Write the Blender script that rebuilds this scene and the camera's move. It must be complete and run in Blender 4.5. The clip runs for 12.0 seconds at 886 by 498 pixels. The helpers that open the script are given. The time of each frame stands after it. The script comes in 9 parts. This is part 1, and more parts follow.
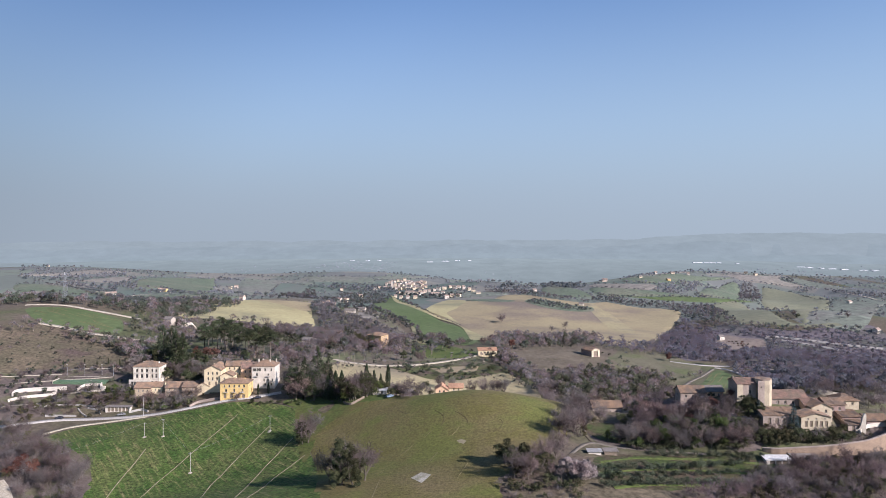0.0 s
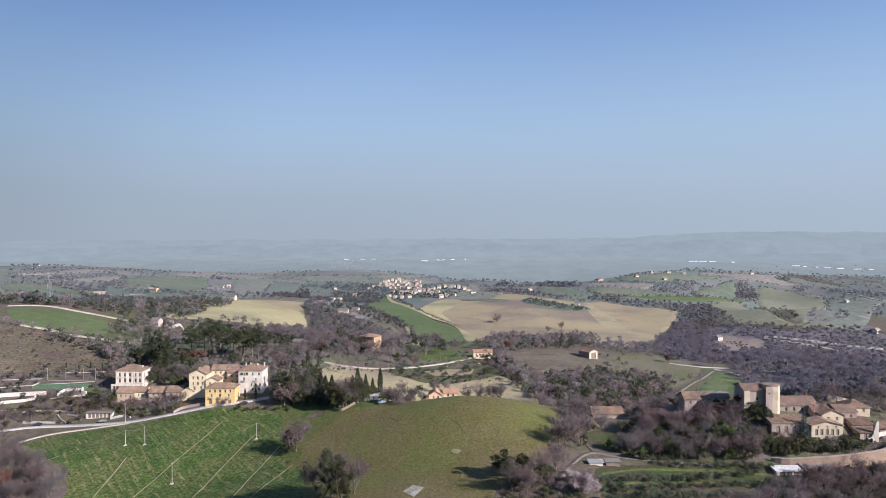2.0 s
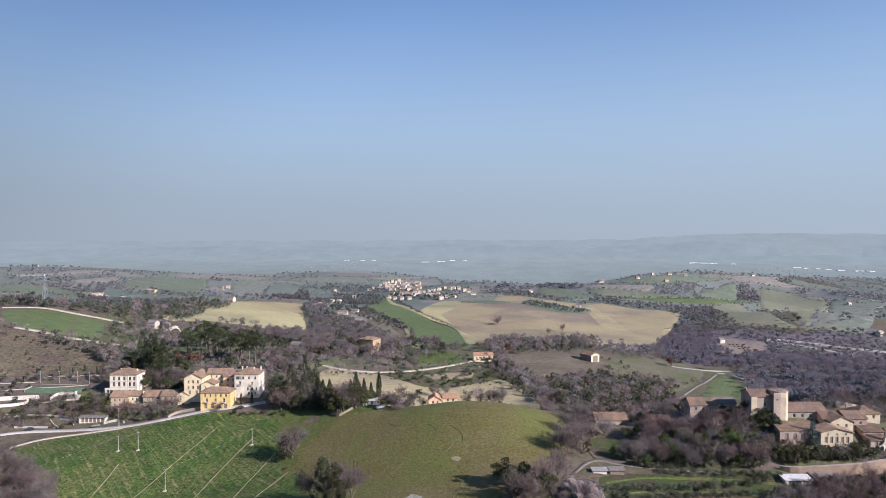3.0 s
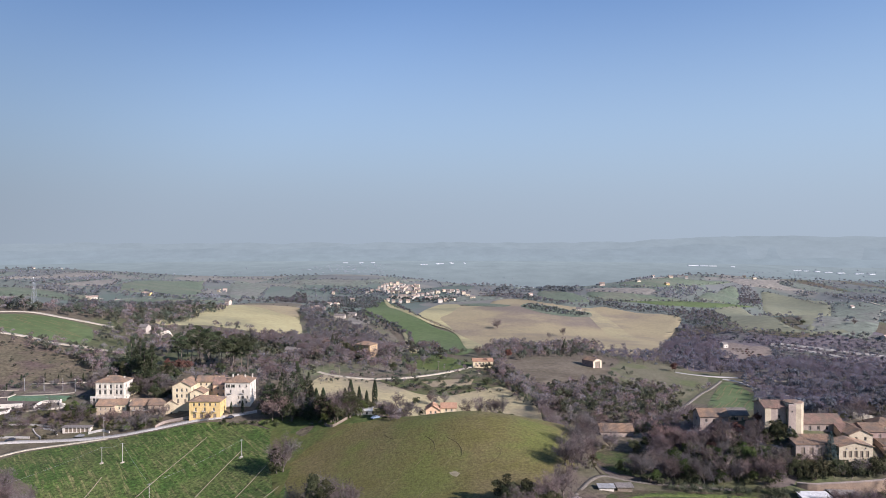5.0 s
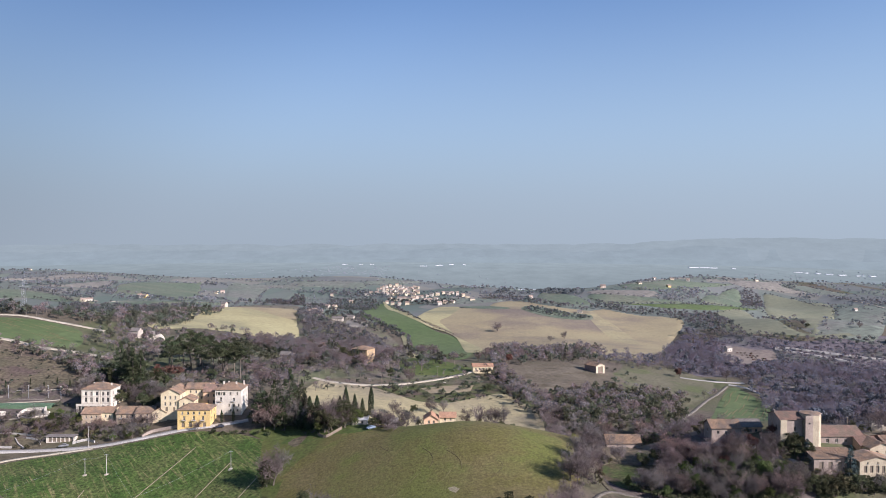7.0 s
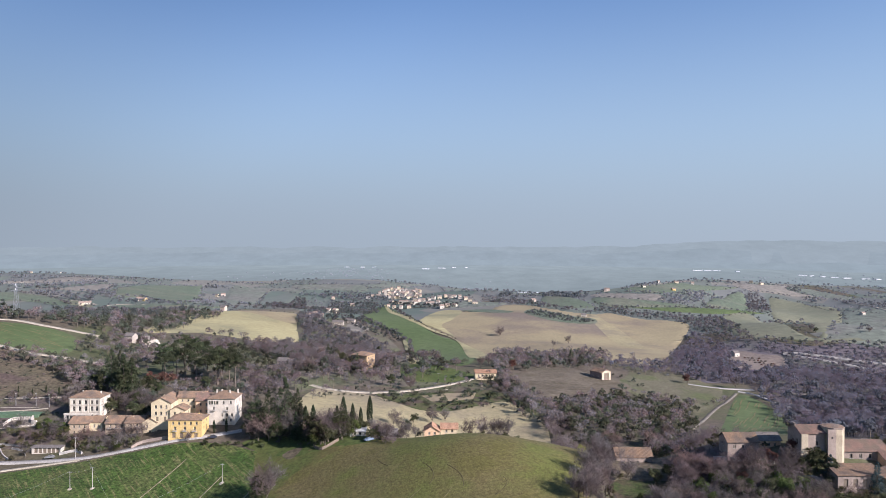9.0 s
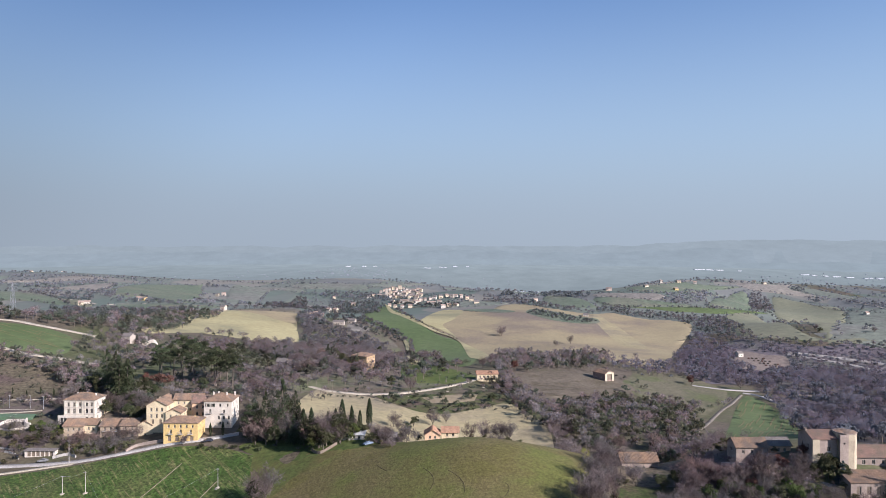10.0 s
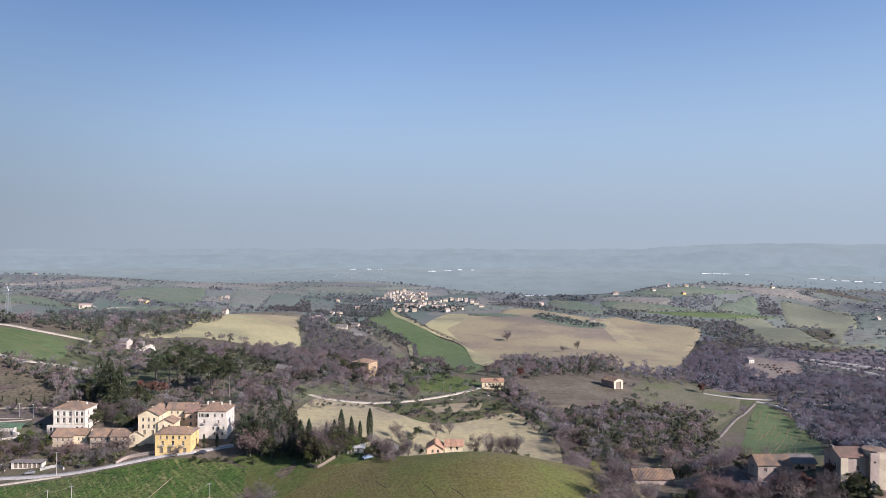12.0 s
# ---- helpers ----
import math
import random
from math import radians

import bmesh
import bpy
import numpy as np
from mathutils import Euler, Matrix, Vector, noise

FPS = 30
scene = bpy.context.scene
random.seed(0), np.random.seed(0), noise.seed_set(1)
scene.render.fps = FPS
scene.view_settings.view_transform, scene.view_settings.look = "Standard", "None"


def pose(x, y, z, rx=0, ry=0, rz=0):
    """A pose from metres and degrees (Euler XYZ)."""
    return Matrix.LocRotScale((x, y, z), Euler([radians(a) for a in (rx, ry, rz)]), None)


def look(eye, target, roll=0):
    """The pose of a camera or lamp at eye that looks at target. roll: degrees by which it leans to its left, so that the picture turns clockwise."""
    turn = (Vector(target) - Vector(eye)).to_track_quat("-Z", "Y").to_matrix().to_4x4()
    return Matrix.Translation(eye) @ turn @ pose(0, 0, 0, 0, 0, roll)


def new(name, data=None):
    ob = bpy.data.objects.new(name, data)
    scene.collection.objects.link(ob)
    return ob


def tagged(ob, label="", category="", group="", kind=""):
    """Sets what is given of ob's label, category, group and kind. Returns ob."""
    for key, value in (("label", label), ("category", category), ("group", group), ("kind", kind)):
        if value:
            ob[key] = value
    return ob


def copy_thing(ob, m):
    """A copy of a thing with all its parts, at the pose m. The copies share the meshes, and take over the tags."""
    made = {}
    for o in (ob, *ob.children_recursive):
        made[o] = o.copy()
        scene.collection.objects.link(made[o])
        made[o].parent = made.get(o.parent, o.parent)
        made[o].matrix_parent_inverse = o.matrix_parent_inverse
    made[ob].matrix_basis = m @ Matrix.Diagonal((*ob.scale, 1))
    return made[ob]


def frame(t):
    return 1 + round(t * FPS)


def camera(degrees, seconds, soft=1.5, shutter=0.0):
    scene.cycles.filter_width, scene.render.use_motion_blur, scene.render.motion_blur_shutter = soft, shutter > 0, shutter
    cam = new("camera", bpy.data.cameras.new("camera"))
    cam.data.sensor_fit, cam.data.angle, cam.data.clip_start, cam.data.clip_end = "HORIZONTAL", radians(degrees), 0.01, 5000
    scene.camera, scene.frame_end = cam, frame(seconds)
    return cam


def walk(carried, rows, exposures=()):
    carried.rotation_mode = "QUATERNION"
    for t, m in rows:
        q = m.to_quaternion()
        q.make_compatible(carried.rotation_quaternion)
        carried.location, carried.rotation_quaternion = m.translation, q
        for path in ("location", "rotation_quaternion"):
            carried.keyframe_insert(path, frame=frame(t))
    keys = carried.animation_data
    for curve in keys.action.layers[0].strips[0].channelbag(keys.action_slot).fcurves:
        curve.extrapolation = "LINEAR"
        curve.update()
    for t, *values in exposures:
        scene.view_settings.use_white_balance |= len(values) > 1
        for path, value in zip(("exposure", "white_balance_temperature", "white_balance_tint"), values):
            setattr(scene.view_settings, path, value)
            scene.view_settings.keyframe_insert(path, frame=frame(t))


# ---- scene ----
cam = camera(66, 12.0, soft=0.55)
PATH = [
    (0, (0.00, 0.00, 100.00), (0.00, 999.76, 78.20), 0.00),
    (0.5, (0.12, 3.44, 100.09), (6.11, 1003.19, 78.82), 0.00),
    (1, (0.24, 6.86, 100.18), (8.52, 1006.56, 77.05), 0.02),
    (1.5, (0.36, 10.27, 100.27), (8.37, 1009.97, 77.30), 0.03),
    (2, (0.48, 13.66, 100.35), (7.89, 1013.35, 76.51), 0.02),
    (2.5, (0.60, 17.04, 100.43), (9.74, 1016.73, 77.10), 0.05),
    (3, (0.71, 20.41, 100.51), (7.74, 1020.15, 78.59), 0.09),
    (5, (1.21, 33.76, 100.79), (9.56, 1033.55, 82.21), 0.14),
    (5.5, (1.33, 37.07, 100.85), (9.08, 1036.86, 81.84), 0.14),
    (6, (1.46, 40.37, 100.92), (9.19, 1040.15, 81.27), 0.12),
    (6.5, (1.59, 43.66, 100.98), (9.97, 1043.49, 84.24), 0.18),
    (7, (1.73, 46.95, 101.04), (10.48, 1046.78, 84.66), 0.20),
    (9, (2.29, 60.08, 101.28), (7.52, 1059.99, 88.67), 0.21),
    (9.5, (2.43, 63.37, 101.35), (5.45, 1063.29, 88.59), 0.22),
    (10, (2.58, 66.67, 101.42), (5.69, 1066.57, 87.56), 0.23),
    (10.5, (2.73, 69.98, 101.49), (7.44, 1069.90, 89.62), 0.26),
    (11, (2.88, 73.30, 101.57), (7.31, 1073.24, 91.65), 0.25),
    (11.5, (3.03, 76.64, 101.65), (3.94, 1076.59, 91.35), 0.28),
    (12, (3.18, 80.00, 101.75), (-1.14, 1079.95, 92.27), 0.33),
]
walk(cam, [(t, look(eye, target, roll)) for t, eye, target, roll in PATH])

# ---- world, sun, exposure ----
SUN_EL, SUN_AZ = radians(28), radians(125)  # height above the horizon; clockwise from +y
world = bpy.data.worlds.new("winter_sky")
scene.world = world
world.use_nodes = True
wn = world.node_tree
sky = wn.nodes.new("ShaderNodeTexSky")
sky.sky_type = "NISHITA"
sky.sun_disc = False
sky.sun_elevation, sky.sun_rotation = SUN_EL, SUN_AZ
sky.altitude, sky.air_density, sky.dust_density, sky.ozone_density = 250, 1.0, 0.7, 2.0
# Winter haze thickens towards the horizon, all the way round.
way_up = wn.nodes.new("ShaderNodeTexCoord")
split = wn.nodes.new("ShaderNodeSeparateXYZ")
wn.links.new(way_up.outputs["Generated"], split.inputs[0])
haze = wn.nodes.new("ShaderNodeMapRange")
haze.interpolation_type = "SMOOTHSTEP"
haze.inputs[1].default_value, haze.inputs[2].default_value = 0.03, 0.42
haze.inputs[3].default_value, haze.inputs[4].default_value = 1.0, 0.1
low_air = wn.nodes.new("ShaderNodeMapRange")
low_air.interpolation_type = "SMOOTHSTEP"
low_air.inputs[1].default_value, low_air.inputs[2].default_value = -0.03, 0.17
for n in (haze, low_air):
    wn.links.new(split.outputs["Z"], n.inputs[0])
air = wn.nodes.new("ShaderNodeMix")
air.data_type = "RGBA"
air.inputs[6].default_value, air.inputs[7].default_value = (3.41, 4.05, 4.98, 1), (3.62, 4.7, 6.18, 1)
wn.links.new(low_air.outputs[0], air.inputs[0])
deep = wn.nodes.new("ShaderNodeMix")
deep.data_type, deep.blend_type = "RGBA", "MULTIPLY"
deep.inputs[0].default_value, deep.inputs[7].default_value = 1.0, (0.78, 1.04, 1.44, 1)
wn.links.new(sky.outputs[0], deep.inputs[6])
veil = wn.nodes.new("ShaderNodeMix")
veil.data_type = "RGBA"
wn.links.new(haze.outputs[0], veil.inputs[0])
wn.links.new(deep.outputs[2], veil.inputs[6])
wn.links.new(air.outputs[2], veil.inputs[7])
# Lit haze is a little brighter towards the sun's side.
side = wn.nodes.new("ShaderNodeMapRange")
side.inputs[1].default_value, side.inputs[2].default_value = -0.6, 0.6
side.inputs[3].default_value, side.inputs[4].default_value = 0.86, 1.0
wn.links.new(split.outputs["X"], side.inputs[0])
sunward = wn.nodes.new("ShaderNodeMix")
sunward.data_type, sunward.blend_type = "RGBA", "MULTIPLY"
sunward.inputs[0].default_value = 1.0
wn.links.new(veil.outputs[2], sunward.inputs[6])
wn.links.new(side.outputs[0], sunward.inputs[7])
back = wn.nodes["Background"]
back.inputs["Strength"].default_value = 0.0755
# The sky is darkened towards the upper left to suit the camera's view.
clear = wn.nodes.new("ShaderNodeVectorMath")
clear.operation = "DOT_PRODUCT"
clear.inputs[1].default_value = (-1.0, 0.0, 1.2)
wn.links.new(way_up.outputs["Generated"], clear.inputs[0])
fall = wn.nodes.new("ShaderNodeMapRange")
fall.interpolation_type = "SMOOTHSTEP"
fall.inputs[1].default_value, fall.inputs[2].default_value = 0.36, 0.85
fall.inputs[3].default_value, fall.inputs[4].default_value = 1.0, 0.77
wn.links.new(clear.outputs["Value"], fall.inputs[0])
deepest = wn.nodes.new("ShaderNodeMix")
deepest.data_type, deepest.blend_type = "RGBA", "MULTIPLY"
deepest.inputs[0].default_value = 1.0
wn.links.new(sunward.outputs[2], deepest.inputs[6])
wn.links.new(fall.outputs[0], deepest.inputs[7])
wn.links.new(deepest.outputs[2], back.inputs["Color"])

sun = new("sun", bpy.data.lights.new("sun", "SUN"))
sun.data.energy, sun.data.angle, sun.data.color = 5.1, radians(0.6), (1.0, 0.897, 0.905)
sun_dir = Vector((math.sin(SUN_AZ) * math.cos(SUN_EL), math.cos(SUN_AZ) * math.cos(SUN_EL), math.sin(SUN_EL)))
sun.matrix_world = look(sun_dir * 300, (0, 0, 0))
scene.view_settings.exposure = 0.66


# ---- materials ----
def node(tree, kind, **values):
    n = tree.nodes.new(kind)
    for key, value in values.items():
        n.inputs[key.replace("_", " ")].default_value = value
    return n


def rgb(c):
    return (*c, 1.0)


def mix_colour(tree, factor, a, b, blend="MIX"):
    m = tree.nodes.new("ShaderNodeMix")
    m.data_type, m.blend_type = "RGBA", blend
    for socket, value in ((m.inputs[0], factor), (m.inputs[6], a), (m.inputs[7], b)):
        if isinstance(value, bpy.types.NodeSocket):
            tree.links.new(value, socket)
        elif isinstance(value, (int, float)):
            socket.default_value = value
        else:
            socket.default_value = rgb(value)
    return m.outputs[2]


def ramp(tree, source, low, high):
    r = tree.nodes.new("ShaderNodeMapRange")
    r.inputs[1].default_value, r.inputs[2].default_value = low, high
    tree.links.new(source, r.inputs[0])
    return r.outputs[0]


def noise_at(tree, place, scale, detail=4, rough=0.55):
    n = node(tree, "ShaderNodeTexNoise", Scale=scale, Detail=detail, Roughness=rough)
    tree.links.new(place, n.inputs["Vector"])
    return n.outputs["Fac"]


def surface(name, low, high, patch=0.03, grain=0.8, tint=None, tint_patch=0.012, rows=None, row_colour=None,
            row_turn=0.0, row_step=2.0, row_share=0.5, rough=0.9, bump=0.3, metal=0.0, random=0.0, mottle=0.38):
    """Two tones in large soft patches, broken by grain; a third tone in wider patches; rows of drilled crop."""
    m = bpy.data.materials.new(name)
    m.use_nodes = True
    t = m.node_tree
    bsdf = t.nodes["Principled BSDF"]
    place = t.nodes.new("ShaderNodeNewGeometry").outputs["Position"]
    big = ramp(t, noise_at(t, place, patch, 5), 0.35, 0.65)
    fine = noise_at(t, place, grain, 6, 0.7)
    colour = mix_colour(t, big, low, high)
    if tint:
        colour = mix_colour(t, ramp(t, noise_at(t, place, tint_patch, 4, 0.6), 0.48, 0.62), colour, tint)
    if row_colour:
        turned = t.nodes.new("ShaderNodeMapping")
        turned.vector_type = "TEXTURE"
        turned.inputs["Rotation"].default_value = (0, 0, radians(row_turn))
        turned.inputs["Scale"].default_value = (row_step, row_step * 14, 40)
        t.links.new(place, turned.inputs["Vector"])
        broken = t.nodes.new("ShaderNodeMath")
        broken.operation = "MULTIPLY"
        t.links.new(ramp(t, noise_at(t, turned.outputs[0], 1.0, 5, 0.75), 0.5, 0.72), broken.inputs[0])
        t.links.new(ramp(t, noise_at(t, place, 0.05, 6, 0.75), 0.62 - 0.3 * row_share, 0.9 - 0.3 * row_share), broken.inputs[1])
        colour = mix_colour(t, broken.outputs[0], colour, row_colour)
    shade = ramp(t, fine, 0.31, 0.69)
    lifted = t.nodes.new("ShaderNodeMapRange")
    lifted.inputs[3].default_value, lifted.inputs[4].default_value = 1 - mottle, 1 + mottle
    t.links.new(shade, lifted.inputs[0])
    colour = mix_colour(t, 1.0, colour, lifted.outputs[0], "MULTIPLY")
    if random:
        info = t.nodes.new("ShaderNodeObjectInfo")
        vary = t.nodes.new("ShaderNodeMapRange")
        vary.inputs[3].default_value, vary.inputs[4].default_value = 1 - random, 1 + random
        t.links.new(info.outputs["Random"], vary.inputs[0])
        colour = mix_colour(t, 1.0, colour, vary.outputs[0], "MULTIPLY")
    t.links.new(colour, bsdf.inputs["Base Color"])
    bsdf.inputs["Roughness"].default_value, bsdf.inputs["Metallic"].default_value = rough, metal
    bsdf.inputs["Specular IOR Level"].default_value = 0.25
    if bump:
        b = node(t, "ShaderNodeBump", Strength=bump, Distance=0.3)
        t.links.new(fine, b.inputs["Height"])
        t.links.new(b.outputs[0], bsdf.inputs["Normal"])
    return m


def foliage(name, low, high, random=0.25, island=0.35, rough=0.7, cover=1.0, porous=0.0):
    """Leaves or twigs: one tone a tree, broken from sprig to sprig. cover: how much of a spray of fine twigs is wood."""
    m = bpy.data.materials.new(name)
    m.use_nodes = True
    t = m.node_tree
    bsdf = t.nodes["Principled BSDF"]
    geo = t.nodes.new("ShaderNodeNewGeometry")
    colour = mix_colour(t, geo.outputs["Random Per Island"], low, high)
    patch = t.nodes.new("ShaderNodeMapRange")
    patch.inputs[1].default_value, patch.inputs[2].default_value = 0.3, 0.7
    patch.inputs[3].default_value, patch.inputs[4].default_value = 1 - island, 1 + island
    t.links.new(noise_at(t, geo.outputs["Position"], 0.11, 3), patch.inputs[0])
    colour = mix_colour(t, 1.0, colour, patch.outputs[0], "MULTIPLY")
    # Neighbouring trees differ: some are rosier, some greyer green.
    hue = 1.0 if island >= 0.35 else 0.25
    rosy, green = (tuple(1 + hue * (c - 1) for c in tone_) for tone_ in ((1.08, 0.975, 0.95), (0.93, 1.03, 1.0)))
    kind_ = mix_colour(t, ramp(t, noise_at(t, geo.outputs["Position"], 0.055, 2), 0.38, 0.62), rosy, green)
    colour = mix_colour(t, 1.0, colour, kind_, "MULTIPLY")
    info = t.nodes.new("ShaderNodeObjectInfo")
    vary = t.nodes.new("ShaderNodeMapRange")
    vary.inputs[3].default_value, vary.inputs[4].default_value = 1 - random, 1 + random
    t.links.new(info.outputs["Random"], vary.inputs[0])
    colour = mix_colour(t, 1.0, colour, vary.outputs[0], "MULTIPLY")
    t.links.new(colour, bsdf.inputs["Base Color"])
    bsdf.inputs["Roughness"].default_value = rough
    bsdf.inputs["Specular IOR Level"].default_value = 0.1
    bsdf.inputs["Alpha"].default_value = cover
    # Fine sprigs turn every way; on the whole they catch light from above.
    lean = t.nodes.new("ShaderNodeVectorMath")
    lean.operation = "MULTIPLY_ADD"
    lean.inputs[1].default_value, lean.inputs[2].default_value = (0.55, 0.55, 0.55), (0, 0, 0.62)
    t.links.new(geo.outputs["Normal"], lean.inputs[0])
    level = t.nodes.new("ShaderNodeVectorMath")
    level.operation = "NORMALIZE"
    t.links.new(lean.outputs[0], level.inputs[0])
    t.links.new(level.outputs[0], bsdf.inputs["Normal"])
    if porous:
        # Light sifts through a spray of fine twigs or leaves.
        sift = t.nodes.new("ShaderNodeBsdfTranslucent")
        t.links.new(colour, sift.inputs["Color"])
        veil_ = t.nodes.new("ShaderNodeMixShader")
        veil_.inputs[0].default_value = porous
        t.links.new(bsdf.outputs[0], veil_.inputs[1])
        clear_ = t.nodes.new("ShaderNodeMixShader")
        clear_.inputs[0].default_value = cover
        t.links.new(t.nodes.new("ShaderNodeBsdfTransparent").outputs[0], clear_.inputs[1])
        t.links.new(sift.outputs[0], clear_.inputs[2])
        t.links.new(clear_.outputs[0], veil_.inputs[2])
        t.links.new(veil_.outputs[0], t.nodes["Material Output"].inputs["Surface"])
    return m


def plaster(name, base, stain, random=0.06):
    return surface(name, base, stain, patch=0.35, grain=2.5, bump=0.1, random=random, mottle=0.2)


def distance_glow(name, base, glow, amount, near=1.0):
    """Land of the far distance, with the lit haze before it painted on as emission."""
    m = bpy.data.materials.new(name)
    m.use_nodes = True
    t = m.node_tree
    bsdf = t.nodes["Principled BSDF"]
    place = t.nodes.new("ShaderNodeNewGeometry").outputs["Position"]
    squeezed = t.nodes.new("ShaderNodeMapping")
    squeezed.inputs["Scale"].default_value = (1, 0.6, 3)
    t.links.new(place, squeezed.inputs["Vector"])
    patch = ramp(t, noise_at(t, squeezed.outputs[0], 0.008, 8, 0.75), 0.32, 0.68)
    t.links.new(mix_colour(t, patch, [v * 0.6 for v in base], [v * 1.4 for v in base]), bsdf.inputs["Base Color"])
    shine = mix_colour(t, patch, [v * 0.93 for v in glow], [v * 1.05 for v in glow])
    # The painted haze thins towards the nearer valley floor.
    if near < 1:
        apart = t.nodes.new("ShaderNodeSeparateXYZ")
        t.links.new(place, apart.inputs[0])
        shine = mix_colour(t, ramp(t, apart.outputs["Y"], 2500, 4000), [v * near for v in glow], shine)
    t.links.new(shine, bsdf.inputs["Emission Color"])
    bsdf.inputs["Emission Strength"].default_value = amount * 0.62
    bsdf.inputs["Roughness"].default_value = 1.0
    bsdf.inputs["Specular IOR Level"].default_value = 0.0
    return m


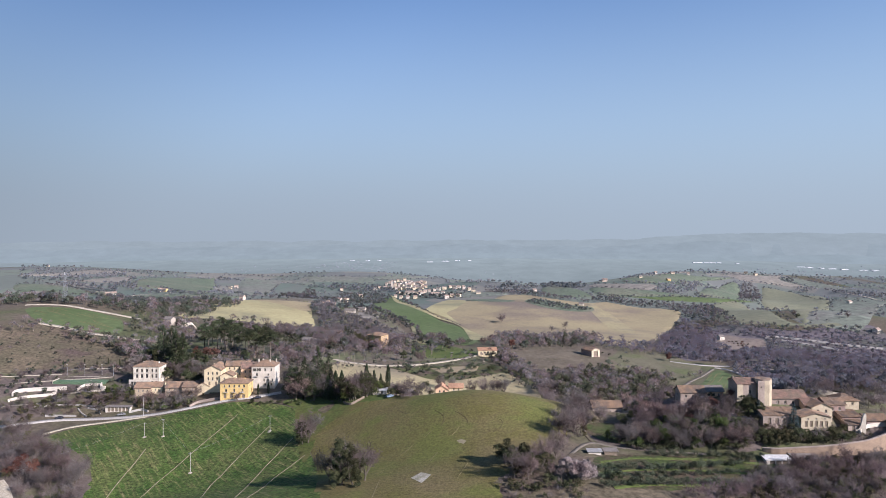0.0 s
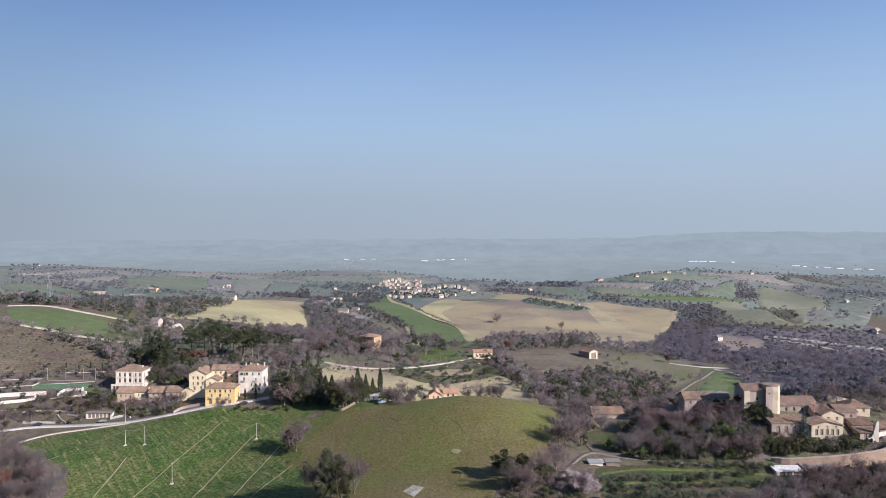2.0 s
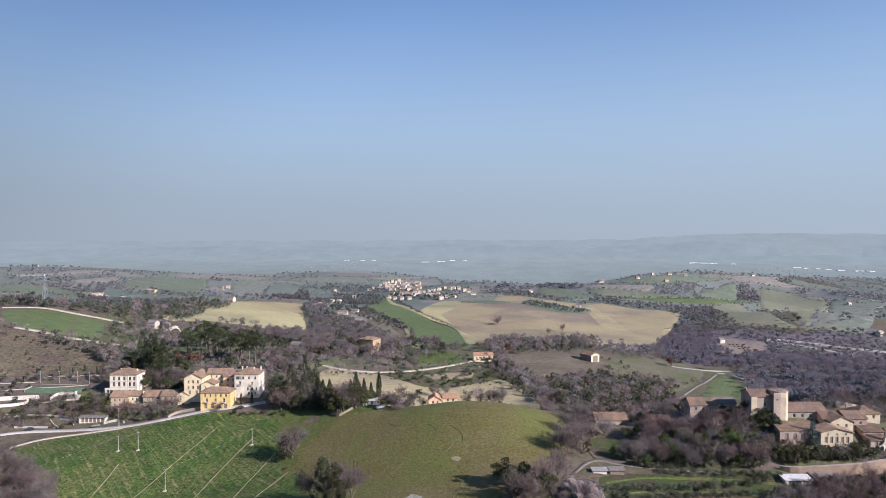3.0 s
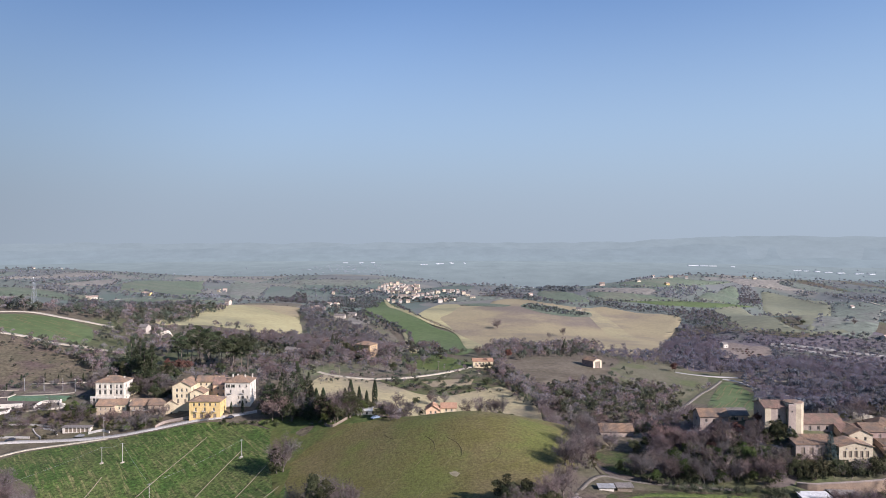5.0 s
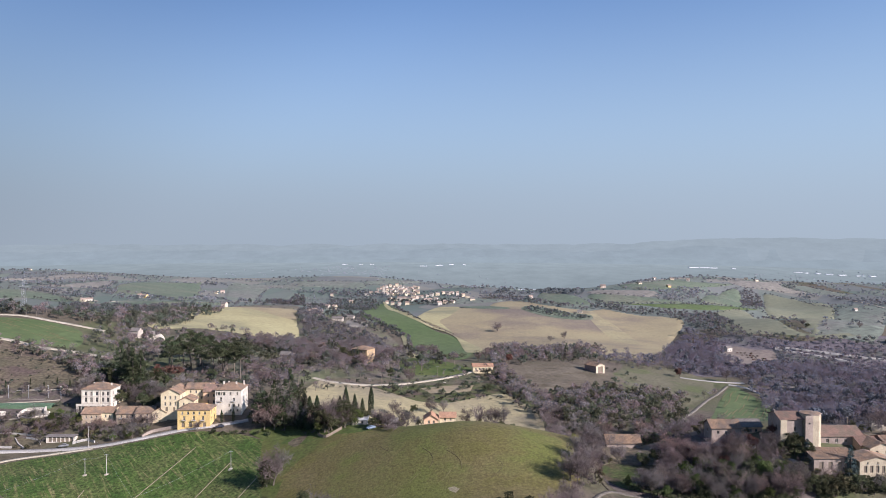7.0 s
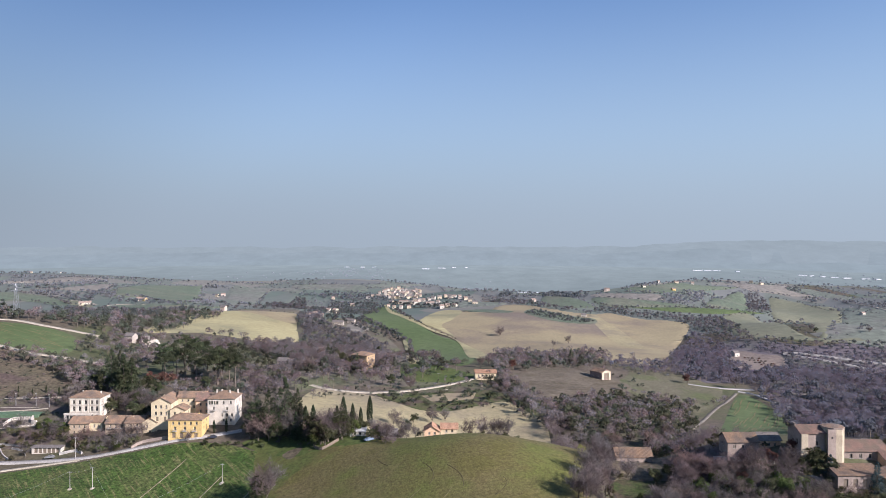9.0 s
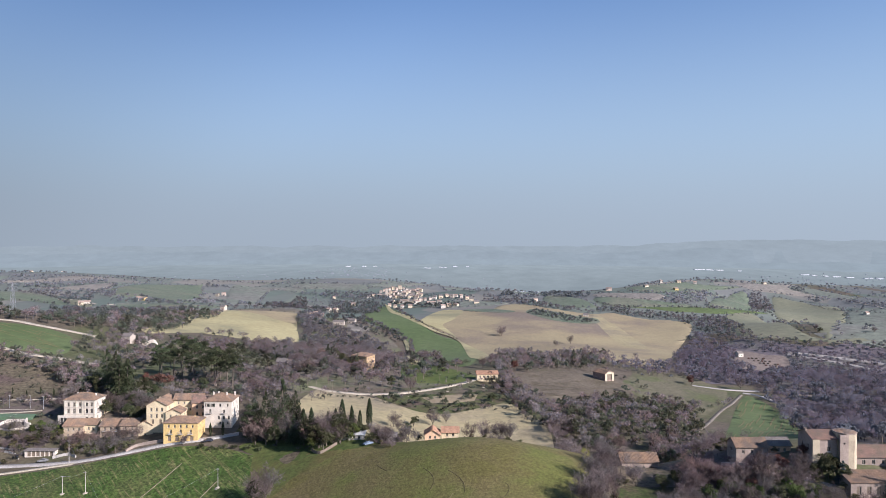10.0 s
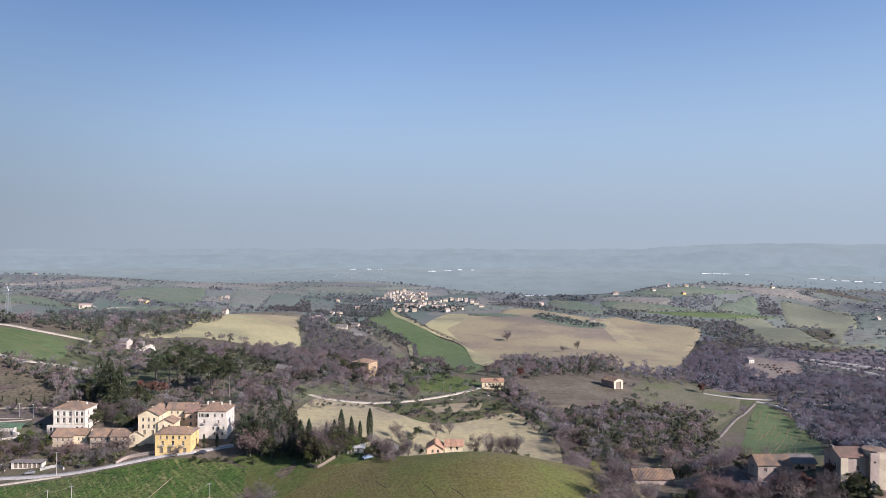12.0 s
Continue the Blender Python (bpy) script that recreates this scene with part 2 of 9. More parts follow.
M = {
    "ground": surface("rough_grass", (0.1, 0.086, 0.06), (0.13, 0.106, 0.082), patch=0.02, grain=0.35, tint=(0.085, 0.095, 0.045)),
    "litter": surface("leaf_litter", (0.094, 0.077, 0.07), (0.126, 0.102, 0.09), patch=0.05, grain=0.5, tint=(0.095, 0.098, 0.05), tint_patch=0.04),
    "hill_brush": surface("brushy_hillside", (0.152, 0.13, 0.104), (0.116, 0.106, 0.08), patch=0.03, grain=0.35, tint=(0.12, 0.13, 0.07), tint_patch=0.02),
    "crop": surface("winter_wheat", (0.037, 0.074, 0.015), (0.064, 0.104, 0.023), patch=0.12, grain=0.7, tint=(0.074, 0.096, 0.029), tint_patch=0.035, row_colour=(0.23, 0.195, 0.095), row_turn=37, row_step=1.3, row_share=1.1, bump=0.9, mottle=0.85),
    "meadow": surface("meadow_hill", (0.114, 0.104, 0.034), (0.145, 0.116, 0.057), patch=0.07, grain=0.9, tint=(0.112, 0.12, 0.034), tint_patch=0.035, row_colour=(0.17, 0.14, 0.07), row_turn=-40, row_step=1.6, row_share=0.5, bump=0.7, mottle=0.42),
    "bright_grass": surface("fresh_grass", (0.06, 0.09, 0.024), (0.095, 0.115, 0.036), patch=0.06, grain=0.5),
    "fresh_edge": surface("meadow_edge_grass", (0.072, 0.098, 0.026), (0.105, 0.11, 0.036), patch=0.08, grain=0.7, tint=(0.118, 0.104, 0.04), tint_patch=0.05),
    "slope": surface("dry_slope", (0.136, 0.11, 0.076), (0.094, 0.084, 0.054), patch=0.05, grain=0.5, tint=(0.098, 0.072, 0.062), tint_patch=0.035, mottle=0.6),
    "furrow": surface("wheat_furrow", (0.026, 0.046, 0.012), (0.04, 0.066, 0.017), patch=0.15, grain=1.0),
    "terrace_grass": surface("terrace_grass", (0.062, 0.084, 0.026), (0.088, 0.084, 0.042), patch=0.12, grain=0.8, tint=(0.1, 0.075, 0.06), tint_patch=0.08),
    "terrace_bank": surface("terrace_bank", (0.06, 0.058, 0.03), (0.082, 0.062, 0.044), patch=0.15, grain=0.9, tint=(0.05, 0.07, 0.022), tint_patch=0.09, mottle=0.6),
    "ledge_grass": surface("ledge_grass", (0.07, 0.1, 0.027), (0.094, 0.116, 0.036), patch=0.1, grain=0.8, mottle=0.5),
    "lane": surface("worn_lane", (0.205, 0.182, 0.15), (0.15, 0.132, 0.11), patch=0.2, grain=1.0),
    # Valley brush with a bluish haze tint put into its colour.
    "hazed_brush": surface("hazed_brush", (0.114, 0.101, 0.112), (0.142, 0.124, 0.136), patch=0.03, grain=0.3, tint=(0.1, 0.105, 0.09), tint_patch=0.015),
    "stubble": surface("pale_tilled_field", (0.39, 0.353, 0.196), (0.33, 0.293, 0.159), patch=0.012, grain=0.2, tint=(0.25, 0.235, 0.14), tint_patch=0.008, row_colour=(0.34, 0.31, 0.2), row_turn=25, row_step=2.5, row_share=0.2, mottle=0.16),
    "sand": surface("sandy_tilled_field", (0.35, 0.303, 0.177), (0.29, 0.253, 0.15), patch=0.025, grain=0.3, tint=(0.25, 0.215, 0.145), tint_patch=0.02, row_colour=(0.37, 0.32, 0.22), row_turn=-35, row_step=2, row_share=0.4, mottle=0.22),
    "tan": surface("tan_tilled_field", (0.32, 0.271, 0.162), (0.25, 0.207, 0.132), patch=0.01, grain=0.25, tint=(0.19, 0.155, 0.122), tint_patch=0.005, row_colour=(0.34, 0.3, 0.22), row_turn=-55, row_step=3, row_share=0.3, mottle=0.16),
    "far_green": surface("sown_field", (0.0799, 0.116, 0.045), (0.103, 0.137, 0.0594), patch=0.012, grain=0.15, row_colour=(0.185, 0.18, 0.105), row_turn=-40, row_step=3, row_share=0.45, mottle=0.22),
    # Far pasture and fallow: colours greyed and blued to stand for haze.
    "half_hazed_green": surface("half_hazed_pasture", (0.108, 0.14, 0.095), (0.135, 0.162, 0.115), patch=0.012, grain=0.15, tint=(0.155, 0.165, 0.12), tint_patch=0.01),
    "hazed_green": surface("pasture", (0.14, 0.163, 0.132), (0.172, 0.19, 0.155), patch=0.01, grain=0.1, tint=(0.17, 0.17, 0.15), tint_patch=0.008),
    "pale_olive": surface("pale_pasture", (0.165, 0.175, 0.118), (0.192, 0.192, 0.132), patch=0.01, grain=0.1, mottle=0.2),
    "hazed_tan": surface("fallow", (0.232, 0.214, 0.182), (0.194, 0.182, 0.162), patch=0.01, grain=0.1),
    "olive_grass": surface("dry_bank_grass", (0.112, 0.108, 0.066), (0.138, 0.126, 0.084), patch=0.04, grain=0.4, tint=(0.1, 0.115, 0.05), tint_patch=0.03),
    "fallow_brown": surface("brown_fallow", (0.205, 0.168, 0.14), (0.17, 0.14, 0.122), patch=0.03, grain=0.2, row_colour=(0.27, 0.235, 0.2), row_turn=35, row_step=4, row_share=0.5),
    "plough": surface("ploughed_field", (0.125, 0.105, 0.078), (0.15, 0.126, 0.092), patch=0.02, grain=0.3, row_colour=(0.085, 0.07, 0.052), row_turn=70, row_step=1.8, row_share=0.5),
    "track": surface("gravel_track", (0.42, 0.38, 0.31), (0.34, 0.3, 0.23), patch=0.2, grain=1.2),
    "tarmac": surface("pale_tarmac", (0.4, 0.38, 0.355), (0.33, 0.315, 0.295), patch=0.1, grain=1.5, bump=0.1),
    "scar": surface("dark_wheel_mark", (0.075, 0.066, 0.032), (0.1, 0.086, 0.042), patch=0.5, grain=2.0),
    "dry": surface("dry_wheel_track", (0.2, 0.17, 0.092), (0.14, 0.125, 0.06), patch=0.3, grain=1.0),
    "earth": surface("bare_earth", (0.28, 0.245, 0.165), (0.21, 0.185, 0.12), patch=0.2, grain=1.0),
    "white_wall": plaster("white_plaster", (0.64, 0.59, 0.51), (0.51, 0.47, 0.41)),
    "cream_wall": plaster("cream_plaster", (0.68, 0.58, 0.39), (0.57, 0.48, 0.33)),
    "ochre_wall": plaster("ochre_stone", (0.5, 0.36, 0.21), (0.4, 0.29, 0.18)),
    "faded_wall": plaster("faded_plaster", (0.5, 0.43, 0.315), (0.38, 0.325, 0.24)),
    "yellow_wall": plaster("yellow_plaster", (0.68, 0.5, 0.225), (0.58, 0.42, 0.19)),
    "pink_wall": plaster("rose_plaster", (0.72, 0.5, 0.33), (0.58, 0.4, 0.27)),
    "tan_wall": plaster("muted_tan_plaster", (0.5, 0.4, 0.29), (0.37, 0.3, 0.225)),
    "stone_wall": plaster("old_stone", (0.373, 0.307, 0.261), (0.266, 0.218, 0.189)),
    "brick_wall": plaster("brown_brick", (0.3, 0.222, 0.195), (0.225, 0.168, 0.152)),
    "terrace_brick": plaster("ochre_brick", (0.297, 0.221, 0.16), (0.225, 0.167, 0.128)),
    "grey_wall": plaster("grey_render", (0.42, 0.4, 0.37), (0.35, 0.33, 0.31)),
    "tiles": surface("clay_roof_tiles", (0.278, 0.185, 0.122), (0.202, 0.143, 0.104), patch=0.4, grain=3.0, tint=(0.16, 0.125, 0.1), tint_patch=0.25, bump=0.6, random=0.15),
    "orange_tiles": surface("orange_roof_tiles", (0.42, 0.25, 0.16), (0.33, 0.2, 0.135), patch=0.4, grain=3.0, bump=0.6, random=0.1),
    "red_tiles": surface("red_roof_tiles", (0.252, 0.16, 0.122), (0.184, 0.126, 0.104), patch=0.4, grain=3.0, tint=(0.17, 0.13, 0.1), tint_patch=0.2, bump=0.6, random=0.15),
    "sheet_roof": surface("sheet_roof", (0.62, 0.62, 0.61), (0.5, 0.5, 0.5), patch=0.5, grain=2.0, rough=0.5, bump=0.1),
    "old_sheet": surface("weathered_sheet_roof", (0.34, 0.345, 0.35), (0.24, 0.235, 0.23), patch=0.5, grain=2.0, rough=0.55, bump=0.1),
    "dark_roof": surface("weathered_roof", (0.2, 0.18, 0.165), (0.155, 0.14, 0.13), patch=0.4, grain=2.0, random=0.1),
    "court_green": surface("green_court", (0.115, 0.185, 0.115), (0.09, 0.15, 0.09), patch=0.3, grain=2.0, rough=0.8, bump=0.1),
    "car_dark": surface("dark_car_paint", (0.03, 0.035, 0.05), (0.04, 0.045, 0.06), patch=1.0, grain=4.0, rough=0.25, bump=0.0),
    "car_grey": surface("grey_car_paint", (0.22, 0.225, 0.23), (0.18, 0.185, 0.19), patch=1.0, grain=4.0, rough=0.25, bump=0.0),
    "car_blue": surface("blue_car_paint", (0.2, 0.26, 0.34), (0.17, 0.22, 0.29), patch=1.0, grain=4.0, rough=0.25, bump=0.0),
    "pale_wall": plaster("weathered_pale_wall", (0.5, 0.46, 0.38), (0.36, 0.33, 0.28)),
    "timber": surface("weathered_timber", (0.22, 0.18, 0.14), (0.17, 0.14, 0.11), patch=1.0, grain=5.0),
    "worn_slab": surface("worn_slab", (0.4, 0.38, 0.33), (0.26, 0.25, 0.18), patch=0.35, grain=1.5),
    "concrete": surface("concrete", (0.42, 0.4, 0.37), (0.35, 0.335, 0.31), patch=0.3, grain=2.0, bump=0.15),
    "steel": surface("galvanised_steel", (0.45, 0.46, 0.48), (0.38, 0.39, 0.41), patch=1.0, grain=4.0, rough=0.45, metal=0.6),
    "shutter": surface("dark_shutter", (0.06, 0.07, 0.055), (0.045, 0.05, 0.04), patch=1.0, grain=6.0, rough=0.6),
    "frame": surface("painted_frame", (0.55, 0.5, 0.42), (0.48, 0.44, 0.37), patch=1.0, grain=6.0, rough=0.6),
    "bark": surface("grey_bark", (0.16, 0.135, 0.11), (0.115, 0.098, 0.082), patch=0.6, grain=3.0),
    "twig": foliage("bare_twigs", (0.13, 0.106, 0.106), (0.187, 0.152, 0.15), cover=0.85, porous=0.3, island=0.5),
    "twig_far": foliage("bare_wood_twigs", (0.198, 0.163, 0.168), (0.262, 0.219, 0.224), island=0.5, cover=0.55, porous=0.4),
    "twig_bank": foliage("purple_brown_twigs", (0.148, 0.114, 0.122), (0.208, 0.162, 0.17), cover=0.75, porous=0.3, island=0.5),
    "twig_rosy": foliage("rosy_brown_twigs", (0.15, 0.108, 0.1), (0.2, 0.145, 0.132)),
    "scrub_leaf": foliage("scrub_leaves", (0.074, 0.083, 0.056), (0.125, 0.128, 0.085), island=0.5, cover=0.8, porous=0.35),
    # The next six foliage tones are paled and blued to stand for haze.
    "twig_blue": foliage("haze_blue_twigs", (0.166, 0.147, 0.18), (0.212, 0.188, 0.224), island=0.5, cover=0.5, porous=0.45),
    "evergreen_blue": foliage("haze_blue_evergreens", (0.088, 0.097, 0.112), (0.12, 0.125, 0.142), island=0.25, cover=0.75),
    "twig_haze": foliage("hazed_bare_twigs", (0.265, 0.268, 0.29), (0.305, 0.305, 0.322), island=0.1, cover=0.5, porous=0.5),
    "evergreen_haze": foliage("hazed_evergreens", (0.2, 0.226, 0.236), (0.232, 0.256, 0.262), island=0.1, cover=0.65, porous=0.5),
    "twig_mid": foliage("half_hazed_twigs", (0.178, 0.165, 0.175), (0.222, 0.205, 0.212), island=0.32, cover=0.55, porous=0.5),
    "evergreen_mid": foliage("half_hazed_evergreens", (0.096, 0.112, 0.106), (0.136, 0.15, 0.138), island=0.32, cover=0.75, porous=0.45),
    "oak": foliage("evergreen_oak_leaves", (0.033, 0.038, 0.02), (0.074, 0.078, 0.04)),
    "pine": foliage("pine_needles", (0.026, 0.036, 0.02), (0.064, 0.076, 0.04), random=0.15),
    "cedar": foliage("blue_cedar_needles", (0.034, 0.048, 0.05), (0.068, 0.09, 0.092), random=0.1),
    "cypress": foliage("cypress_sprays", (0.018, 0.027, 0.015), (0.036, 0.046, 0.024), random=0.15),
    "olive": foliage("olive_leaves", (0.058, 0.068, 0.042), (0.1, 0.112, 0.074)),
    "ivy": foliage("green_shrub_leaves", (0.045, 0.06, 0.02), (0.085, 0.105, 0.035)),
    "thicket_leaf": foliage("thicket_leaves", (0.055, 0.056, 0.032), (0.112, 0.102, 0.056)),
    "russet": foliage("russet_leaves", (0.085, 0.042, 0.036), (0.135, 0.066, 0.05)),
    "blossom": foliage("almond_blossom", (0.25, 0.2, 0.195), (0.37, 0.31, 0.3), random=0.05),
    "evergreen_far": foliage("far_evergreens", (0.07, 0.08, 0.062), (0.118, 0.128, 0.096), island=0.5, cover=0.8, porous=0.35),
    # Backdrop materials: haze is painted in as emitted blue grey.
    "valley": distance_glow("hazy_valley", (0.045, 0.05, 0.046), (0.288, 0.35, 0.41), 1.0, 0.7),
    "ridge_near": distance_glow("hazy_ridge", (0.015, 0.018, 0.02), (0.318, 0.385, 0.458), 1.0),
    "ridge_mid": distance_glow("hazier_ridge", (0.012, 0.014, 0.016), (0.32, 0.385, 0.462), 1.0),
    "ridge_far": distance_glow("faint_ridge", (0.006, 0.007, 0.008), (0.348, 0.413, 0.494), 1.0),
    # Town walls greyed towards the valley's blue, as haze would do.
    "town_specks": surface("hazed_town_walls", (0.235, 0.26, 0.29), (0.19, 0.212, 0.24), patch=0.02, grain=0.1, bump=0.0, mottle=0.2),
    # Distant plasters and tiles, paled and greyed in colour for haze.
    "far_cream": plaster("pale_cream_plaster", (0.58, 0.5, 0.37), (0.48, 0.42, 0.32)),
    "far_white": plaster("pale_white_plaster", (0.6, 0.56, 0.49), (0.5, 0.46, 0.4)),
    "far_rose": plaster("pale_rose_plaster", (0.58, 0.47, 0.39), (0.48, 0.4, 0.34)),
    "far_stone": plaster("pale_village_stone", (0.46, 0.41, 0.35), (0.38, 0.34, 0.3)),
    "far_tiles": surface("haze_greyed_tiles", (0.3, 0.225, 0.185), (0.25, 0.2, 0.17), patch=0.1, grain=1.0, bump=0.0, random=0.2),
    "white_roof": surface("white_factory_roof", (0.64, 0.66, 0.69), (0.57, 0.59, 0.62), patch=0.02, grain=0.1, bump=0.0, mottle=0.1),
}


def patchwork():
    """Far fields: uneven cells of pasture, fallow and sown land, edged by darker hedges."""
    m = bpy.data.materials.new("hazed_far_fields")
    m.use_nodes = True
    t = m.node_tree
    bsdf = t.nodes["Principled BSDF"]
    place = t.nodes.new("ShaderNodeNewGeometry").outputs["Position"]
    shape = t.nodes.new("ShaderNodeMapping")
    shape.inputs["Rotation"].default_value = (0, 0, 0.5)
    shape.inputs["Scale"].default_value = (1, 0.7, 0)
    t.links.new(place, shape.inputs["Vector"])
    cells = node(t, "ShaderNodeTexVoronoi", Scale=0.0085, Randomness=0.9)
    t.links.new(shape.outputs[0], cells.inputs["Vector"])
    tones = t.nodes.new("ShaderNodeValToRGB")
    tones.color_ramp.interpolation = "CONSTANT"
    # Cell tones have the haze of distance mixed into their colour.
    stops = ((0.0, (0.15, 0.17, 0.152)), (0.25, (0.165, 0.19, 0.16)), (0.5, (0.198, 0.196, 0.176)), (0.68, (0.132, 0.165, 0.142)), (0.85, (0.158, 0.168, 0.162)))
    tones.color_ramp.elements[0].position, tones.color_ramp.elements[0].color = 0.0, rgb(stops[0][1])
    tones.color_ramp.elements[1].position, tones.color_ramp.elements[1].color = stops[1][0], rgb(stops[1][1])
    for at, c in stops[2:]:
        tones.color_ramp.elements.new(at).color = rgb(c)
    apart = t.nodes.new("ShaderNodeSeparateColor")
    t.links.new(cells.outputs["Color"], apart.inputs[0])
    t.links.new(apart.outputs[0], tones.inputs[0])
    broken = t.nodes.new("ShaderNodeMapRange")
    broken.inputs[3].default_value, broken.inputs[4].default_value = 0.75, 1.2
    t.links.new(noise_at(t, place, 0.03, 6, 0.7), broken.inputs[0])
    t.links.new(mix_colour(t, 1.0, tones.outputs[0], broken.outputs[0], "MULTIPLY"), bsdf.inputs["Base Color"])
    bsdf.inputs["Roughness"].default_value = 1.0
    bsdf.inputs["Specular IOR Level"].default_value = 0.1
    return m


M["patchwork"] = patchwork()
glass = bpy.data.materials.new("window_glass")
glass.use_nodes = True
gb = glass.node_tree.nodes["Principled BSDF"]
gb.inputs["Base Color"].default_value = (0.03, 0.032, 0.036, 1)
gb.inputs["Roughness"].default_value = 0.12
M["glass"] = glass


# ---- the lie of the land ----
# Rolling hills on graded rows: (x from, x to, count, y from, y to, count, breadth, heights).
HILLS = (
    (-240, 220, 11, 250, 410, 5, 38, [
        1.8, 2.8, -2.6, 5, 3.5, 7, 4.7, 8.4, -0.7, 1.7, 8.6,
        2.9, -4.1, -13.5, -5.9, -5.1, -9.1, 2.8, -6.8, 6.9, -11.1, 9.6,
        -6, 0.6, 6.2, 2.1, -1.7, 13.2, 26.6, -5.5, 26.3, 20.7, 9.3,
        -3.9, -9.2, -5.1, -3.2, 8.6, -14.1, 3.7, -16.6, -5.7, -2.3, 5.6,
        -4.7, 2.7, -1.8, 9.9, -3.5, 5.8, -5.9, 4.7, 6.9, -1.5, 11.4,
    ]),
    (-360, 400, 8, 470, 640, 2, 90, [
        28.9, -0.3, 16.2, -0.1, 1.9, -2.7, -16, 6.4,
        34.7, -0.2, 10.3, 5.6, 9.4, -12.7, -1.3, 5.5,
    ]),
    (-560, 640, 9, 760, 1080, 3, 140, [
        26.8, 3.8, -4.7, -0.5, -20.5, 15, 11.2, -34.7, -29.3,
        -5.6, 9.7, 30.8, -3.3, -9.5, -15.4, -13.6, 19.5, 2,
        13.7, -12.9, 9.9, -5.6, -6.2, 23.9, -11, 9.5, 4.3,
    ]),
    (-1100, 1100, 6, 1400, 2200, 3, 330, [
        17, 38.3, -22.4, 20.3, 12.8, -10.5,
        -2.2, 6.8, -4.2, 4.5, 24.3, -12.5,
        33.6, -6.3, -1.9, -3.7, 6.7, -2.5,
    ]),
    (-1800, 1800, 3, 3000, 3000, 1, 800, [
        -4.4, -2.4, -2.8,
    ]),
    (-500, 500, 2, 0, 0, 1, 300, [
        9.2, 12.8,
    ]),
    (-1100, 1100, 12, 780, 2060, 8, 135, [
        -0, -0.1, -2, 1.5, 1, -0.4, 0.7, -0.3, -1.5, 6.8, 2, 0,
        -0, -1.9, -13.7, 9, -23.1, -0.8, 2, -2.6, 20.6, -11.6, -0.4, -0,
        -0, -0.8, -10, 2.2, 17.4, 8.1, -4.6, -12.4, -21, -38.4, -2.5, 0.1,
        -0.1, -0.3, 3.6, 6.5, -6.1, -8.1, -7.8, 8.2, 10.8, 3.4, 6.4, 1.2,
        3.8, 4.4, -0, -2.4, -6.4, -0.4, 13.3, -11.3, 22, -39.2, 4.4, 9.1,
        1.2, 2.1, -2.8, -1.5, -5.1, -1.8, 13.9, -23.9, 31.2, 9.6, -8.6, 13,
        3.7, 7.6, 9.6, -10.3, 0.4, 5.6, -11.8, -17, -29.2, 19.2, 11.6, 14.2,
        2.2, -3.4, 17.3, 15.7, 15.6, 7.2, -5.2, 5.5, -11.7, -1.8, -9.8, -12.9,
    ]),
    (-2000, 2000, 8, 1700, 3000, 3, 330, [
        4.1, 3.4, 9.5, -11.2, 2.5, -23, 19.2, -15.3,
        10.3, 7.9, -36, 25.4, -39.7, 18.5, -24.6, 22.1,
        -4.6, -9.7, -11.9, 6.5, -45.4, -33.6, 7.4, -43.4,
    ]),
)


def land(x, y):
    """The ground's height at places x, y (numbers or arrays)."""
    x, y = np.asarray(x, float), np.asarray(y, float)
    z = -4 - 26 * np.clip((y - 500) / 900, 0, 1) - 20 * np.clip((y - 1900) / 900, 0, 1)
    for x0, x1, nx, y0, y1, ny, r, heights in HILLS:
        for n, h in enumerate(heights):
            row, col = divmod(n, nx)
            cx = x0 + (x1 - x0) * col / (nx - 1) + (0.25 * r if row % 2 else -0.25 * r)
            cy = y0 + (y1 - y0) * row / max(ny - 1, 1)
            z = z + h * np.exp(-((x - cx) ** 2 + (y - cy) ** 2) / (2 * r * r))
    for cx, cy, r, h in ((-35, 360, 13, 2.6), (-178, 410, 12, 1.6), (-117, 382, 11, 1.2), (8, 352, 12, 0.5), (63, 336, 15, 3.0), (138, 338, 16, -5.5), (162, 336, 17, -7.0)):  # benches and hollows
        z = z + h * np.exp(-((x - cx) ** 2 + (y - cy) ** 2) / (2 * r * r))
    return z


def zat(x, y):
    return float(land(x, y))


def mesh_of(name, verts, faces, materials, index=None, smooth=False):
    me = bpy.data.meshes.new(name)
    me.from_pydata(verts, [], faces)
    for m in materials if isinstance(materials, (list, tuple)) else [materials]:
        me.materials.append(m)
    if index is not None:
        me.polygons.foreach_set("material_index", np.asarray(index, np.int32))
    if smooth:
        me.polygons.foreach_set("use_smooth", np.ones(len(me.polygons), bool))
    me.update()
    return me


def graded(*stretches):
    out = []
    for a, b, step in stretches:
        out += list(np.arange(a, b, step))
    return np.array(out + [stretches[-1][1]])


def sheet(name, xs, ys, material, lift=0.0):
    gx, gy = np.meshgrid(xs, ys)
    gz = land(gx, gy) + lift
    nx, ny = len(xs), len(ys)
    verts = np.stack([gx, gy, gz], -1).reshape(-1, 3)
    i = (np.arange(ny - 1)[:, None] * nx + np.arange(nx - 1)).ravel()
    faces = np.stack([i, i + 1, i + 1 + nx, i + nx], -1)
    return new(name, mesh_of(name, verts.tolist(), faces.tolist(), material, smooth=True))


ground = sheet("ground", graded((-3300, -900, 80), (-900, -450, 15), (-450, 450, 6), (450, 900, 15), (900, 3300, 80)),
               graded((-400, 190, 30), (190, 700, 5), (700, 1300, 9), (1300, 2600, 22), (2600, 4700, 70)), M["ground"])
tagged(ground, "rolling winter farmland with rough grass and scrub", "ground", kind="structure")


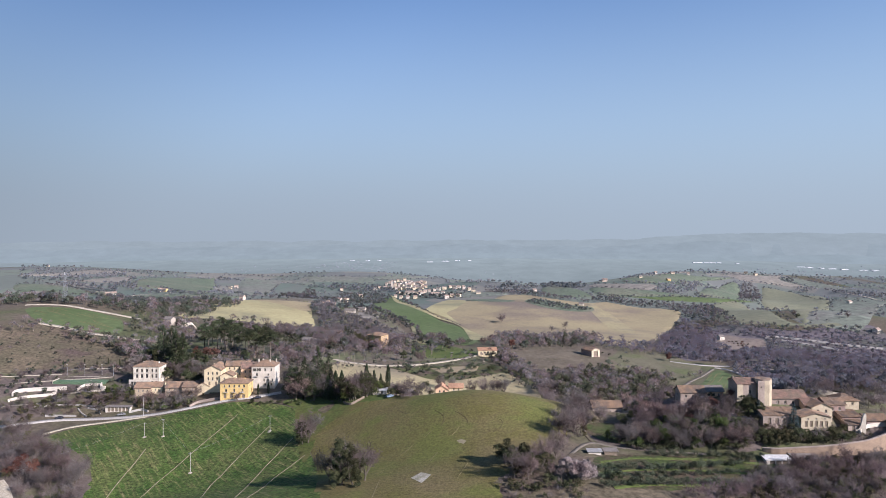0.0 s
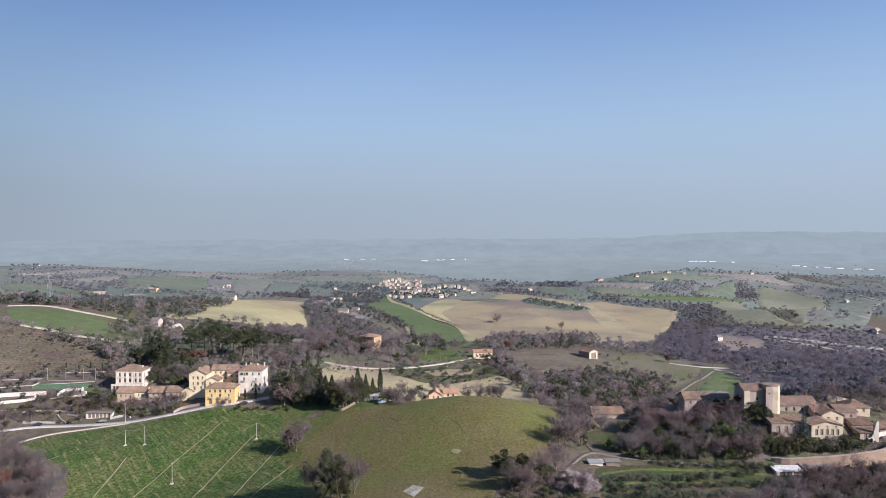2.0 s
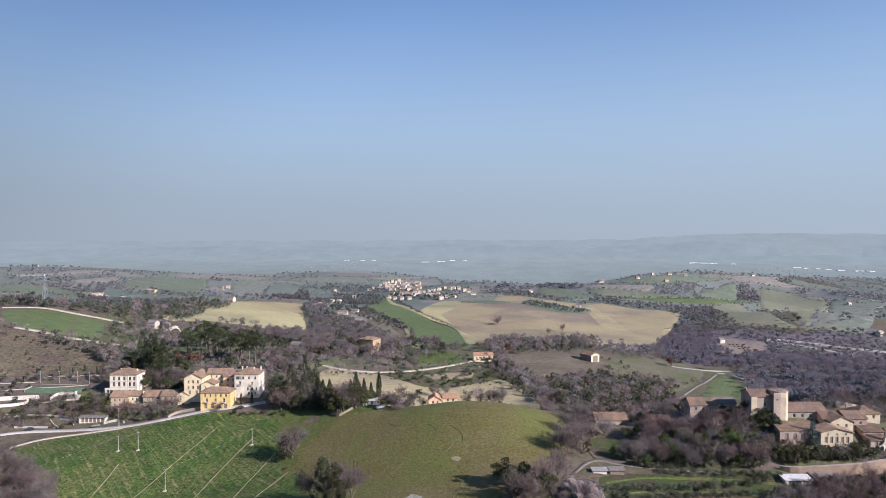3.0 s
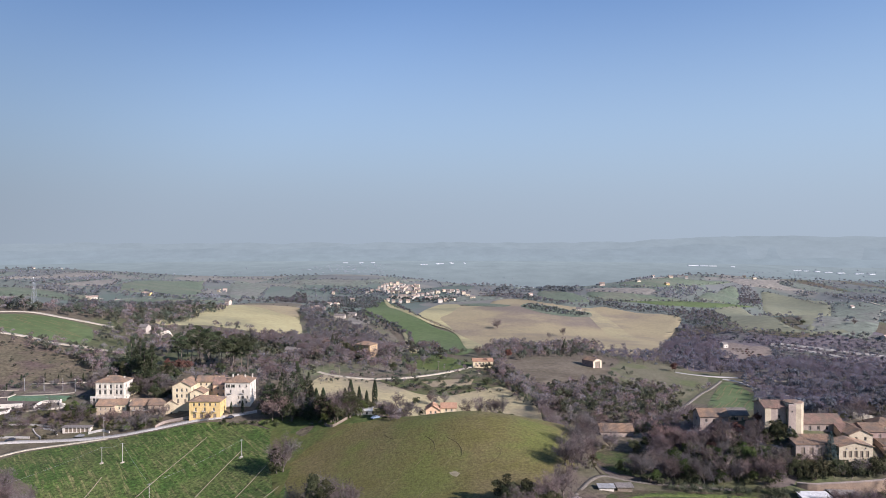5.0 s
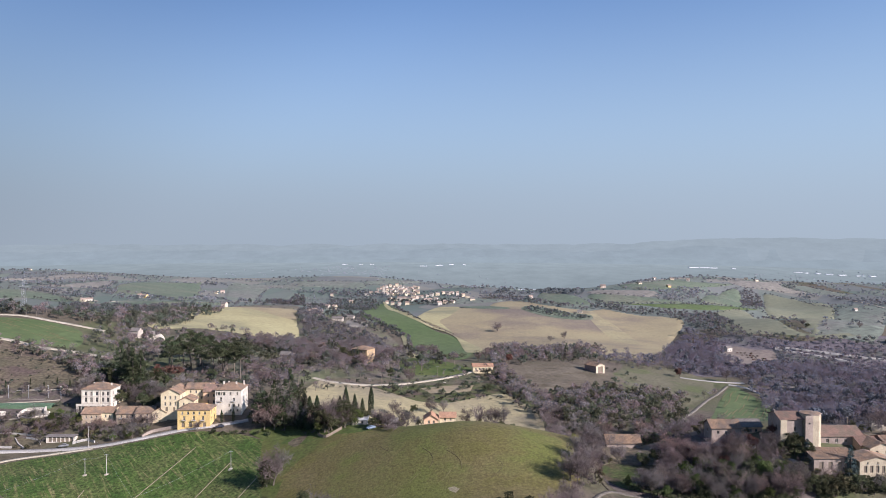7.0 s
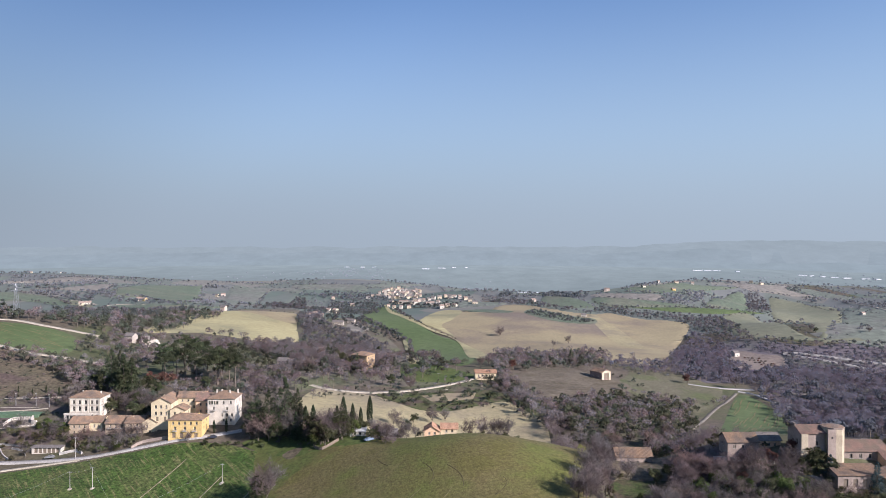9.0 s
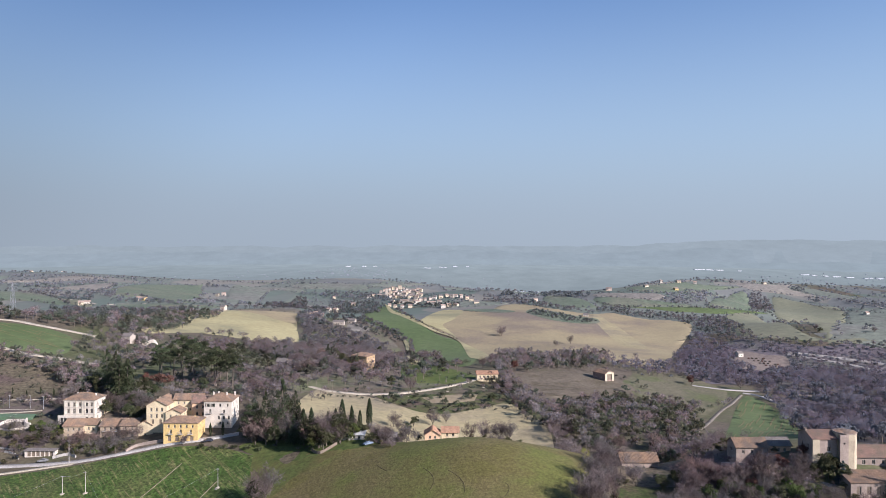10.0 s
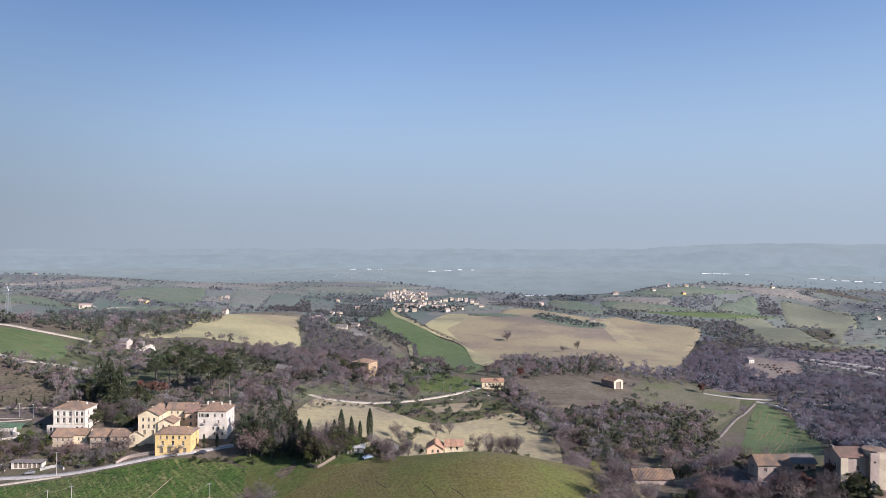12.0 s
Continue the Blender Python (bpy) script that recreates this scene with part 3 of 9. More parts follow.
def inside(px, py, outline):
    o = np.array(outline)
    hit = np.zeros(np.shape(px), bool)
    for (xa, ya), (xb, yb) in zip(o, np.roll(o, -1, 0)):
        if ya != yb:
            cross = (ya > py) != (yb > py)
            hit ^= cross & (px < (xb - xa) * (py - ya) / (yb - ya) + xa)
    return hit


def curve_through(points, step, closed=False):
    """A smooth line through the points, cut into pieces of about that length."""
    p = [Vector(q) for q in points]
    n = len(p)
    out = []
    for i in range(n if closed else n - 1):
        a, b, c, d = (p[(i + k) % n] if closed else p[min(max(i + k, 0), n - 1)] for k in (-1, 0, 1, 2))
        m = max(1, round((c - b).length / step))
        for k in range(m):
            t = k / m
            out.append(0.5 * (2 * b + (c - a) * t + (2 * a - 5 * b + 4 * c - d) * t * t + (3 * b - a - 3 * c + d) * t**3))
    if not closed:
        out.append(p[-1])
    return out


def drape(name, outline, material, label, category="field", step=8.0, lift=0.15, rounded=True, under=0.0):
    """A field that lies on the ground within the outline."""
    from mathutils.geometry import delaunay_2d_cdt
    if rounded:
        edge = curve_through(outline, step, True)
    else:
        edge = [Vector(a).lerp(Vector(b), k / m) for a, b in zip(outline, outline[1:] + outline[:1])
                for m in [max(1, round((Vector(b) - Vector(a)).length / step))] for k in range(m)]
    o = np.array([tuple(v) for v in edge])
    gx, gy = np.meshgrid(np.arange(o[:, 0].min(), o[:, 0].max(), step), np.arange(o[:, 1].min(), o[:, 1].max(), step))
    gx, gy = gx.ravel(), gy.ravel()
    keep = inside(gx, gy, o)
    pts = edge + [Vector((a, b)) for a, b in zip(gx[keep], gy[keep])]
    n = len(edge)
    v, _, f, *_ = delaunay_2d_cdt(pts, [(i, (i + 1) % n) for i in range(n)], [list(range(n))], 1, 1e-3)
    z = land([q.x for q in v], [q.y for q in v]) + lift + 0.9 * np.clip((np.array([q.y for q in v]) - 850) / 200, 0, 1)
    sides = np.sort(np.array([(t[k], t[(k + 1) % 3]) for t in f for k in range(3)]), 1)
    pairs, uses = np.unique(sides, axis=0, return_counts=True)
    rim = np.unique(pairs[uses == 1])
    z[rim] = land([v[i].x for i in rim], [v[i].y for i in rim]) + under + 0.06 + (0.9 * np.clip((np.array([v[i].y for i in rim]) - 850) / 200, 0, 1) if under > 0.3 else 0)
    ob = new(name, mesh_of(name, [(q.x, q.y, h) for q, h in zip(v, z)], f, material, smooth=True))
    me = ob.data
    if me.polygons and sum(p.normal.z for p in me.polygons) < 0:
        me.flip_normals()
    return tagged(ob, label, category, kind="structure")


def way(name, points, width, material, label, category="road", lift=0.3, step=4.0, kind="structure", group=""):
    """A road or track along the points, of that width, cambered a little."""
    line = curve_through(points, step)
    rows = []
    for i, p in enumerate(line):
        d = (line[min(i + 1, len(line) - 1)] - line[max(i - 1, 0)]).normalized()
        s = Vector((-d.y, d.x))
        for k in (-0.5, -0.42, 0.42, 0.5):
            q = p + s * width * k
            rows.append((q.x, q.y, zat(p.x, p.y) * 0.5 + zat(q.x, q.y) * 0.5 + (lift if abs(k) < 0.45 else -0.2)))
    faces = [(4 * i + k, 4 * i + k + 1, 4 * i + k + 5, 4 * i + k + 4) for i in range(len(line) - 1) for k in range(3)]
    ob = new(name, mesh_of(name, rows, faces, material, smooth=True))
    if ob.data.polygons and sum(p.normal.z for p in ob.data.polygons) < 0:
        ob.data.flip_normals()
    return tagged(ob, label, category, group, kind)


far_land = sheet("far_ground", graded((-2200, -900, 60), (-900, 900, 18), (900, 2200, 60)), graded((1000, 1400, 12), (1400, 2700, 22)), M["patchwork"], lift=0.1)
tagged(far_land, "patchwork of far winter fields and pastures", "ground", kind="structure")

# ---- fields, near to far ----
WHEAT = [(-206.1, 327.8), (-205.5, 347.8), (-196.0, 364.0), (-164.0, 371.2), (-138.0, 374.8), (-110.0, 375.5), (-92.0, 371.5), (-82.0, 364.5), (-68.2, 357.0), (-69.9, 351.0), (-70.6, 336.0), (-62.6, 313.9), (-54.2, 289.9), (-39.8, 228.0), (-75.4, 235.0), (-143.9, 271.6), (-162.3, 311.7), (-190.4, 333.8)]
drape("field", WHEAT, M["crop"], "green winter wheat with pale bare drill rows", step=6)
drape("field", [(-69.9, 351.0), (-66.2, 363.1), (-41.9, 349.2), (-24.5, 352.0), (-12.0, 358.0), (4.0, 362.0), (18.0, 358.0), (36.0, 352.0), (56.0, 360.0), (68.0, 395.0), (76.7, 403.8), (55.8, 303.3), (51.0, 283.2), (37.0, 267.2), (21.6, 244.1), (17.8, 222.1), (-38.9, 228.0), (-54.2, 289.9), (-62.0, 313.9), (-70.3, 336.0)], M["meadow"], "olive green grassy hill field, partly brown", step=6, lift=0.22)
drape("field", [(-88.2, 373.1), (-70.3, 377.1), (-44.0, 367.2), (-25.0, 357.2), (-27.1, 346.2), (-41.6, 347.2), (-52.7, 344.1), (-64.9, 348.1), (-70.9, 356.1)], M["bright_grass"], "fresh green grass below the pines", step=5, lift=0.28, under=0.1)
drape("field", [(-78.3, 362), (-68.8, 368), (-52.8, 360), (-36.9, 346), (-46.8, 338), (-56.2, 330), (-60, 316), (-61.6, 300), (-69.8, 324)], M["fresh_edge"], "fresh green edge of the meadow by the ditch", step=4, lift=0.26, under=0.1)
drape("field", [(58.2, 262.2), (75.4, 269.1), (103.8, 267.1), (122.0, 263.1), (116.4, 253.1), (94.2, 242.1), (71.5, 234.1), (56.1, 239.1), (54.5, 250.2)], M["terrace_bank"], "brown green banks of an olive terrace grove", step=5)
for spots in ([(59.4, 258.2), (74.3, 265.1), (92.3, 266.1), (109.3, 264.1), (122.2, 261.1)], [(57.3, 247.2), (73.1, 253.1), (88.9, 256.1), (107.7, 255.1), (117.5, 254.1)], [(59.3, 236.1), (73.4, 240.1), (90.5, 243.1), (113.5, 249.1)]):
    way("terrace", spots, 3.8, M["ledge_grass"], "green grass ledge of the olive terraces", "terrace", lift=0.14, step=3, group="olive terraces")
drape("field", [(-320.8, 492.6), (-316.1, 511.7), (-286.4, 511.6), (-251.2, 500.4), (-209.8, 468.3), (-201.0, 444.3), (-229.5, 435.2), (-259.7, 431.2), (-275.3, 422.2)], M["slope"], "dry brown grassy hillside slope", step=7)
drape("field", [(-342.2, 557.8), (-332.3, 576.8), (-297.0, 582.7), (-269.6, 570.6), (-250.6, 525.5), (-273.1, 518.5), (-305.4, 518.6)], M["far_green"], "green sloping field beside a lane", step=7)
drape("field", [(-72.7, 480), (-59.2, 482), (-43.6, 478), (-18, 466), (-6.6, 458), (4.2, 458), (17.5, 466), (31.6, 478), (45.9, 484), (56.3, 458), (61.6, 436), (58, 392), (52, 366), (20, 366), (-14, 366), (-40.8, 398), (-66.2, 411.9), (-75.5, 433.8)], M["sand"], "pale straw tan field beyond the trees", step=6, lift=0.2)
drape("field", [(-36.7, 480.9), (-19.8, 489.0), (-2.9, 497.1), (25.4, 510.2), (47.8, 512.3), (39.7, 485.2), (23.4, 470.2), (9.6, 458.1), (-5.3, 453.0), (-17.4, 459.0)], M["terrace_grass"], "grassy olive plot beside the lane", step=5, lift=0.32, under=0.15)
drape("field", [(-8.8, 486.0), (7.5, 497.1), (26.9, 504.2), (23.6, 486.2), (11.3, 479.1), (-1.9, 474.1)], M["tan"], "small tan plot between olives", step=5, lift=0.45, rounded=False, under=0.3)
drape("field", [(62.1, 570.0), (87.8, 599.9), (118.7, 604.9), (140.5, 590.8), (146.3, 556.8), (120.7, 525.8), (93.0, 517.9), (67.9, 491.9), (63.5, 522.9)], M["plough"], "brown ploughed field on a rise", step=7, lift=0.3)
drape("field", [(135.0, 567.8), (160.1, 626.0), (172.2, 660.0), (212.4, 650.0), (224.7, 612.0), (226.0, 596.0), (207.0, 556.0), (186.1, 524.0), (168.0, 502.0), (150.0, 515.0), (141.3, 537.8)], M["olive_grass"], "grassy bank below the barn", step=6, lift=0.28)
drape("field", [(228, 574), (238.8, 582), (238.9, 544), (230.6, 486), (188.1, 414), (121.5, 322), (149.4, 410), (152.6, 424), (202.5, 528)], M["far_green"], "green plot beside the lane", step=6, lift=0.25)
drape("field", [(-180.1, 964.0), (-127.4, 1064.0), (-75.5, 964.0), (-35.4, 816.0), (7.5, 566.0), (-18.7, 511.0), (-67.1, 492.1), (-89.1, 439.2), (-113.6, 449.3), (-137.1, 525.2), (-164.6, 824.0)], M["hill_brush"], "brushy brown hillside with thin grass", step=10, lift=0.12)


# Fields of the middle and far distance: material, label, grain of the sheet, lift, edge, outline.
FAR_FIELDS = (
    ("hazed_tan", "tan field along the left ridge", 16, 0.6, 0.1, [(-834.2, 1348), (-799.6, 1380), (-768, 1416), (-765.8, 1540), (-784.8, 1680), (-805.8, 1660), (-820.4, 1580), (-810.1, 1452), (-835.2, 1404), (-849.5, 1372)]),
    ("hazed_tan", "pale field on a far rise", 14, 0.6, 0.1, [(-738.2, 1312), (-704.2, 1340), (-702.1, 1400), (-703.2, 1530), (-667.3, 1464), (-628.5, 1336), (-656.6, 1312), (-703.6, 1308)]),
    ("half_hazed_green", "dark green field on the left hill", 12, 0.5, 0.1, [(-780.4, 1248), (-720.9, 1248), (-651.9, 1208), (-577.4, 1124), (-576.3, 1104), (-661.1, 1160), (-731.4, 1172)]),
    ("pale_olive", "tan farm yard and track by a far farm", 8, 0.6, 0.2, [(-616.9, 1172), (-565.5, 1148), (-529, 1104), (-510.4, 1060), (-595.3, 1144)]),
    ("half_hazed_green", "yellow green hill field below a farm", 10, 0.5, 0.1, [(-486.7, 1072), (-465.7, 1084), (-444.2, 1088), (-405.5, 1084), (-356.6, 1060), (-305.7, 1064), (-311.7, 1040), (-344.5, 1016), (-376, 992), (-410.3, 988), (-436.4, 992), (-470.5, 1024)]),
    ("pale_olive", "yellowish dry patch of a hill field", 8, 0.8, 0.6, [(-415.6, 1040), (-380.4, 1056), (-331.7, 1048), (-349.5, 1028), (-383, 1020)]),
    ("half_hazed_green", "dark green far field", 14, 0.6, 0.1, [(-630.4, 1376), (-676, 1600), (-662.8, 1730), (-623.4, 1820), (-603.9, 1810), (-389.1, 1132), (-437.7, 1148), (-523, 1264), (-543, 1224)]),
    ("hazed_green", "grey green far pasture", 14, 0.6, 0.1, [(-550.4, 1860), (-496.5, 1900), (-413.5, 1900), (-383.8, 1890), (-348.1, 1840), (-369.2, 1820), (-441.3, 1820), (-312.5, 1132), (-340.6, 1144)]),
    ("hazed_green", "pale green field on the skyline", 14, 0.6, 0.1, [(-541, 1960), (-506.6, 1980), (-453, 1970), (-469.7, 1960), (-516.1, 1950)]),
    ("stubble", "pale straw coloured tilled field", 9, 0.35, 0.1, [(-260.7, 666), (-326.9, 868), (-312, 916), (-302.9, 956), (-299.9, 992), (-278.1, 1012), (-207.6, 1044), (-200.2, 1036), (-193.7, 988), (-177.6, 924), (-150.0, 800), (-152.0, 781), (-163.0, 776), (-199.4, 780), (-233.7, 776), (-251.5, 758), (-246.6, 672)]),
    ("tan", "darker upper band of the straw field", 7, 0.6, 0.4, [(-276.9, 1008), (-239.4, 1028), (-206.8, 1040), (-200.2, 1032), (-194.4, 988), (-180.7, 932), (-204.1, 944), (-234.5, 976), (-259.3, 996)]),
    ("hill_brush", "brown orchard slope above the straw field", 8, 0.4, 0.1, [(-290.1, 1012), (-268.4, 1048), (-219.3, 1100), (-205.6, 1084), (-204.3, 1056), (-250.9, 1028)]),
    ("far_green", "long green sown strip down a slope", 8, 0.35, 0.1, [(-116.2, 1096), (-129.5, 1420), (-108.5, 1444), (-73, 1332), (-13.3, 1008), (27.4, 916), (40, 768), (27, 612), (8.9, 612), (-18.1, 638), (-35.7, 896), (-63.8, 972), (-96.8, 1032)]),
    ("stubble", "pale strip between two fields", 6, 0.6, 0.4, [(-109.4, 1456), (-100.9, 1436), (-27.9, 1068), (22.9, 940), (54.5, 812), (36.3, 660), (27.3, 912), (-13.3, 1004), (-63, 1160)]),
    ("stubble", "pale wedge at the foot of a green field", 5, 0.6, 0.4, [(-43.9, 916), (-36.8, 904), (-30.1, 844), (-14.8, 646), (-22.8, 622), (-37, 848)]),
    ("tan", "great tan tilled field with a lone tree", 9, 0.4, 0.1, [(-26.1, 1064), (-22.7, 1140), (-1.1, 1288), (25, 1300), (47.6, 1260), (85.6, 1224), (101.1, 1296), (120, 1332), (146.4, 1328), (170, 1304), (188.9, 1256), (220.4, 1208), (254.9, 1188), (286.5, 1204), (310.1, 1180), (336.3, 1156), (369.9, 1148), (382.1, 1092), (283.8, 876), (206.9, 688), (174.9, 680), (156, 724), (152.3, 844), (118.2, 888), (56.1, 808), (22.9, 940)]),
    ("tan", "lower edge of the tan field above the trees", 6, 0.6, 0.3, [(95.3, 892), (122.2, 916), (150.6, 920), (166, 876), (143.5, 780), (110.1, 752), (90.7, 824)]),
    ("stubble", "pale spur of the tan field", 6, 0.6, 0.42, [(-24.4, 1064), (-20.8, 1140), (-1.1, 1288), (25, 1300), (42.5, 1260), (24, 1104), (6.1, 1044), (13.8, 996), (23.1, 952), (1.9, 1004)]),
    ("sand", "pale strip across the tan field", 6, 0.6, 0.42, [(245, 1160), (258.8, 1180), (261.7, 1128), (265.1, 1044), (254.8, 896), (230.1, 884), (232.4, 1012)]),
    ("half_hazed_green", "thin green band at the field edge", 6, 0.75, 0.5, [(43.3, 1284), (79.2, 1280), (107, 1244), (127.2, 1200), (101.4, 1180), (66.1, 1228)]),
    ("half_hazed_green", "dark strip of low shrubs", 6, 0.75, 0.5, [(142.6, 1184), (160.9, 1236), (189.9, 1200), (218.3, 1152), (249, 1136), (239, 1092), (203.5, 1076), (171.8, 1088), (151.1, 1128)]),
    ("half_hazed_green", "green field among hedges", 10, 0.5, 0.1, [(214.7, 1440), (246.5, 1416), (266.6, 1340), (274.1, 1248), (260, 1248), (219.6, 1264), (194.1, 1332)]),
    ("hazed_green", "green slope beyond the village", 16, 0.7, 0.1, [(-193, 1940), (-111, 2020), (-44.1, 2110), (-66.1, 2000), (-129.6, 1910), (-181.8, 1890)]),
    ("hazed_green", "grey green slope left of the village", 14, 0.6, 0.1, [(-396.2, 1950), (-317.3, 1950), (-208.1, 1920), (-190.6, 1830), (-260.2, 1850), (-383.8, 1890)]),
    ("hazed_tan", "tan terrace plot among gardens", 7, 0.5, 0.1, [(-126.7, 992), (-106, 1004), (-91.2, 976), (-93.7, 948), (-114.3, 944)]),
    ("hazed_green", "green slope below the village", 10, 0.5, 0.1, [(-33.1, 1452), (30.8, 1428), (86.7, 1400), (128.4, 1364), (115.3, 1340), (39.8, 1340), (-14.4, 1364)]),
    ("hazed_tan", "fallow field on the right hilltop", 12, 0.6, 0.1, [(442.3, 1480), (604, 1740), (610, 1710), (519.8, 1650), (394.5, 1476)]),
    ("half_hazed_green", "green field on the hilltop", 12, 0.6, 0.1, [(394.5, 1476), (489.4, 1600), (579.2, 1670), (588.3, 1650), (715.8, 1690), (671.7, 1650), (592.5, 1580), (470.9, 1364), (462.9, 1376), (415.7, 1364), (374.8, 1404)]),
    ("hazed_tan", "brown ploughed field on the right hill", 11, 0.5, 0.1, [(309.9, 1408), (360.6, 1368), (418.2, 1344), (408.4, 1300), (368.7, 1304), (299.2, 1360)]),
    ("half_hazed_green", "green field on the right hill", 10, 0.5, 0.1, [(296.5, 1348), (361.4, 1308), (403.3, 1284), (454.7, 1260), (486.3, 1260), (446.3, 1248), (385, 1252), (313.3, 1248), (284.8, 1296)]),
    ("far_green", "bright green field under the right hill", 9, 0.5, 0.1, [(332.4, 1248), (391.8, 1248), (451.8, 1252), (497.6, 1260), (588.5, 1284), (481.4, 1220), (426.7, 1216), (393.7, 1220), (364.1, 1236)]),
    ("half_hazed_green", "dark green field in a fold of the hill", 10, 0.5, 0.1, [(512, 1336), (656.3, 1600), (703, 1620), (569, 1308), (550.6, 1276), (500.8, 1268), (477.2, 1268), (483.7, 1296)]),
    ("hazed_tan", "rosy brown fallow field on the hillside", 14, 0.6, 0.1, [(717.5, 1720), (779, 1760), (883.2, 1790), (853.7, 1720), (885.2, 1620), (854.9, 1630), (787, 1660), (738.6, 1670)]),
    ("hazed_green", "green slope in the distance", 14, 0.6, 0.1, [(891.2, 1760), (929.4, 1730), (944.4, 1600), (897.6, 1580), (896.1, 1630), (864.8, 1690)]),
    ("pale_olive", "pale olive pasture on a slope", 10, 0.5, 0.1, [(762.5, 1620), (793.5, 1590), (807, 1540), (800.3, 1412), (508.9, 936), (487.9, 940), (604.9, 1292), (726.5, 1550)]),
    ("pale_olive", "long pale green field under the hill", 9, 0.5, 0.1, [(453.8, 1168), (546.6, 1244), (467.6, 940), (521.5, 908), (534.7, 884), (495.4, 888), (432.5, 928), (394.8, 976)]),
    ("hazed_green", "grey green pasture beyond the far lane", 10, 0.5, 0.1, [(813, 1420), (851.2, 1324), (860.2, 1272), (817, 1272), (536.2, 924)]),
    ("hazed_green", "grey green pasture on the right slope", 10, 0.45, 0.1, [(477.6, 932), (517.4, 964), (731.8, 1268), (784.5, 1260), (564.2, 900), (497, 892)]),
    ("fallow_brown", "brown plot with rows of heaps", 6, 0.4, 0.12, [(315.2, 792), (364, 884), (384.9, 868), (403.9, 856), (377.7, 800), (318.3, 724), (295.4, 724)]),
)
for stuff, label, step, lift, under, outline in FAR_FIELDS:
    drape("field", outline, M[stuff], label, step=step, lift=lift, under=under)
way("road", [(-497.3, 1080), (-486, 1100), (-453.7, 1088), (-444, 1100)], 5, M["track"], "pale track to a far farm", lift=0.5)
way("road", [(409.9, 864), (434.3, 844), (459.7, 824), (483.4, 804)], 4, M["tarmac"], "pale road on the far slope", lift=1.6)
way("road", [(885.4, 1492), (874.5, 1408), (858.2, 1348), (861.2, 1304)], 5, M["track"], "pale lane on a far slope", lift=0.5)
way("road", [(-617.2, 1176), (-569.6, 1156), (-519.2, 1100)], 5, M["track"], "pale track past a far farmyard", lift=0.5)

drape("field", [(-28.7, 590.0), (-8.0, 612.0), (12.0, 588.0), (31.5, 552.0), (11.4, 534.0), (-18.9, 532.0)], M["bright_grass"], "bright green grass plot by the lane", step=6, lift=0.3)

# ---- roads and tracks ----
way("road", [(-237.0, 363.0), (-216.5, 374.0), (-189.5, 376.0), (-163.0, 375.6), (-139.0, 378.0), (-121.0, 379.0), (-108.3, 380.4), (-92.0, 386.0)], 3.4, M["tarmac"], "pale grey country road past the hamlet", lift=0.35)
way("track", [(-210.1, 338.8), (-209.1, 353.8), (-199.4, 365.8), (-177.8, 371.9), (-162.6, 373.9)], 2.2, M["track"], "pale gravel field track", lift=0.35)
way("road", [(-306.4, 516.6), (-289.2, 516.6), (-269.4, 511.5), (-248.2, 511.4), (-219.6, 504.4)], 5, M["track"], "pale lane across the hillside", lift=0.4)
way("road", [(-355.0, 578.8), (-330.0, 589.8), (-304.4, 587.7), (-276.1, 589.6), (-261.9, 590.5)], 5, M["track"], "pale lane along the field edge", lift=0.4)
way("road", [(-77.8, 487.2), (-65.6, 481.1), (-41.8, 483.1), (-18.2, 497.0), (6.9, 522.0), (30.3, 552.0)], 4.2, M["track"], "pale winding lane across the valley", lift=0.45)
way("road", [(203.1, 607.7), (223.5, 602.6), (253.2, 601.6)], 4.2, M["tarmac"], "pale road along the ridge", lift=0.45)
way("road", [(237.0, 592.9), (246.3, 584.0), (250.5, 552.0), (263.6, 534.0)], 3.6, M["tarmac"], "lane into the wooded valley", lift=0.4)
way("road", [(233.0, 586.9), (211.4, 553.8), (190.2, 522.7), (150.8, 452.6), (130.1, 415.6), (114.3, 404.5), (93.8, 398.4)], 2.6, M["lane"], "pale lane climbing to the hamlet", lift=0.15)
way("road", [(414.2, 872.0), (450.0, 852.0), (492.2, 828.0), (528.6, 812.0)], 4.5, M["tarmac"], "pale road on the far slope", lift=1.6)
drape("bank", [(67.0, 304.0), (87.0, 303.0), (100.0, 292.0), (112.0, 282.0), (104.0, 276.0), (82.0, 279.0), (66.0, 284.0), (62.0, 294.0)], M["terrace_bank"], "rough grassy bank with brown grass below the farm", "bank", step=4, lift=0.2, under=0.1)
drape("yard", [(66.0, 306.0), (84.0, 306.0), (93.0, 312.0), (97.0, 326.0), (90.0, 334.0), (70.0, 322.0)], M["slope"], "worn earth yard before the farmhouse", "yard", step=4, lift=0.2, under=0.1)
way("road", [(61.6, 280.5), (60.6, 288.0), (62.0, 297.0), (66.7, 306.0), (73.0, 312.5), (80.0, 317.0)], 1.5, M["slope"], "worn lane up to the farmyard", lift=0.12)
way("road", [(47.3, 260.2), (52.5, 269.0), (57.0, 276.0), (62.0, 279.6), (68.2, 277.6), (75.6, 275.8), (86.7, 273.8), (104.6, 269.1)], 2.0, M["lane"], "worn farm track beside the terraces", lift=0.12)
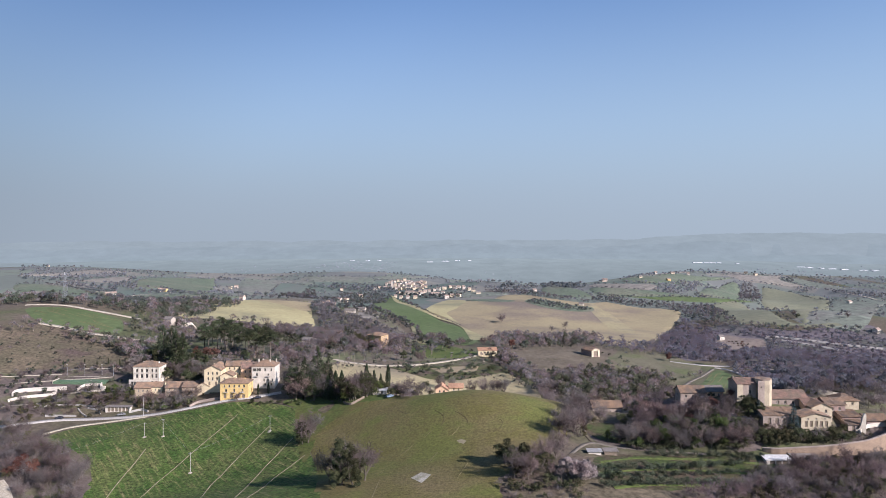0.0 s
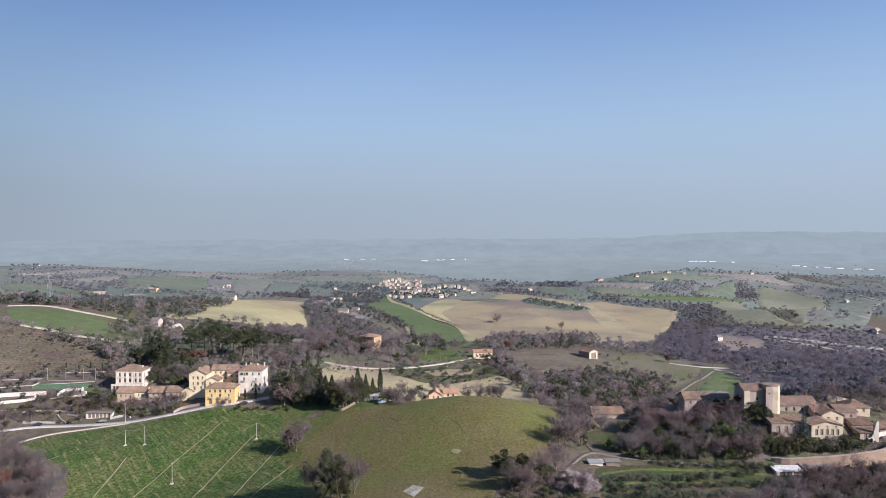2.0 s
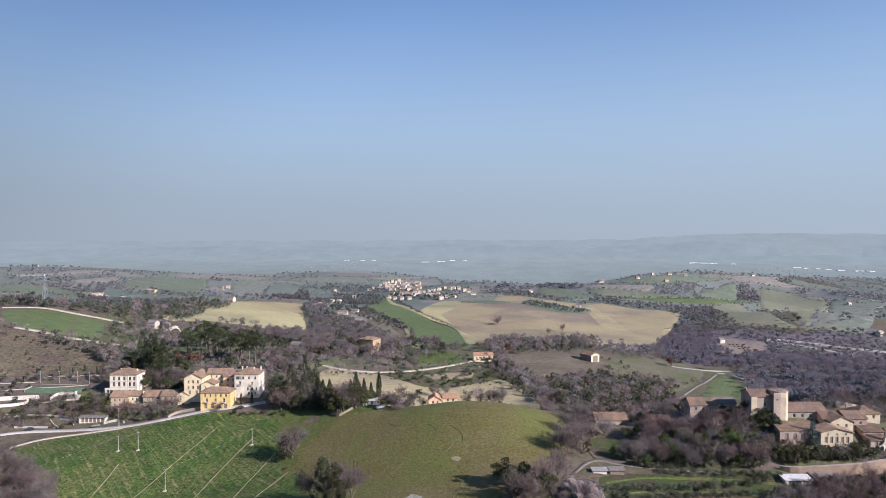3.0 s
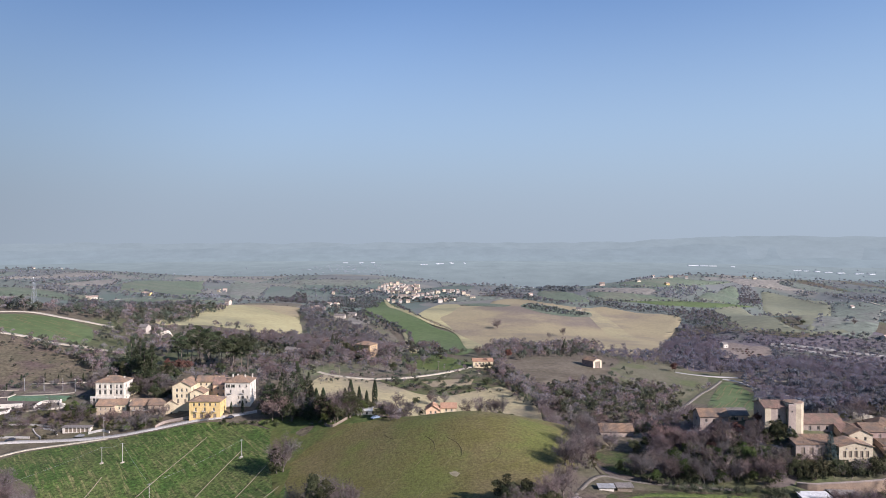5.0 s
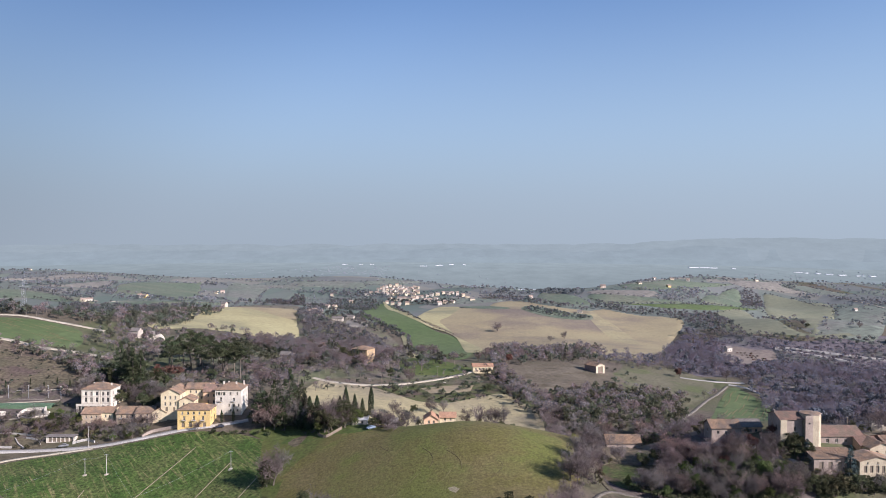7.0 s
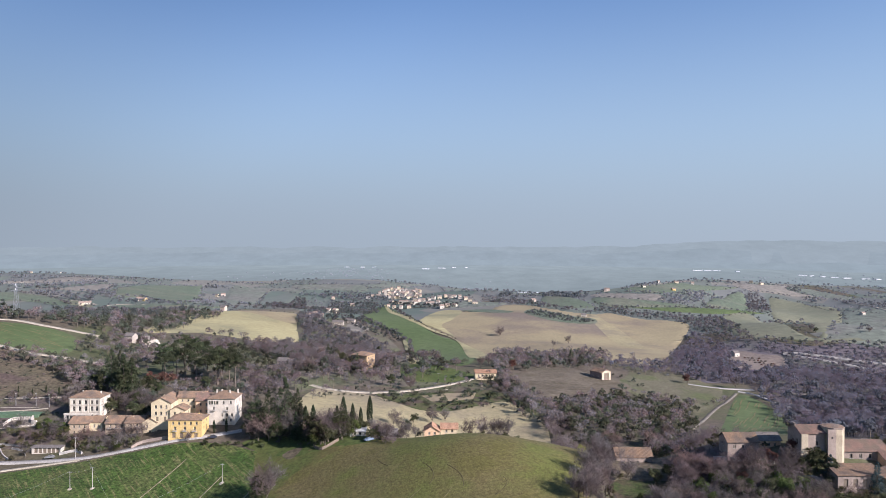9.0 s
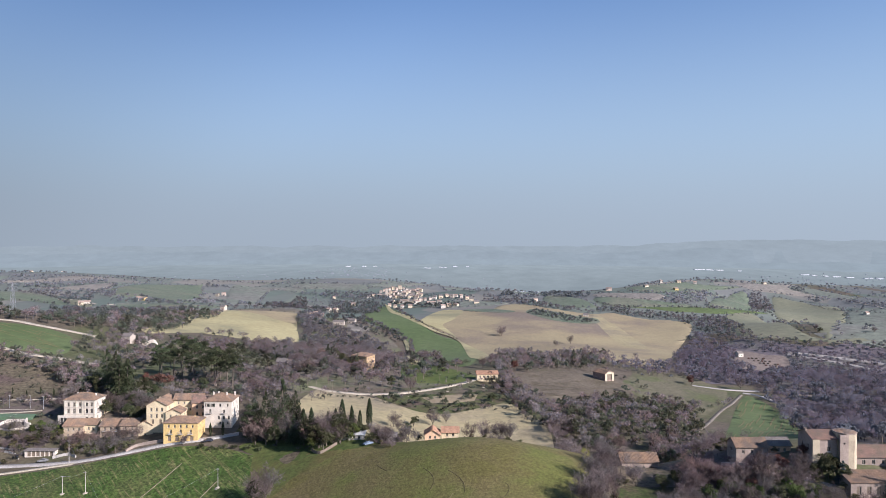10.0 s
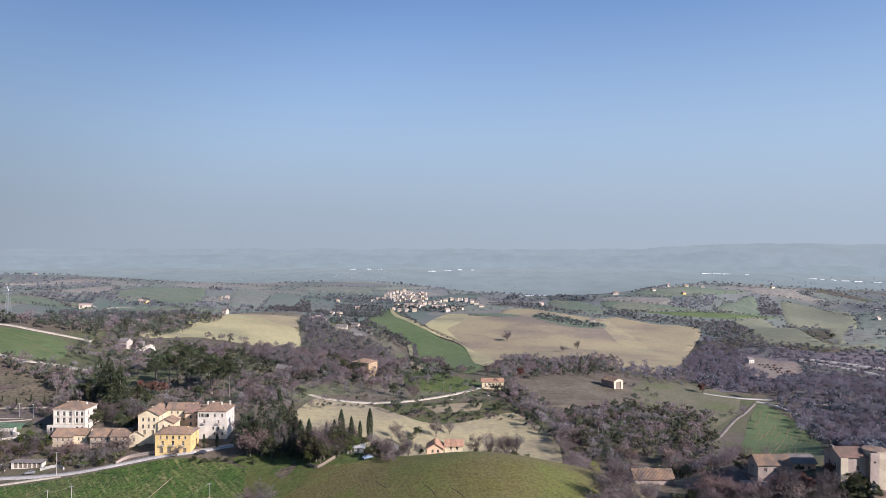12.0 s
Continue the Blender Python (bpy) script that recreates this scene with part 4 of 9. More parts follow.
for spots in ([(-141.6, 279.6), (-144.2, 294.6), (-144.9, 306.7), (-144.7, 317.7), (-145.1, 330.8)], [(-128.9, 282.6), (-127.9, 300.6), (-124.3, 314.7), (-120.1, 329.8), (-115.1, 344.9), (-109.7, 362.0)], [(-92.0, 246.9), (-100.5, 287.7), (-99.4, 304.7), (-96.6, 318.8), (-92.8, 331.8), (-88.5, 344.9)],
              [(-76.6, 241.9), (-81.6, 278.8), (-80.9, 300.8), (-77.3, 314.8), (-72.7, 327.9)], [(-72.6, 242.0), (-72.8, 263.9), (-72.2, 286.8), (-68.0, 298.8), (-62.7, 307.9)]):
    way("wheel_track", spots, 0.5, M["earth"], "pale bare tractor track through the wheat", "track", lift=0.26, group="tractor tracks")

way("road", [(271.6, 586), (279.8, 578), (286.7, 568)], 3.5, M["track"], "pale clearing track in the valley wood", lift=2.0)
way("road", [(290.4, 566), (299.1, 556), (307.2, 550)], 3.5, M["track"], "pale clearing track in the valley wood", lift=2.0)
way("road", [(175.1, 316), (177.8, 314), (182.2, 314)], 3.5, M["track"], "pale clearing track in the valley wood", lift=2.0)
way("road", [(315.2, 506), (317.1, 498), (319.4, 492)], 3.5, M["track"], "pale clearing track in the valley wood", lift=2.0)

# ---- yards, plots and worn patches ----
drape("yard", [(-218.5, 388.0), (-204.6, 388.0), (-192.0, 382.0), (-195.5, 378.5), (-211.0, 381.0)], M["slope"], "worn gravel yard above the road", "yard", step=3, lift=0.3, under=0.15)
drape("yard", [(-218.5, 408.0), (-203.5, 408.6), (-206.5, 413.0), (-217.0, 413.0)], M["lane"], "pale walled garden yard", "yard", step=3, lift=0.3, under=0.15)
drape("slab", [(-12.1, 254.1), (-8.4, 259.1), (-4.5, 255.1), (-7.8, 247.1)], M["worn_slab"], "pale cracked concrete slab in the meadow", "slab", step=2, lift=0.34, rounded=False, under=0.22)
drape("bare_patch", [(5.7, 284.2), (8.1, 284.2), (9.9, 282.2), (8.4, 280.2), (6.4, 282.2)], M["earth"], "small bare earth patch in the meadow", "patch", step=2, lift=0.32, under=0.2)
drape("bare_patch", [(-65.5, 354.1), (-60.8, 358.1), (-57.6, 360.1), (-57.2, 354.1), (-60.4, 347.1)], M["slope"], "worn tan track bank by the grass", "patch", step=3, lift=0.4, under=0.22)
drape("bare_patch", [(-188.3, 287.8), (-182.8, 284.8), (-166.6, 263.7), (-170.8, 260.7)], M["track"], "pale bare ground at the wood edge", "patch", step=3, lift=0.3, under=0.1)
drape("field", [(17.6, 245.1), (28.4, 250.1), (47.6, 264.2), (60.8, 276.2), (58.3, 251.2), (58.3, 232.1), (52.8, 221.1), (17.8, 222.1)], M["slope"], "rough tawny grass between the meadow and terraces", step=5, lift=0.16)
drape("bank", [(53.4, 230.1), (64.0, 235.1), (82.0, 236.1), (111.3, 244.1), (112.9, 241.1), (77.2, 222.1)], M["slope"], "brown earth bank below the terraces", "bank", step=3, lift=0.3, under=0.15)
for spots in ([(-3.6, 312.3), (-0.5, 307.3), (0.5, 302.3), (-1.0, 298.2)], [(5.4, 307.3), (9.1, 302.3), (10.9, 297.3), (10.8, 293.3)], [(24.7, 296.3), (25.9, 293.3), (24.1, 289.3), (21.0, 286.2)], [(-21.3, 324.2), (-19.2, 320.2), (-16.9, 317.2)]):
    way("wheel_mark", spots, 0.24, M["scar"], "dark curved wheel mark in the meadow", "track", lift=0.3, step=2, group="wheel marks")
for spots in ([(-17.9, 282.1), (-15.5, 285.1), (-13.0, 288.1)], [(-7.8, 293.2), (-5.9, 295.2), (-4.0, 297.2)], [(-5.4, 270.1), (-3.8, 274.1), (-2.1, 277.1)], [(3.9, 289.2), (5.3, 291.2), (6.9, 294.2)], [(5.0, 248.1), (7.2, 255.1), (9.6, 262.1)], [(-25.1, 233.0), (-24.7, 240.0), (-24.4, 248.0), (-24.0, 257.0)]):
    way("wheel_track", spots, 0.22, M["dry"], "pale dry wheel track across the meadow", "track", lift=0.3, step=3, group="meadow tracks")

for outline in ([(68.7, 310.2), (121.2, 420.9), (122.4, 290.3), (131.5, 281.3), (125.9, 269.2), (105.0, 270.2), (72.5, 275.2), (62.8, 283.2)], [(119.0, 254.1), (139.6, 263.1), (172.5, 264.2), (149.2, 228.0), (77.2, 222.1), (112.2, 246.1)], [(-235.7, 360.8), (-204.5, 338.8), (-187.6, 333.8), (-162.3, 311.7), (-143.9, 271.6), (-170.8, 260.7)],
                [(73.0, 484.9), (142.0, 523.8), (123.3, 328.5), (96.7, 317.3), (81.5, 397.8)], [(243.1, 720.0), (285.1, 664.6), (514.9, 792.0), (317.8, 487.7), (158.2, 308.5), (251.7, 586.6)], [(-275.3, 422.2), (-204.2, 439.2), (-183.8, 406.1), (-194.1, 385.9), (-227.3, 376.9), (-242.2, 370.9)]):
    drape("woodland_floor", outline, M["litter"], "brown leaf litter under bare trees", "woodland floor", step=7, lift=0.1)
drape("woodland_floor", [(150.8, 306.5), (182.2, 314.5), (308.1, 472.7), (178.4, 273.2), (159.1, 274.2), (154.3, 282.3), (155.6, 303.5)], M["litter"], "brown scrubby ground round the hamlet houses", "woodland floor", step=6, lift=0.14)

# Furrows and pale drill rows that run across the sown and ploughed fields.
def drill_lines(name, outline, way_x, way_y, spacing, width, stuff, label, seed, share=0.6, reach=26.0, lift=0.24):
    """Thin strips on the ground along one direction within the outline, broken into uneven runs."""
    r = np.random.default_rng(seed)
    d = np.array([way_x, way_y]) / math.hypot(way_x, way_y)
    n = np.array([-d[1], d[0]])
    o = np.array(outline)
    us, vs = o @ d, o @ n
    verts, faces = [], []
    for v in np.arange(vs.min(), vs.max(), spacing):
        v += r.uniform(-0.3, 0.3) * spacing
        u = us.min() + r.uniform(0, reach)
        while u < us.max():
            run = r.uniform(0.3, 1.6) * reach
            if r.random() < share:
                k = np.arange(u, u + run, 2.5)
                line = k[:, None] * d + (v + 0.25 * np.sin(k * 0.21 + v))[:, None] * n
                keep = inside(line[:, 0], line[:, 1], o)
                line = line[keep]
                if len(line) > 3 and keep.sum() == keep[keep.argmax():len(keep) - keep[::-1].argmax()].sum():
                    z, base = land(line[:, 0], line[:, 1]) + lift, len(verts)
                    w = width * r.uniform(0.5, 1.3)
                    for i_, (p, h) in enumerate(zip(line, z)):
                        taper = w * min(1.0, (i_ + 0.4) / 2, (len(line) - i_ - 0.6) / 2)
                        verts += [(*(p - n * taper / 2), h), (*(p + n * taper / 2), h)]
                    faces += [(base + 2 * q, base + 2 * q + 2, base + 2 * q + 3, base + 2 * q + 1) for q in range(len(line) - 1)]
            u += run + r.uniform(0.1, 0.8) * reach
    return tagged(new(name, mesh_of(name, verts, faces, M[stuff])), label, "furrows", kind="stuff")


drill_lines("furrows", WHEAT, 0.65, -0.76, 2.4, 0.36, "furrow", "dark furrows across the wheat", 5, 0.3, 6)
drill_lines("drill_rows", WHEAT, 0.65, -0.76, 1.7, 0.46, "dry", "pale bare drill rows in the wheat", 6, 0.45, 5, 0.25)
drill_lines("furrows", [(62.1, 570.0), (87.8, 599.9), (118.7, 604.9), (140.5, 590.8), (146.3, 556.8), (120.7, 525.8), (93.0, 517.9), (67.9, 491.9), (63.5, 522.9)], 0.9, 0.44, 3.4, 0.6, "scar", "dark furrows of the ploughed field", 8, 0.7, 30, 0.42)
drill_lines("drill_rows", [(-342.2, 557.8), (-332.3, 576.8), (-297.0, 582.7), (-269.6, 570.6), (-250.6, 525.5), (-273.1, 518.5), (-305.4, 518.6)], 0.95, -0.3, 3.0, 0.9, "dry", "pale dry rows across the sloping green field", 9, 0.5, 16, 0.32)
drill_lines("drill_rows", [(228, 574), (238.8, 582), (238.9, 544), (230.6, 486), (188.1, 414), (121.5, 322), (149.4, 410), (152.6, 424), (202.5, 528)], 0.5, 0.87, 2.6, 0.8, "dry", "pale rows in the plot beside the lane", 10, 0.6, 30, 0.4)
drape("woodland_floor", [(252.1, 756.0), (373.5, 944.0), (454.1, 888.0), (558.8, 860.0), (317.8, 487.7), (158.2, 308.5), (257.1, 587.6), (264.1, 627.6), (212.9, 630.6)], M["hazed_brush"], "grey purple brush of the valley floor", "woodland floor", step=12, lift=0.1)
for spots in ([(-272.1, 417.2), (-265.7, 419.2), (-259.9, 422.2), (-253.4, 424.2), (-246.7, 426.2), (-239.5, 427.2)], [(-261.4, 411.1), (-254.4, 414.1), (-247.3, 417.1), (-239.5, 419.1), (-231.7, 421.1), (-223.2, 422.1), (-214.6, 423.1), (-206.1, 424.2)], [(-250.7, 384.0), (-247.0, 386.9), (-242.6, 388.9), (-238.1, 390.9), (-233.0, 392.0)], [(-229.5, 403.0), (-222.2, 405.0), (-214.3, 406.0), (-206.3, 407.0), (-197.9, 407.0), (-189.4, 407.1)], [(-236.7, 435.2), (-228.7, 436.2), (-220.0, 436.2), (-211.9, 437.2), (-203.3, 437.2)]):
    way("terrace_edge", spots, 0.9, M["track"], "pale worn terrace edge on the slope", "terrace", lift=0.3, step=3, group="slope terraces")


# ---- building kit ----
def part(name, bm, material, parent, label=""):
    """Links a bmesh as one mesh object under a thing or a part."""
    me = bpy.data.meshes.new(name)
    bm.to_mesh(me)
    bm.free()
    for m in material if isinstance(material, (list, tuple)) else [material]:
        me.materials.append(m)
    ob = new(name, me)
    ob.parent = parent
    return tagged(ob, label)


def box(bm, x0, x1, y0, y1, z0, z1):
    v = [bm.verts.new(p) for p in ((x0, y0, z0), (x1, y0, z0), (x1, y1, z0), (x0, y1, z0), (x0, y0, z1), (x1, y0, z1), (x1, y1, z1), (x0, y1, z1))]
    for f in ((3, 2, 1, 0), (4, 5, 6, 7), (0, 1, 5, 4), (1, 2, 6, 5), (2, 3, 7, 6), (3, 0, 4, 7)):
        bm.faces.new([v[i] for i in f])
    return bm


def boxes(*sizes):
    bm = bmesh.new()
    for s in sizes:
        box(bm, *s)
    return bm


def tube(bm, a, b, ra, rb, sides=6):
    a, b = Vector(a), Vector(b)
    turn = (b - a).to_track_quat("Z", "Y").to_matrix()
    rings = []
    for p, r in ((a, ra), (b, rb)):
        rings.append([bm.verts.new(p + turn @ Vector((r * math.cos(2 * math.pi * k / sides), r * math.sin(2 * math.pi * k / sides), 0))) for k in range(sides)])
    for k in range(sides):
        bm.faces.new((rings[0][k], rings[0][(k + 1) % sides], rings[1][(k + 1) % sides], rings[1][k]))
    bm.faces.new(rings[1])
    return bm


def facade(bm, start, along, inward, low, high, length, openings, reveal=0.22):
    """One outer wall face with openings (u, v, width, height) cut through and their reveals."""
    us = sorted({0.0, length, *[o[0] for o in openings], *[o[0] + o[2] for o in openings]})
    vs = sorted({low, high, *[o[1] for o in openings], *[o[1] + o[3] for o in openings]})

    def at(u, v, d=0.0):
        return (start[0] + along[0] * u + inward[0] * d, start[1] + along[1] * u + inward[1] * d, v)

    def quad(*p):
        bm.faces.new([bm.verts.new(q) for q in p])

    for ua, ub in zip(us, us[1:]):
        for va, vb in zip(vs, vs[1:]):
            um, vm = (ua + ub) / 2, (va + vb) / 2
            if not any(o[0] < um < o[0] + o[2] and o[1] < vm < o[1] + o[3] for o in openings):
                quad(at(ua, va), at(ub, va), at(ub, vb), at(ua, vb))
    for u, v, w, h in openings:
        quad(at(u, v), at(u + w, v), at(u + w, v, reveal), at(u, v, reveal))
        quad(at(u, v + h), at(u, v + h, reveal), at(u + w, v + h, reveal), at(u + w, v + h))
        quad(at(u, v), at(u, v, reveal), at(u, v + h, reveal), at(u, v + h))
        quad(at(u + w, v), at(u + w, v + h), at(u + w, v + h, reveal), at(u + w, v, reveal))


def window_at(parent, spot, turn, w, h, kind):
    """One window: frame with its pane, shutters or a sill; kind is a word made of the letters f, s, b, d."""
    name = "door" if "d" in kind else "window"
    holder = part(name, boxes((0, 0.09, 0, 0.07, 0, h), (w - 0.09, w, 0, 0.07, 0, h), (0.09, w - 0.09, 0, 0.07, 0, 0.09), (0.09, w - 0.09, 0, 0.07, h - 0.09, h),
                              (w / 2 - 0.035, w / 2 + 0.035, 0.01, 0.06, 0.09, h - 0.09)), M["timber"] if "d" in kind else M["frame"], parent)
    holder.matrix_basis = Matrix.Translation(spot) @ Matrix.Rotation(turn, 4, "Z")
    part("pane", boxes((0.09, w - 0.09, 0.03, 0.05, 0.09, h - 0.09)), M["timber"] if "d" in kind else M["glass"], holder)
    if "s" in kind:
        for x in (-w * 0.52, w * 1.02):
            part("shutter", boxes((x, x + w * 0.5, -0.28, -0.23, -0.02, h + 0.02)), M["shutter"], holder, "dark painted shutter")
    if "b" in kind:
        bm = boxes((-0.5, w + 0.5, -1.15, -0.23, -0.16, 0.0), (-0.5, w + 0.5, -1.15, -1.1, 0.95, 1.02))
        for k in range(8):
            x = -0.48 + k * (w + 0.92) / 7
            box(bm, x, x + 0.04, -1.14, -1.1, 0, 0.95)
        part("balcony", bm, M["concrete"], holder, "small railed balcony")
    elif "d" not in kind:
        part("sill", boxes((-0.12, w + 0.12, -0.32, 0.05, -0.1, 0.0)), M["concrete"], holder)


def rows_of(length, floors, margin=1.0, ends=None):
    """Evenly spaced openings: floors of (sill height, width, height, count, kind)."""
    out = []
    for z, w, h, n, kind in floors:
        a, b = ends or (margin, length - margin)
        for k in range(n):
            c = (a + b) / 2 if n == 1 else a + (b - a) * (k + 0.5) / n
            out.append((c - w / 2, z, w, h, kind))
    return out


def roof_mesh(form, w, d, eave, rise, over=0.5, thick=0.18):
    """Roof slabs over a w x d block centred on the origin; form: hip, gable_x, gable_y, shed."""
    x, y = w / 2 + over, d / 2 + over
    drop = rise * over / (min(w, d) / 2 if form == "hip" else (d / 2 if form == "gable_x" else w / 2 if form == "gable_y" else d))
    e, t = eave - drop, eave + rise
    if form == "hip":
        k = max(abs(w - d) / 2, 0.3)
        ridge_ = [(-k, 0, t), (k, 0, t)] if w >= d else [(0, -k, t), (0, k, t)]
        a, b, c, dd = (-x, -y, e), (x, -y, e), (x, y, e), (-x, y, e)
        p, q = ridge_
        planes = [(a, b, q, p), (b, c, q), (c, dd, p, q), (dd, a, p)] if w >= d else [(a, b, p), (b, c, q, p), (c, dd, q), (dd, a, p, q)]
    elif form == "gable_x":
        planes = [((-x, -y, e), (x, -y, e), (x, 0, t), (-x, 0, t)), ((x, y, e), (-x, y, e), (-x, 0, t), (x, 0, t))]
    elif form == "gable_y":
        planes = [((x, -y, e), (x, y, e), (0, y, t), (0, -y, t)), ((-x, y, e), (-x, -y, e), (0, -y, t), (0, y, t))]
    else:
        planes = [((-x, -y, e), (x, -y, e), (x, y, t), (-x, y, t))]
    bm = bmesh.new()
    for plane in planes:
        n = len(plane)
        top = [bm.verts.new(p) for p in plane]
        low = [bm.verts.new((p[0], p[1], p[2] - thick)) for p in plane]
        bm.faces.new(top)
        bm.faces.new(low[::-1])
        for i in range(n):
            bm.faces.new((top[i], low[i], low[(i + 1) % n], top[(i + 1) % n]))
    return bm, planes


def tile_courses(planes, step=0.5, gauge=0.13):
    """Rounded cover-tile rows that run down each roof slope."""
    verts, faces = [], []
    for plane in planes:
        a, b = Vector(plane[0]), Vector(plane[1])
        along = (b - a).normalized()
        n = (b - a).cross(Vector(plane[2]) - b).normalized()
        up = n.cross(along)
        pts = [((Vector(p) - a).dot(along), (Vector(p) - a).dot(up)) for p in plane]
        length = pts[1][0]
        k = step / 2
        while k < length:
            crossing = []
            for (ua, va), (ub, vb) in zip(pts, pts[1:] + pts[:1]):
                if (ua - k) * (ub - k) < 0:
                    crossing.append(va + (vb - va) * (k - ua) / (ub - ua))
            if len(crossing) >= 2 and max(crossing) - min(crossing) > 0.6:
                i = len(verts)
                for v in (min(crossing), max(crossing) - 0.05):
                    base = a + up * v
                    verts += [base + along * (k - gauge) + n * 0.01, base + along * (k - gauge * 0.5) + n * 0.06, base + along * (k + gauge * 0.5) + n * 0.06, base + along * (k + gauge) + n * 0.01]
                faces += [(i, i + 1, i + 5, i + 4), (i + 1, i + 2, i + 6, i + 5), (i + 2, i + 3, i + 7, i + 6), (i, i + 3, i + 2, i + 1)]
            k += step
    return verts, faces


def house(name, label, cx, cy, base, w, d, eave, rise, form, wall, roof, front=(), right=(), left=(), chimneys=(), turn=0.0, over=0.5,
          category="house", footing=4.0, tiles=True, group=""):
    """A house whose front faces -y, at its base height; openings on the front, right and left faces."""
    root = new(name)
    root.matrix_world = pose(cx, cy, base, 0, 0, turn)
    tagged(root, label, category, group)
    bm = bmesh.new()
    x, y = w / 2, d / 2
    faces = (((-x, -y), (1, 0), (0, 1), w, front, 0.0), ((x, -y), (0, 1), (-1, 0), d, right, math.pi / 2),
             ((x, y), (-1, 0), (0, -1), w, (), math.pi), ((-x, y), (0, -1), (1, 0), d, left, -math.pi / 2))
    high = eave
    for start, along, inward, length, openings, turned in faces:
        facade(bm, start, along, inward, -footing, high, length, [o[:4] for o in openings])
    if form == "gable_x":
        for s in (-x, x):
            bm.faces.new([bm.verts.new(p) for p in ((s, -y * s / x, eave), (s, y * s / x, eave), (s, 0, eave + rise - 0.1))])
    elif form == "gable_y":
        for s in (-y, y):
            bm.faces.new([bm.verts.new(p) for p in ((x * s / y, s, eave), (-x * s / y, s, eave), (0, s, eave + rise - 0.1))][::-1])
    elif form == "shed":
        for s in (-x, x):
            bm.faces.new([bm.verts.new(p) for p in ((s, -y * s / x, eave), (s, y * s / x, eave), (s, y, eave + rise - 0.1))])
        bm.faces.new([bm.verts.new(p) for p in ((x, y, eave), (-x, y, eave), (-x, y, eave + rise - 0.1), (x, y, eave + rise - 0.1))])
    body = part("wall", bm, wall, root)
    bm, planes = roof_mesh(form, w, d, eave, rise, over)
    cover = part("roof", bm, roof, root)
    if tiles:
        v, f = tile_courses(planes)
        if f:
            rows = new("tile_cover", mesh_of("tile_cover", v, f, roof))
            rows.parent = cover
            rows["kind"] = "stuff"
    for start, along, inward, length, openings, turned in faces:
        for u, v, ow, oh, kind in openings:
            spot = (start[0] + along[0] * u + inward[0] * 0.2, start[1] + along[1] * u + inward[1] * 0.2, v)
            window_at(root, spot, turned, ow, oh, kind)
    for u, v, up in chimneys:
        up -= 1.0
        bm = boxes((u - 0.32, u + 0.32, v - 0.3, v + 0.3, eave, eave + up), (u - 0.42, u + 0.42, v - 0.4, v + 0.4, eave + up, eave + up + 0.12),
                   (u - 0.25, u + 0.25, v - 0.22, v + 0.22, eave + up + 0.12, eave + up + 0.35))
        part("chimney", bm, wall, cover)
    return root


# ---- the hamlet above the wheat ----
yellow = house("house", "yellow plastered house with brown tiled roof and balconies", -116.6, 384.0, 8.3, 15.7, 10, 8.7, 1.9, "hip", M["yellow_wall"], M["tiles"],
               front=rows_of(15.7, [(6.2, 0.95, 1.5, 5, "f"), (3.4, 1.1, 2.0, 3, "b"), (0.05, 1.6, 2.3, 4, "d")]),
               right=rows_of(10, [(6.2, 0.95, 1.5, 2, "f"), (3.3, 0.95, 1.6, 2, "f")]), chimneys=((-3, 1.5, 2.3), (4.5, 1, 2.3)))
tall = house("house", "tall white plastered house with hipped tile roof and four chimneys", -103.8, 398.0, 12.4, 13.2, 12, 11.6, 2.6, "hip", M["white_wall"], M["tiles"],
             front=rows_of(13.2, [(8.6, 1.0, 1.6, 2, "s"), (5.6, 1.0, 1.9, 1, "b")], ends=(0.5, 5.5)) + rows_of(13.2, [(8.6, 1.0, 1.6, 2, "f"), (5.6, 1.0, 1.6, 1, "b"), (2.6, 1.0, 1.6, 3, "f"), (0.2, 1.0, 1.4, 2, "f")], ends=(6, 13)),
             right=rows_of(12, [(8.6, 1.0, 1.6, 2, "f"), (5.6, 1.0, 1.6, 3, "f"), (2.6, 1.0, 1.6, 2, "f")]),
             chimneys=((-4.2, 1.0, 3.4), (-1.5, 0.5, 3.6), (2.8, -1, 3.6), (5.4, 3.5, 3.2)))
house("house", "cream house with a gabled front and tiled roof", -133.0, 399.0, 12.6, 9.6, 14, 9.2, 2.5, "gable_y", M["cream_wall"], M["tiles"],
      front=rows_of(9.6, [(6.2, 1.0, 1.7, 3, "f"), (3.0, 1.0, 1.8, 3, "f"), (0.1, 1.2, 2.2, 2, "d")]),
      right=rows_of(14, [(6.4, 0.9, 1.4, 2, "f"), (3.4, 0.9, 1.4, 2, "f")]), chimneys=((-2, 2, 2.6),))
house("house", "cream courtyard wing with a low tiled roof", -121.5, 404.5, 13.0, 13.6, 8, 9.6, 2.2, "gable_x", M["cream_wall"], M["tiles"],
      front=rows_of(13.6, [(7.2, 0.9, 1.3, 4, "f"), (4.0, 0.9, 1.5, 4, "f")]), chimneys=((3, 1, 2.4),))
house("house", "small cream lean-to house in the courtyard", -124.6, 394.5, 12.0, 7.4, 7, 6.6, 1.7, "gable_y", M["cream_wall"], M["tiles"],
      front=rows_of(7.4, [(4.0, 0.9, 1.4, 2, "f"), (1.0, 1.0, 1.8, 1, "f")]), right=rows_of(7, [(4.0, 0.9, 1.2, 2, "f")]))
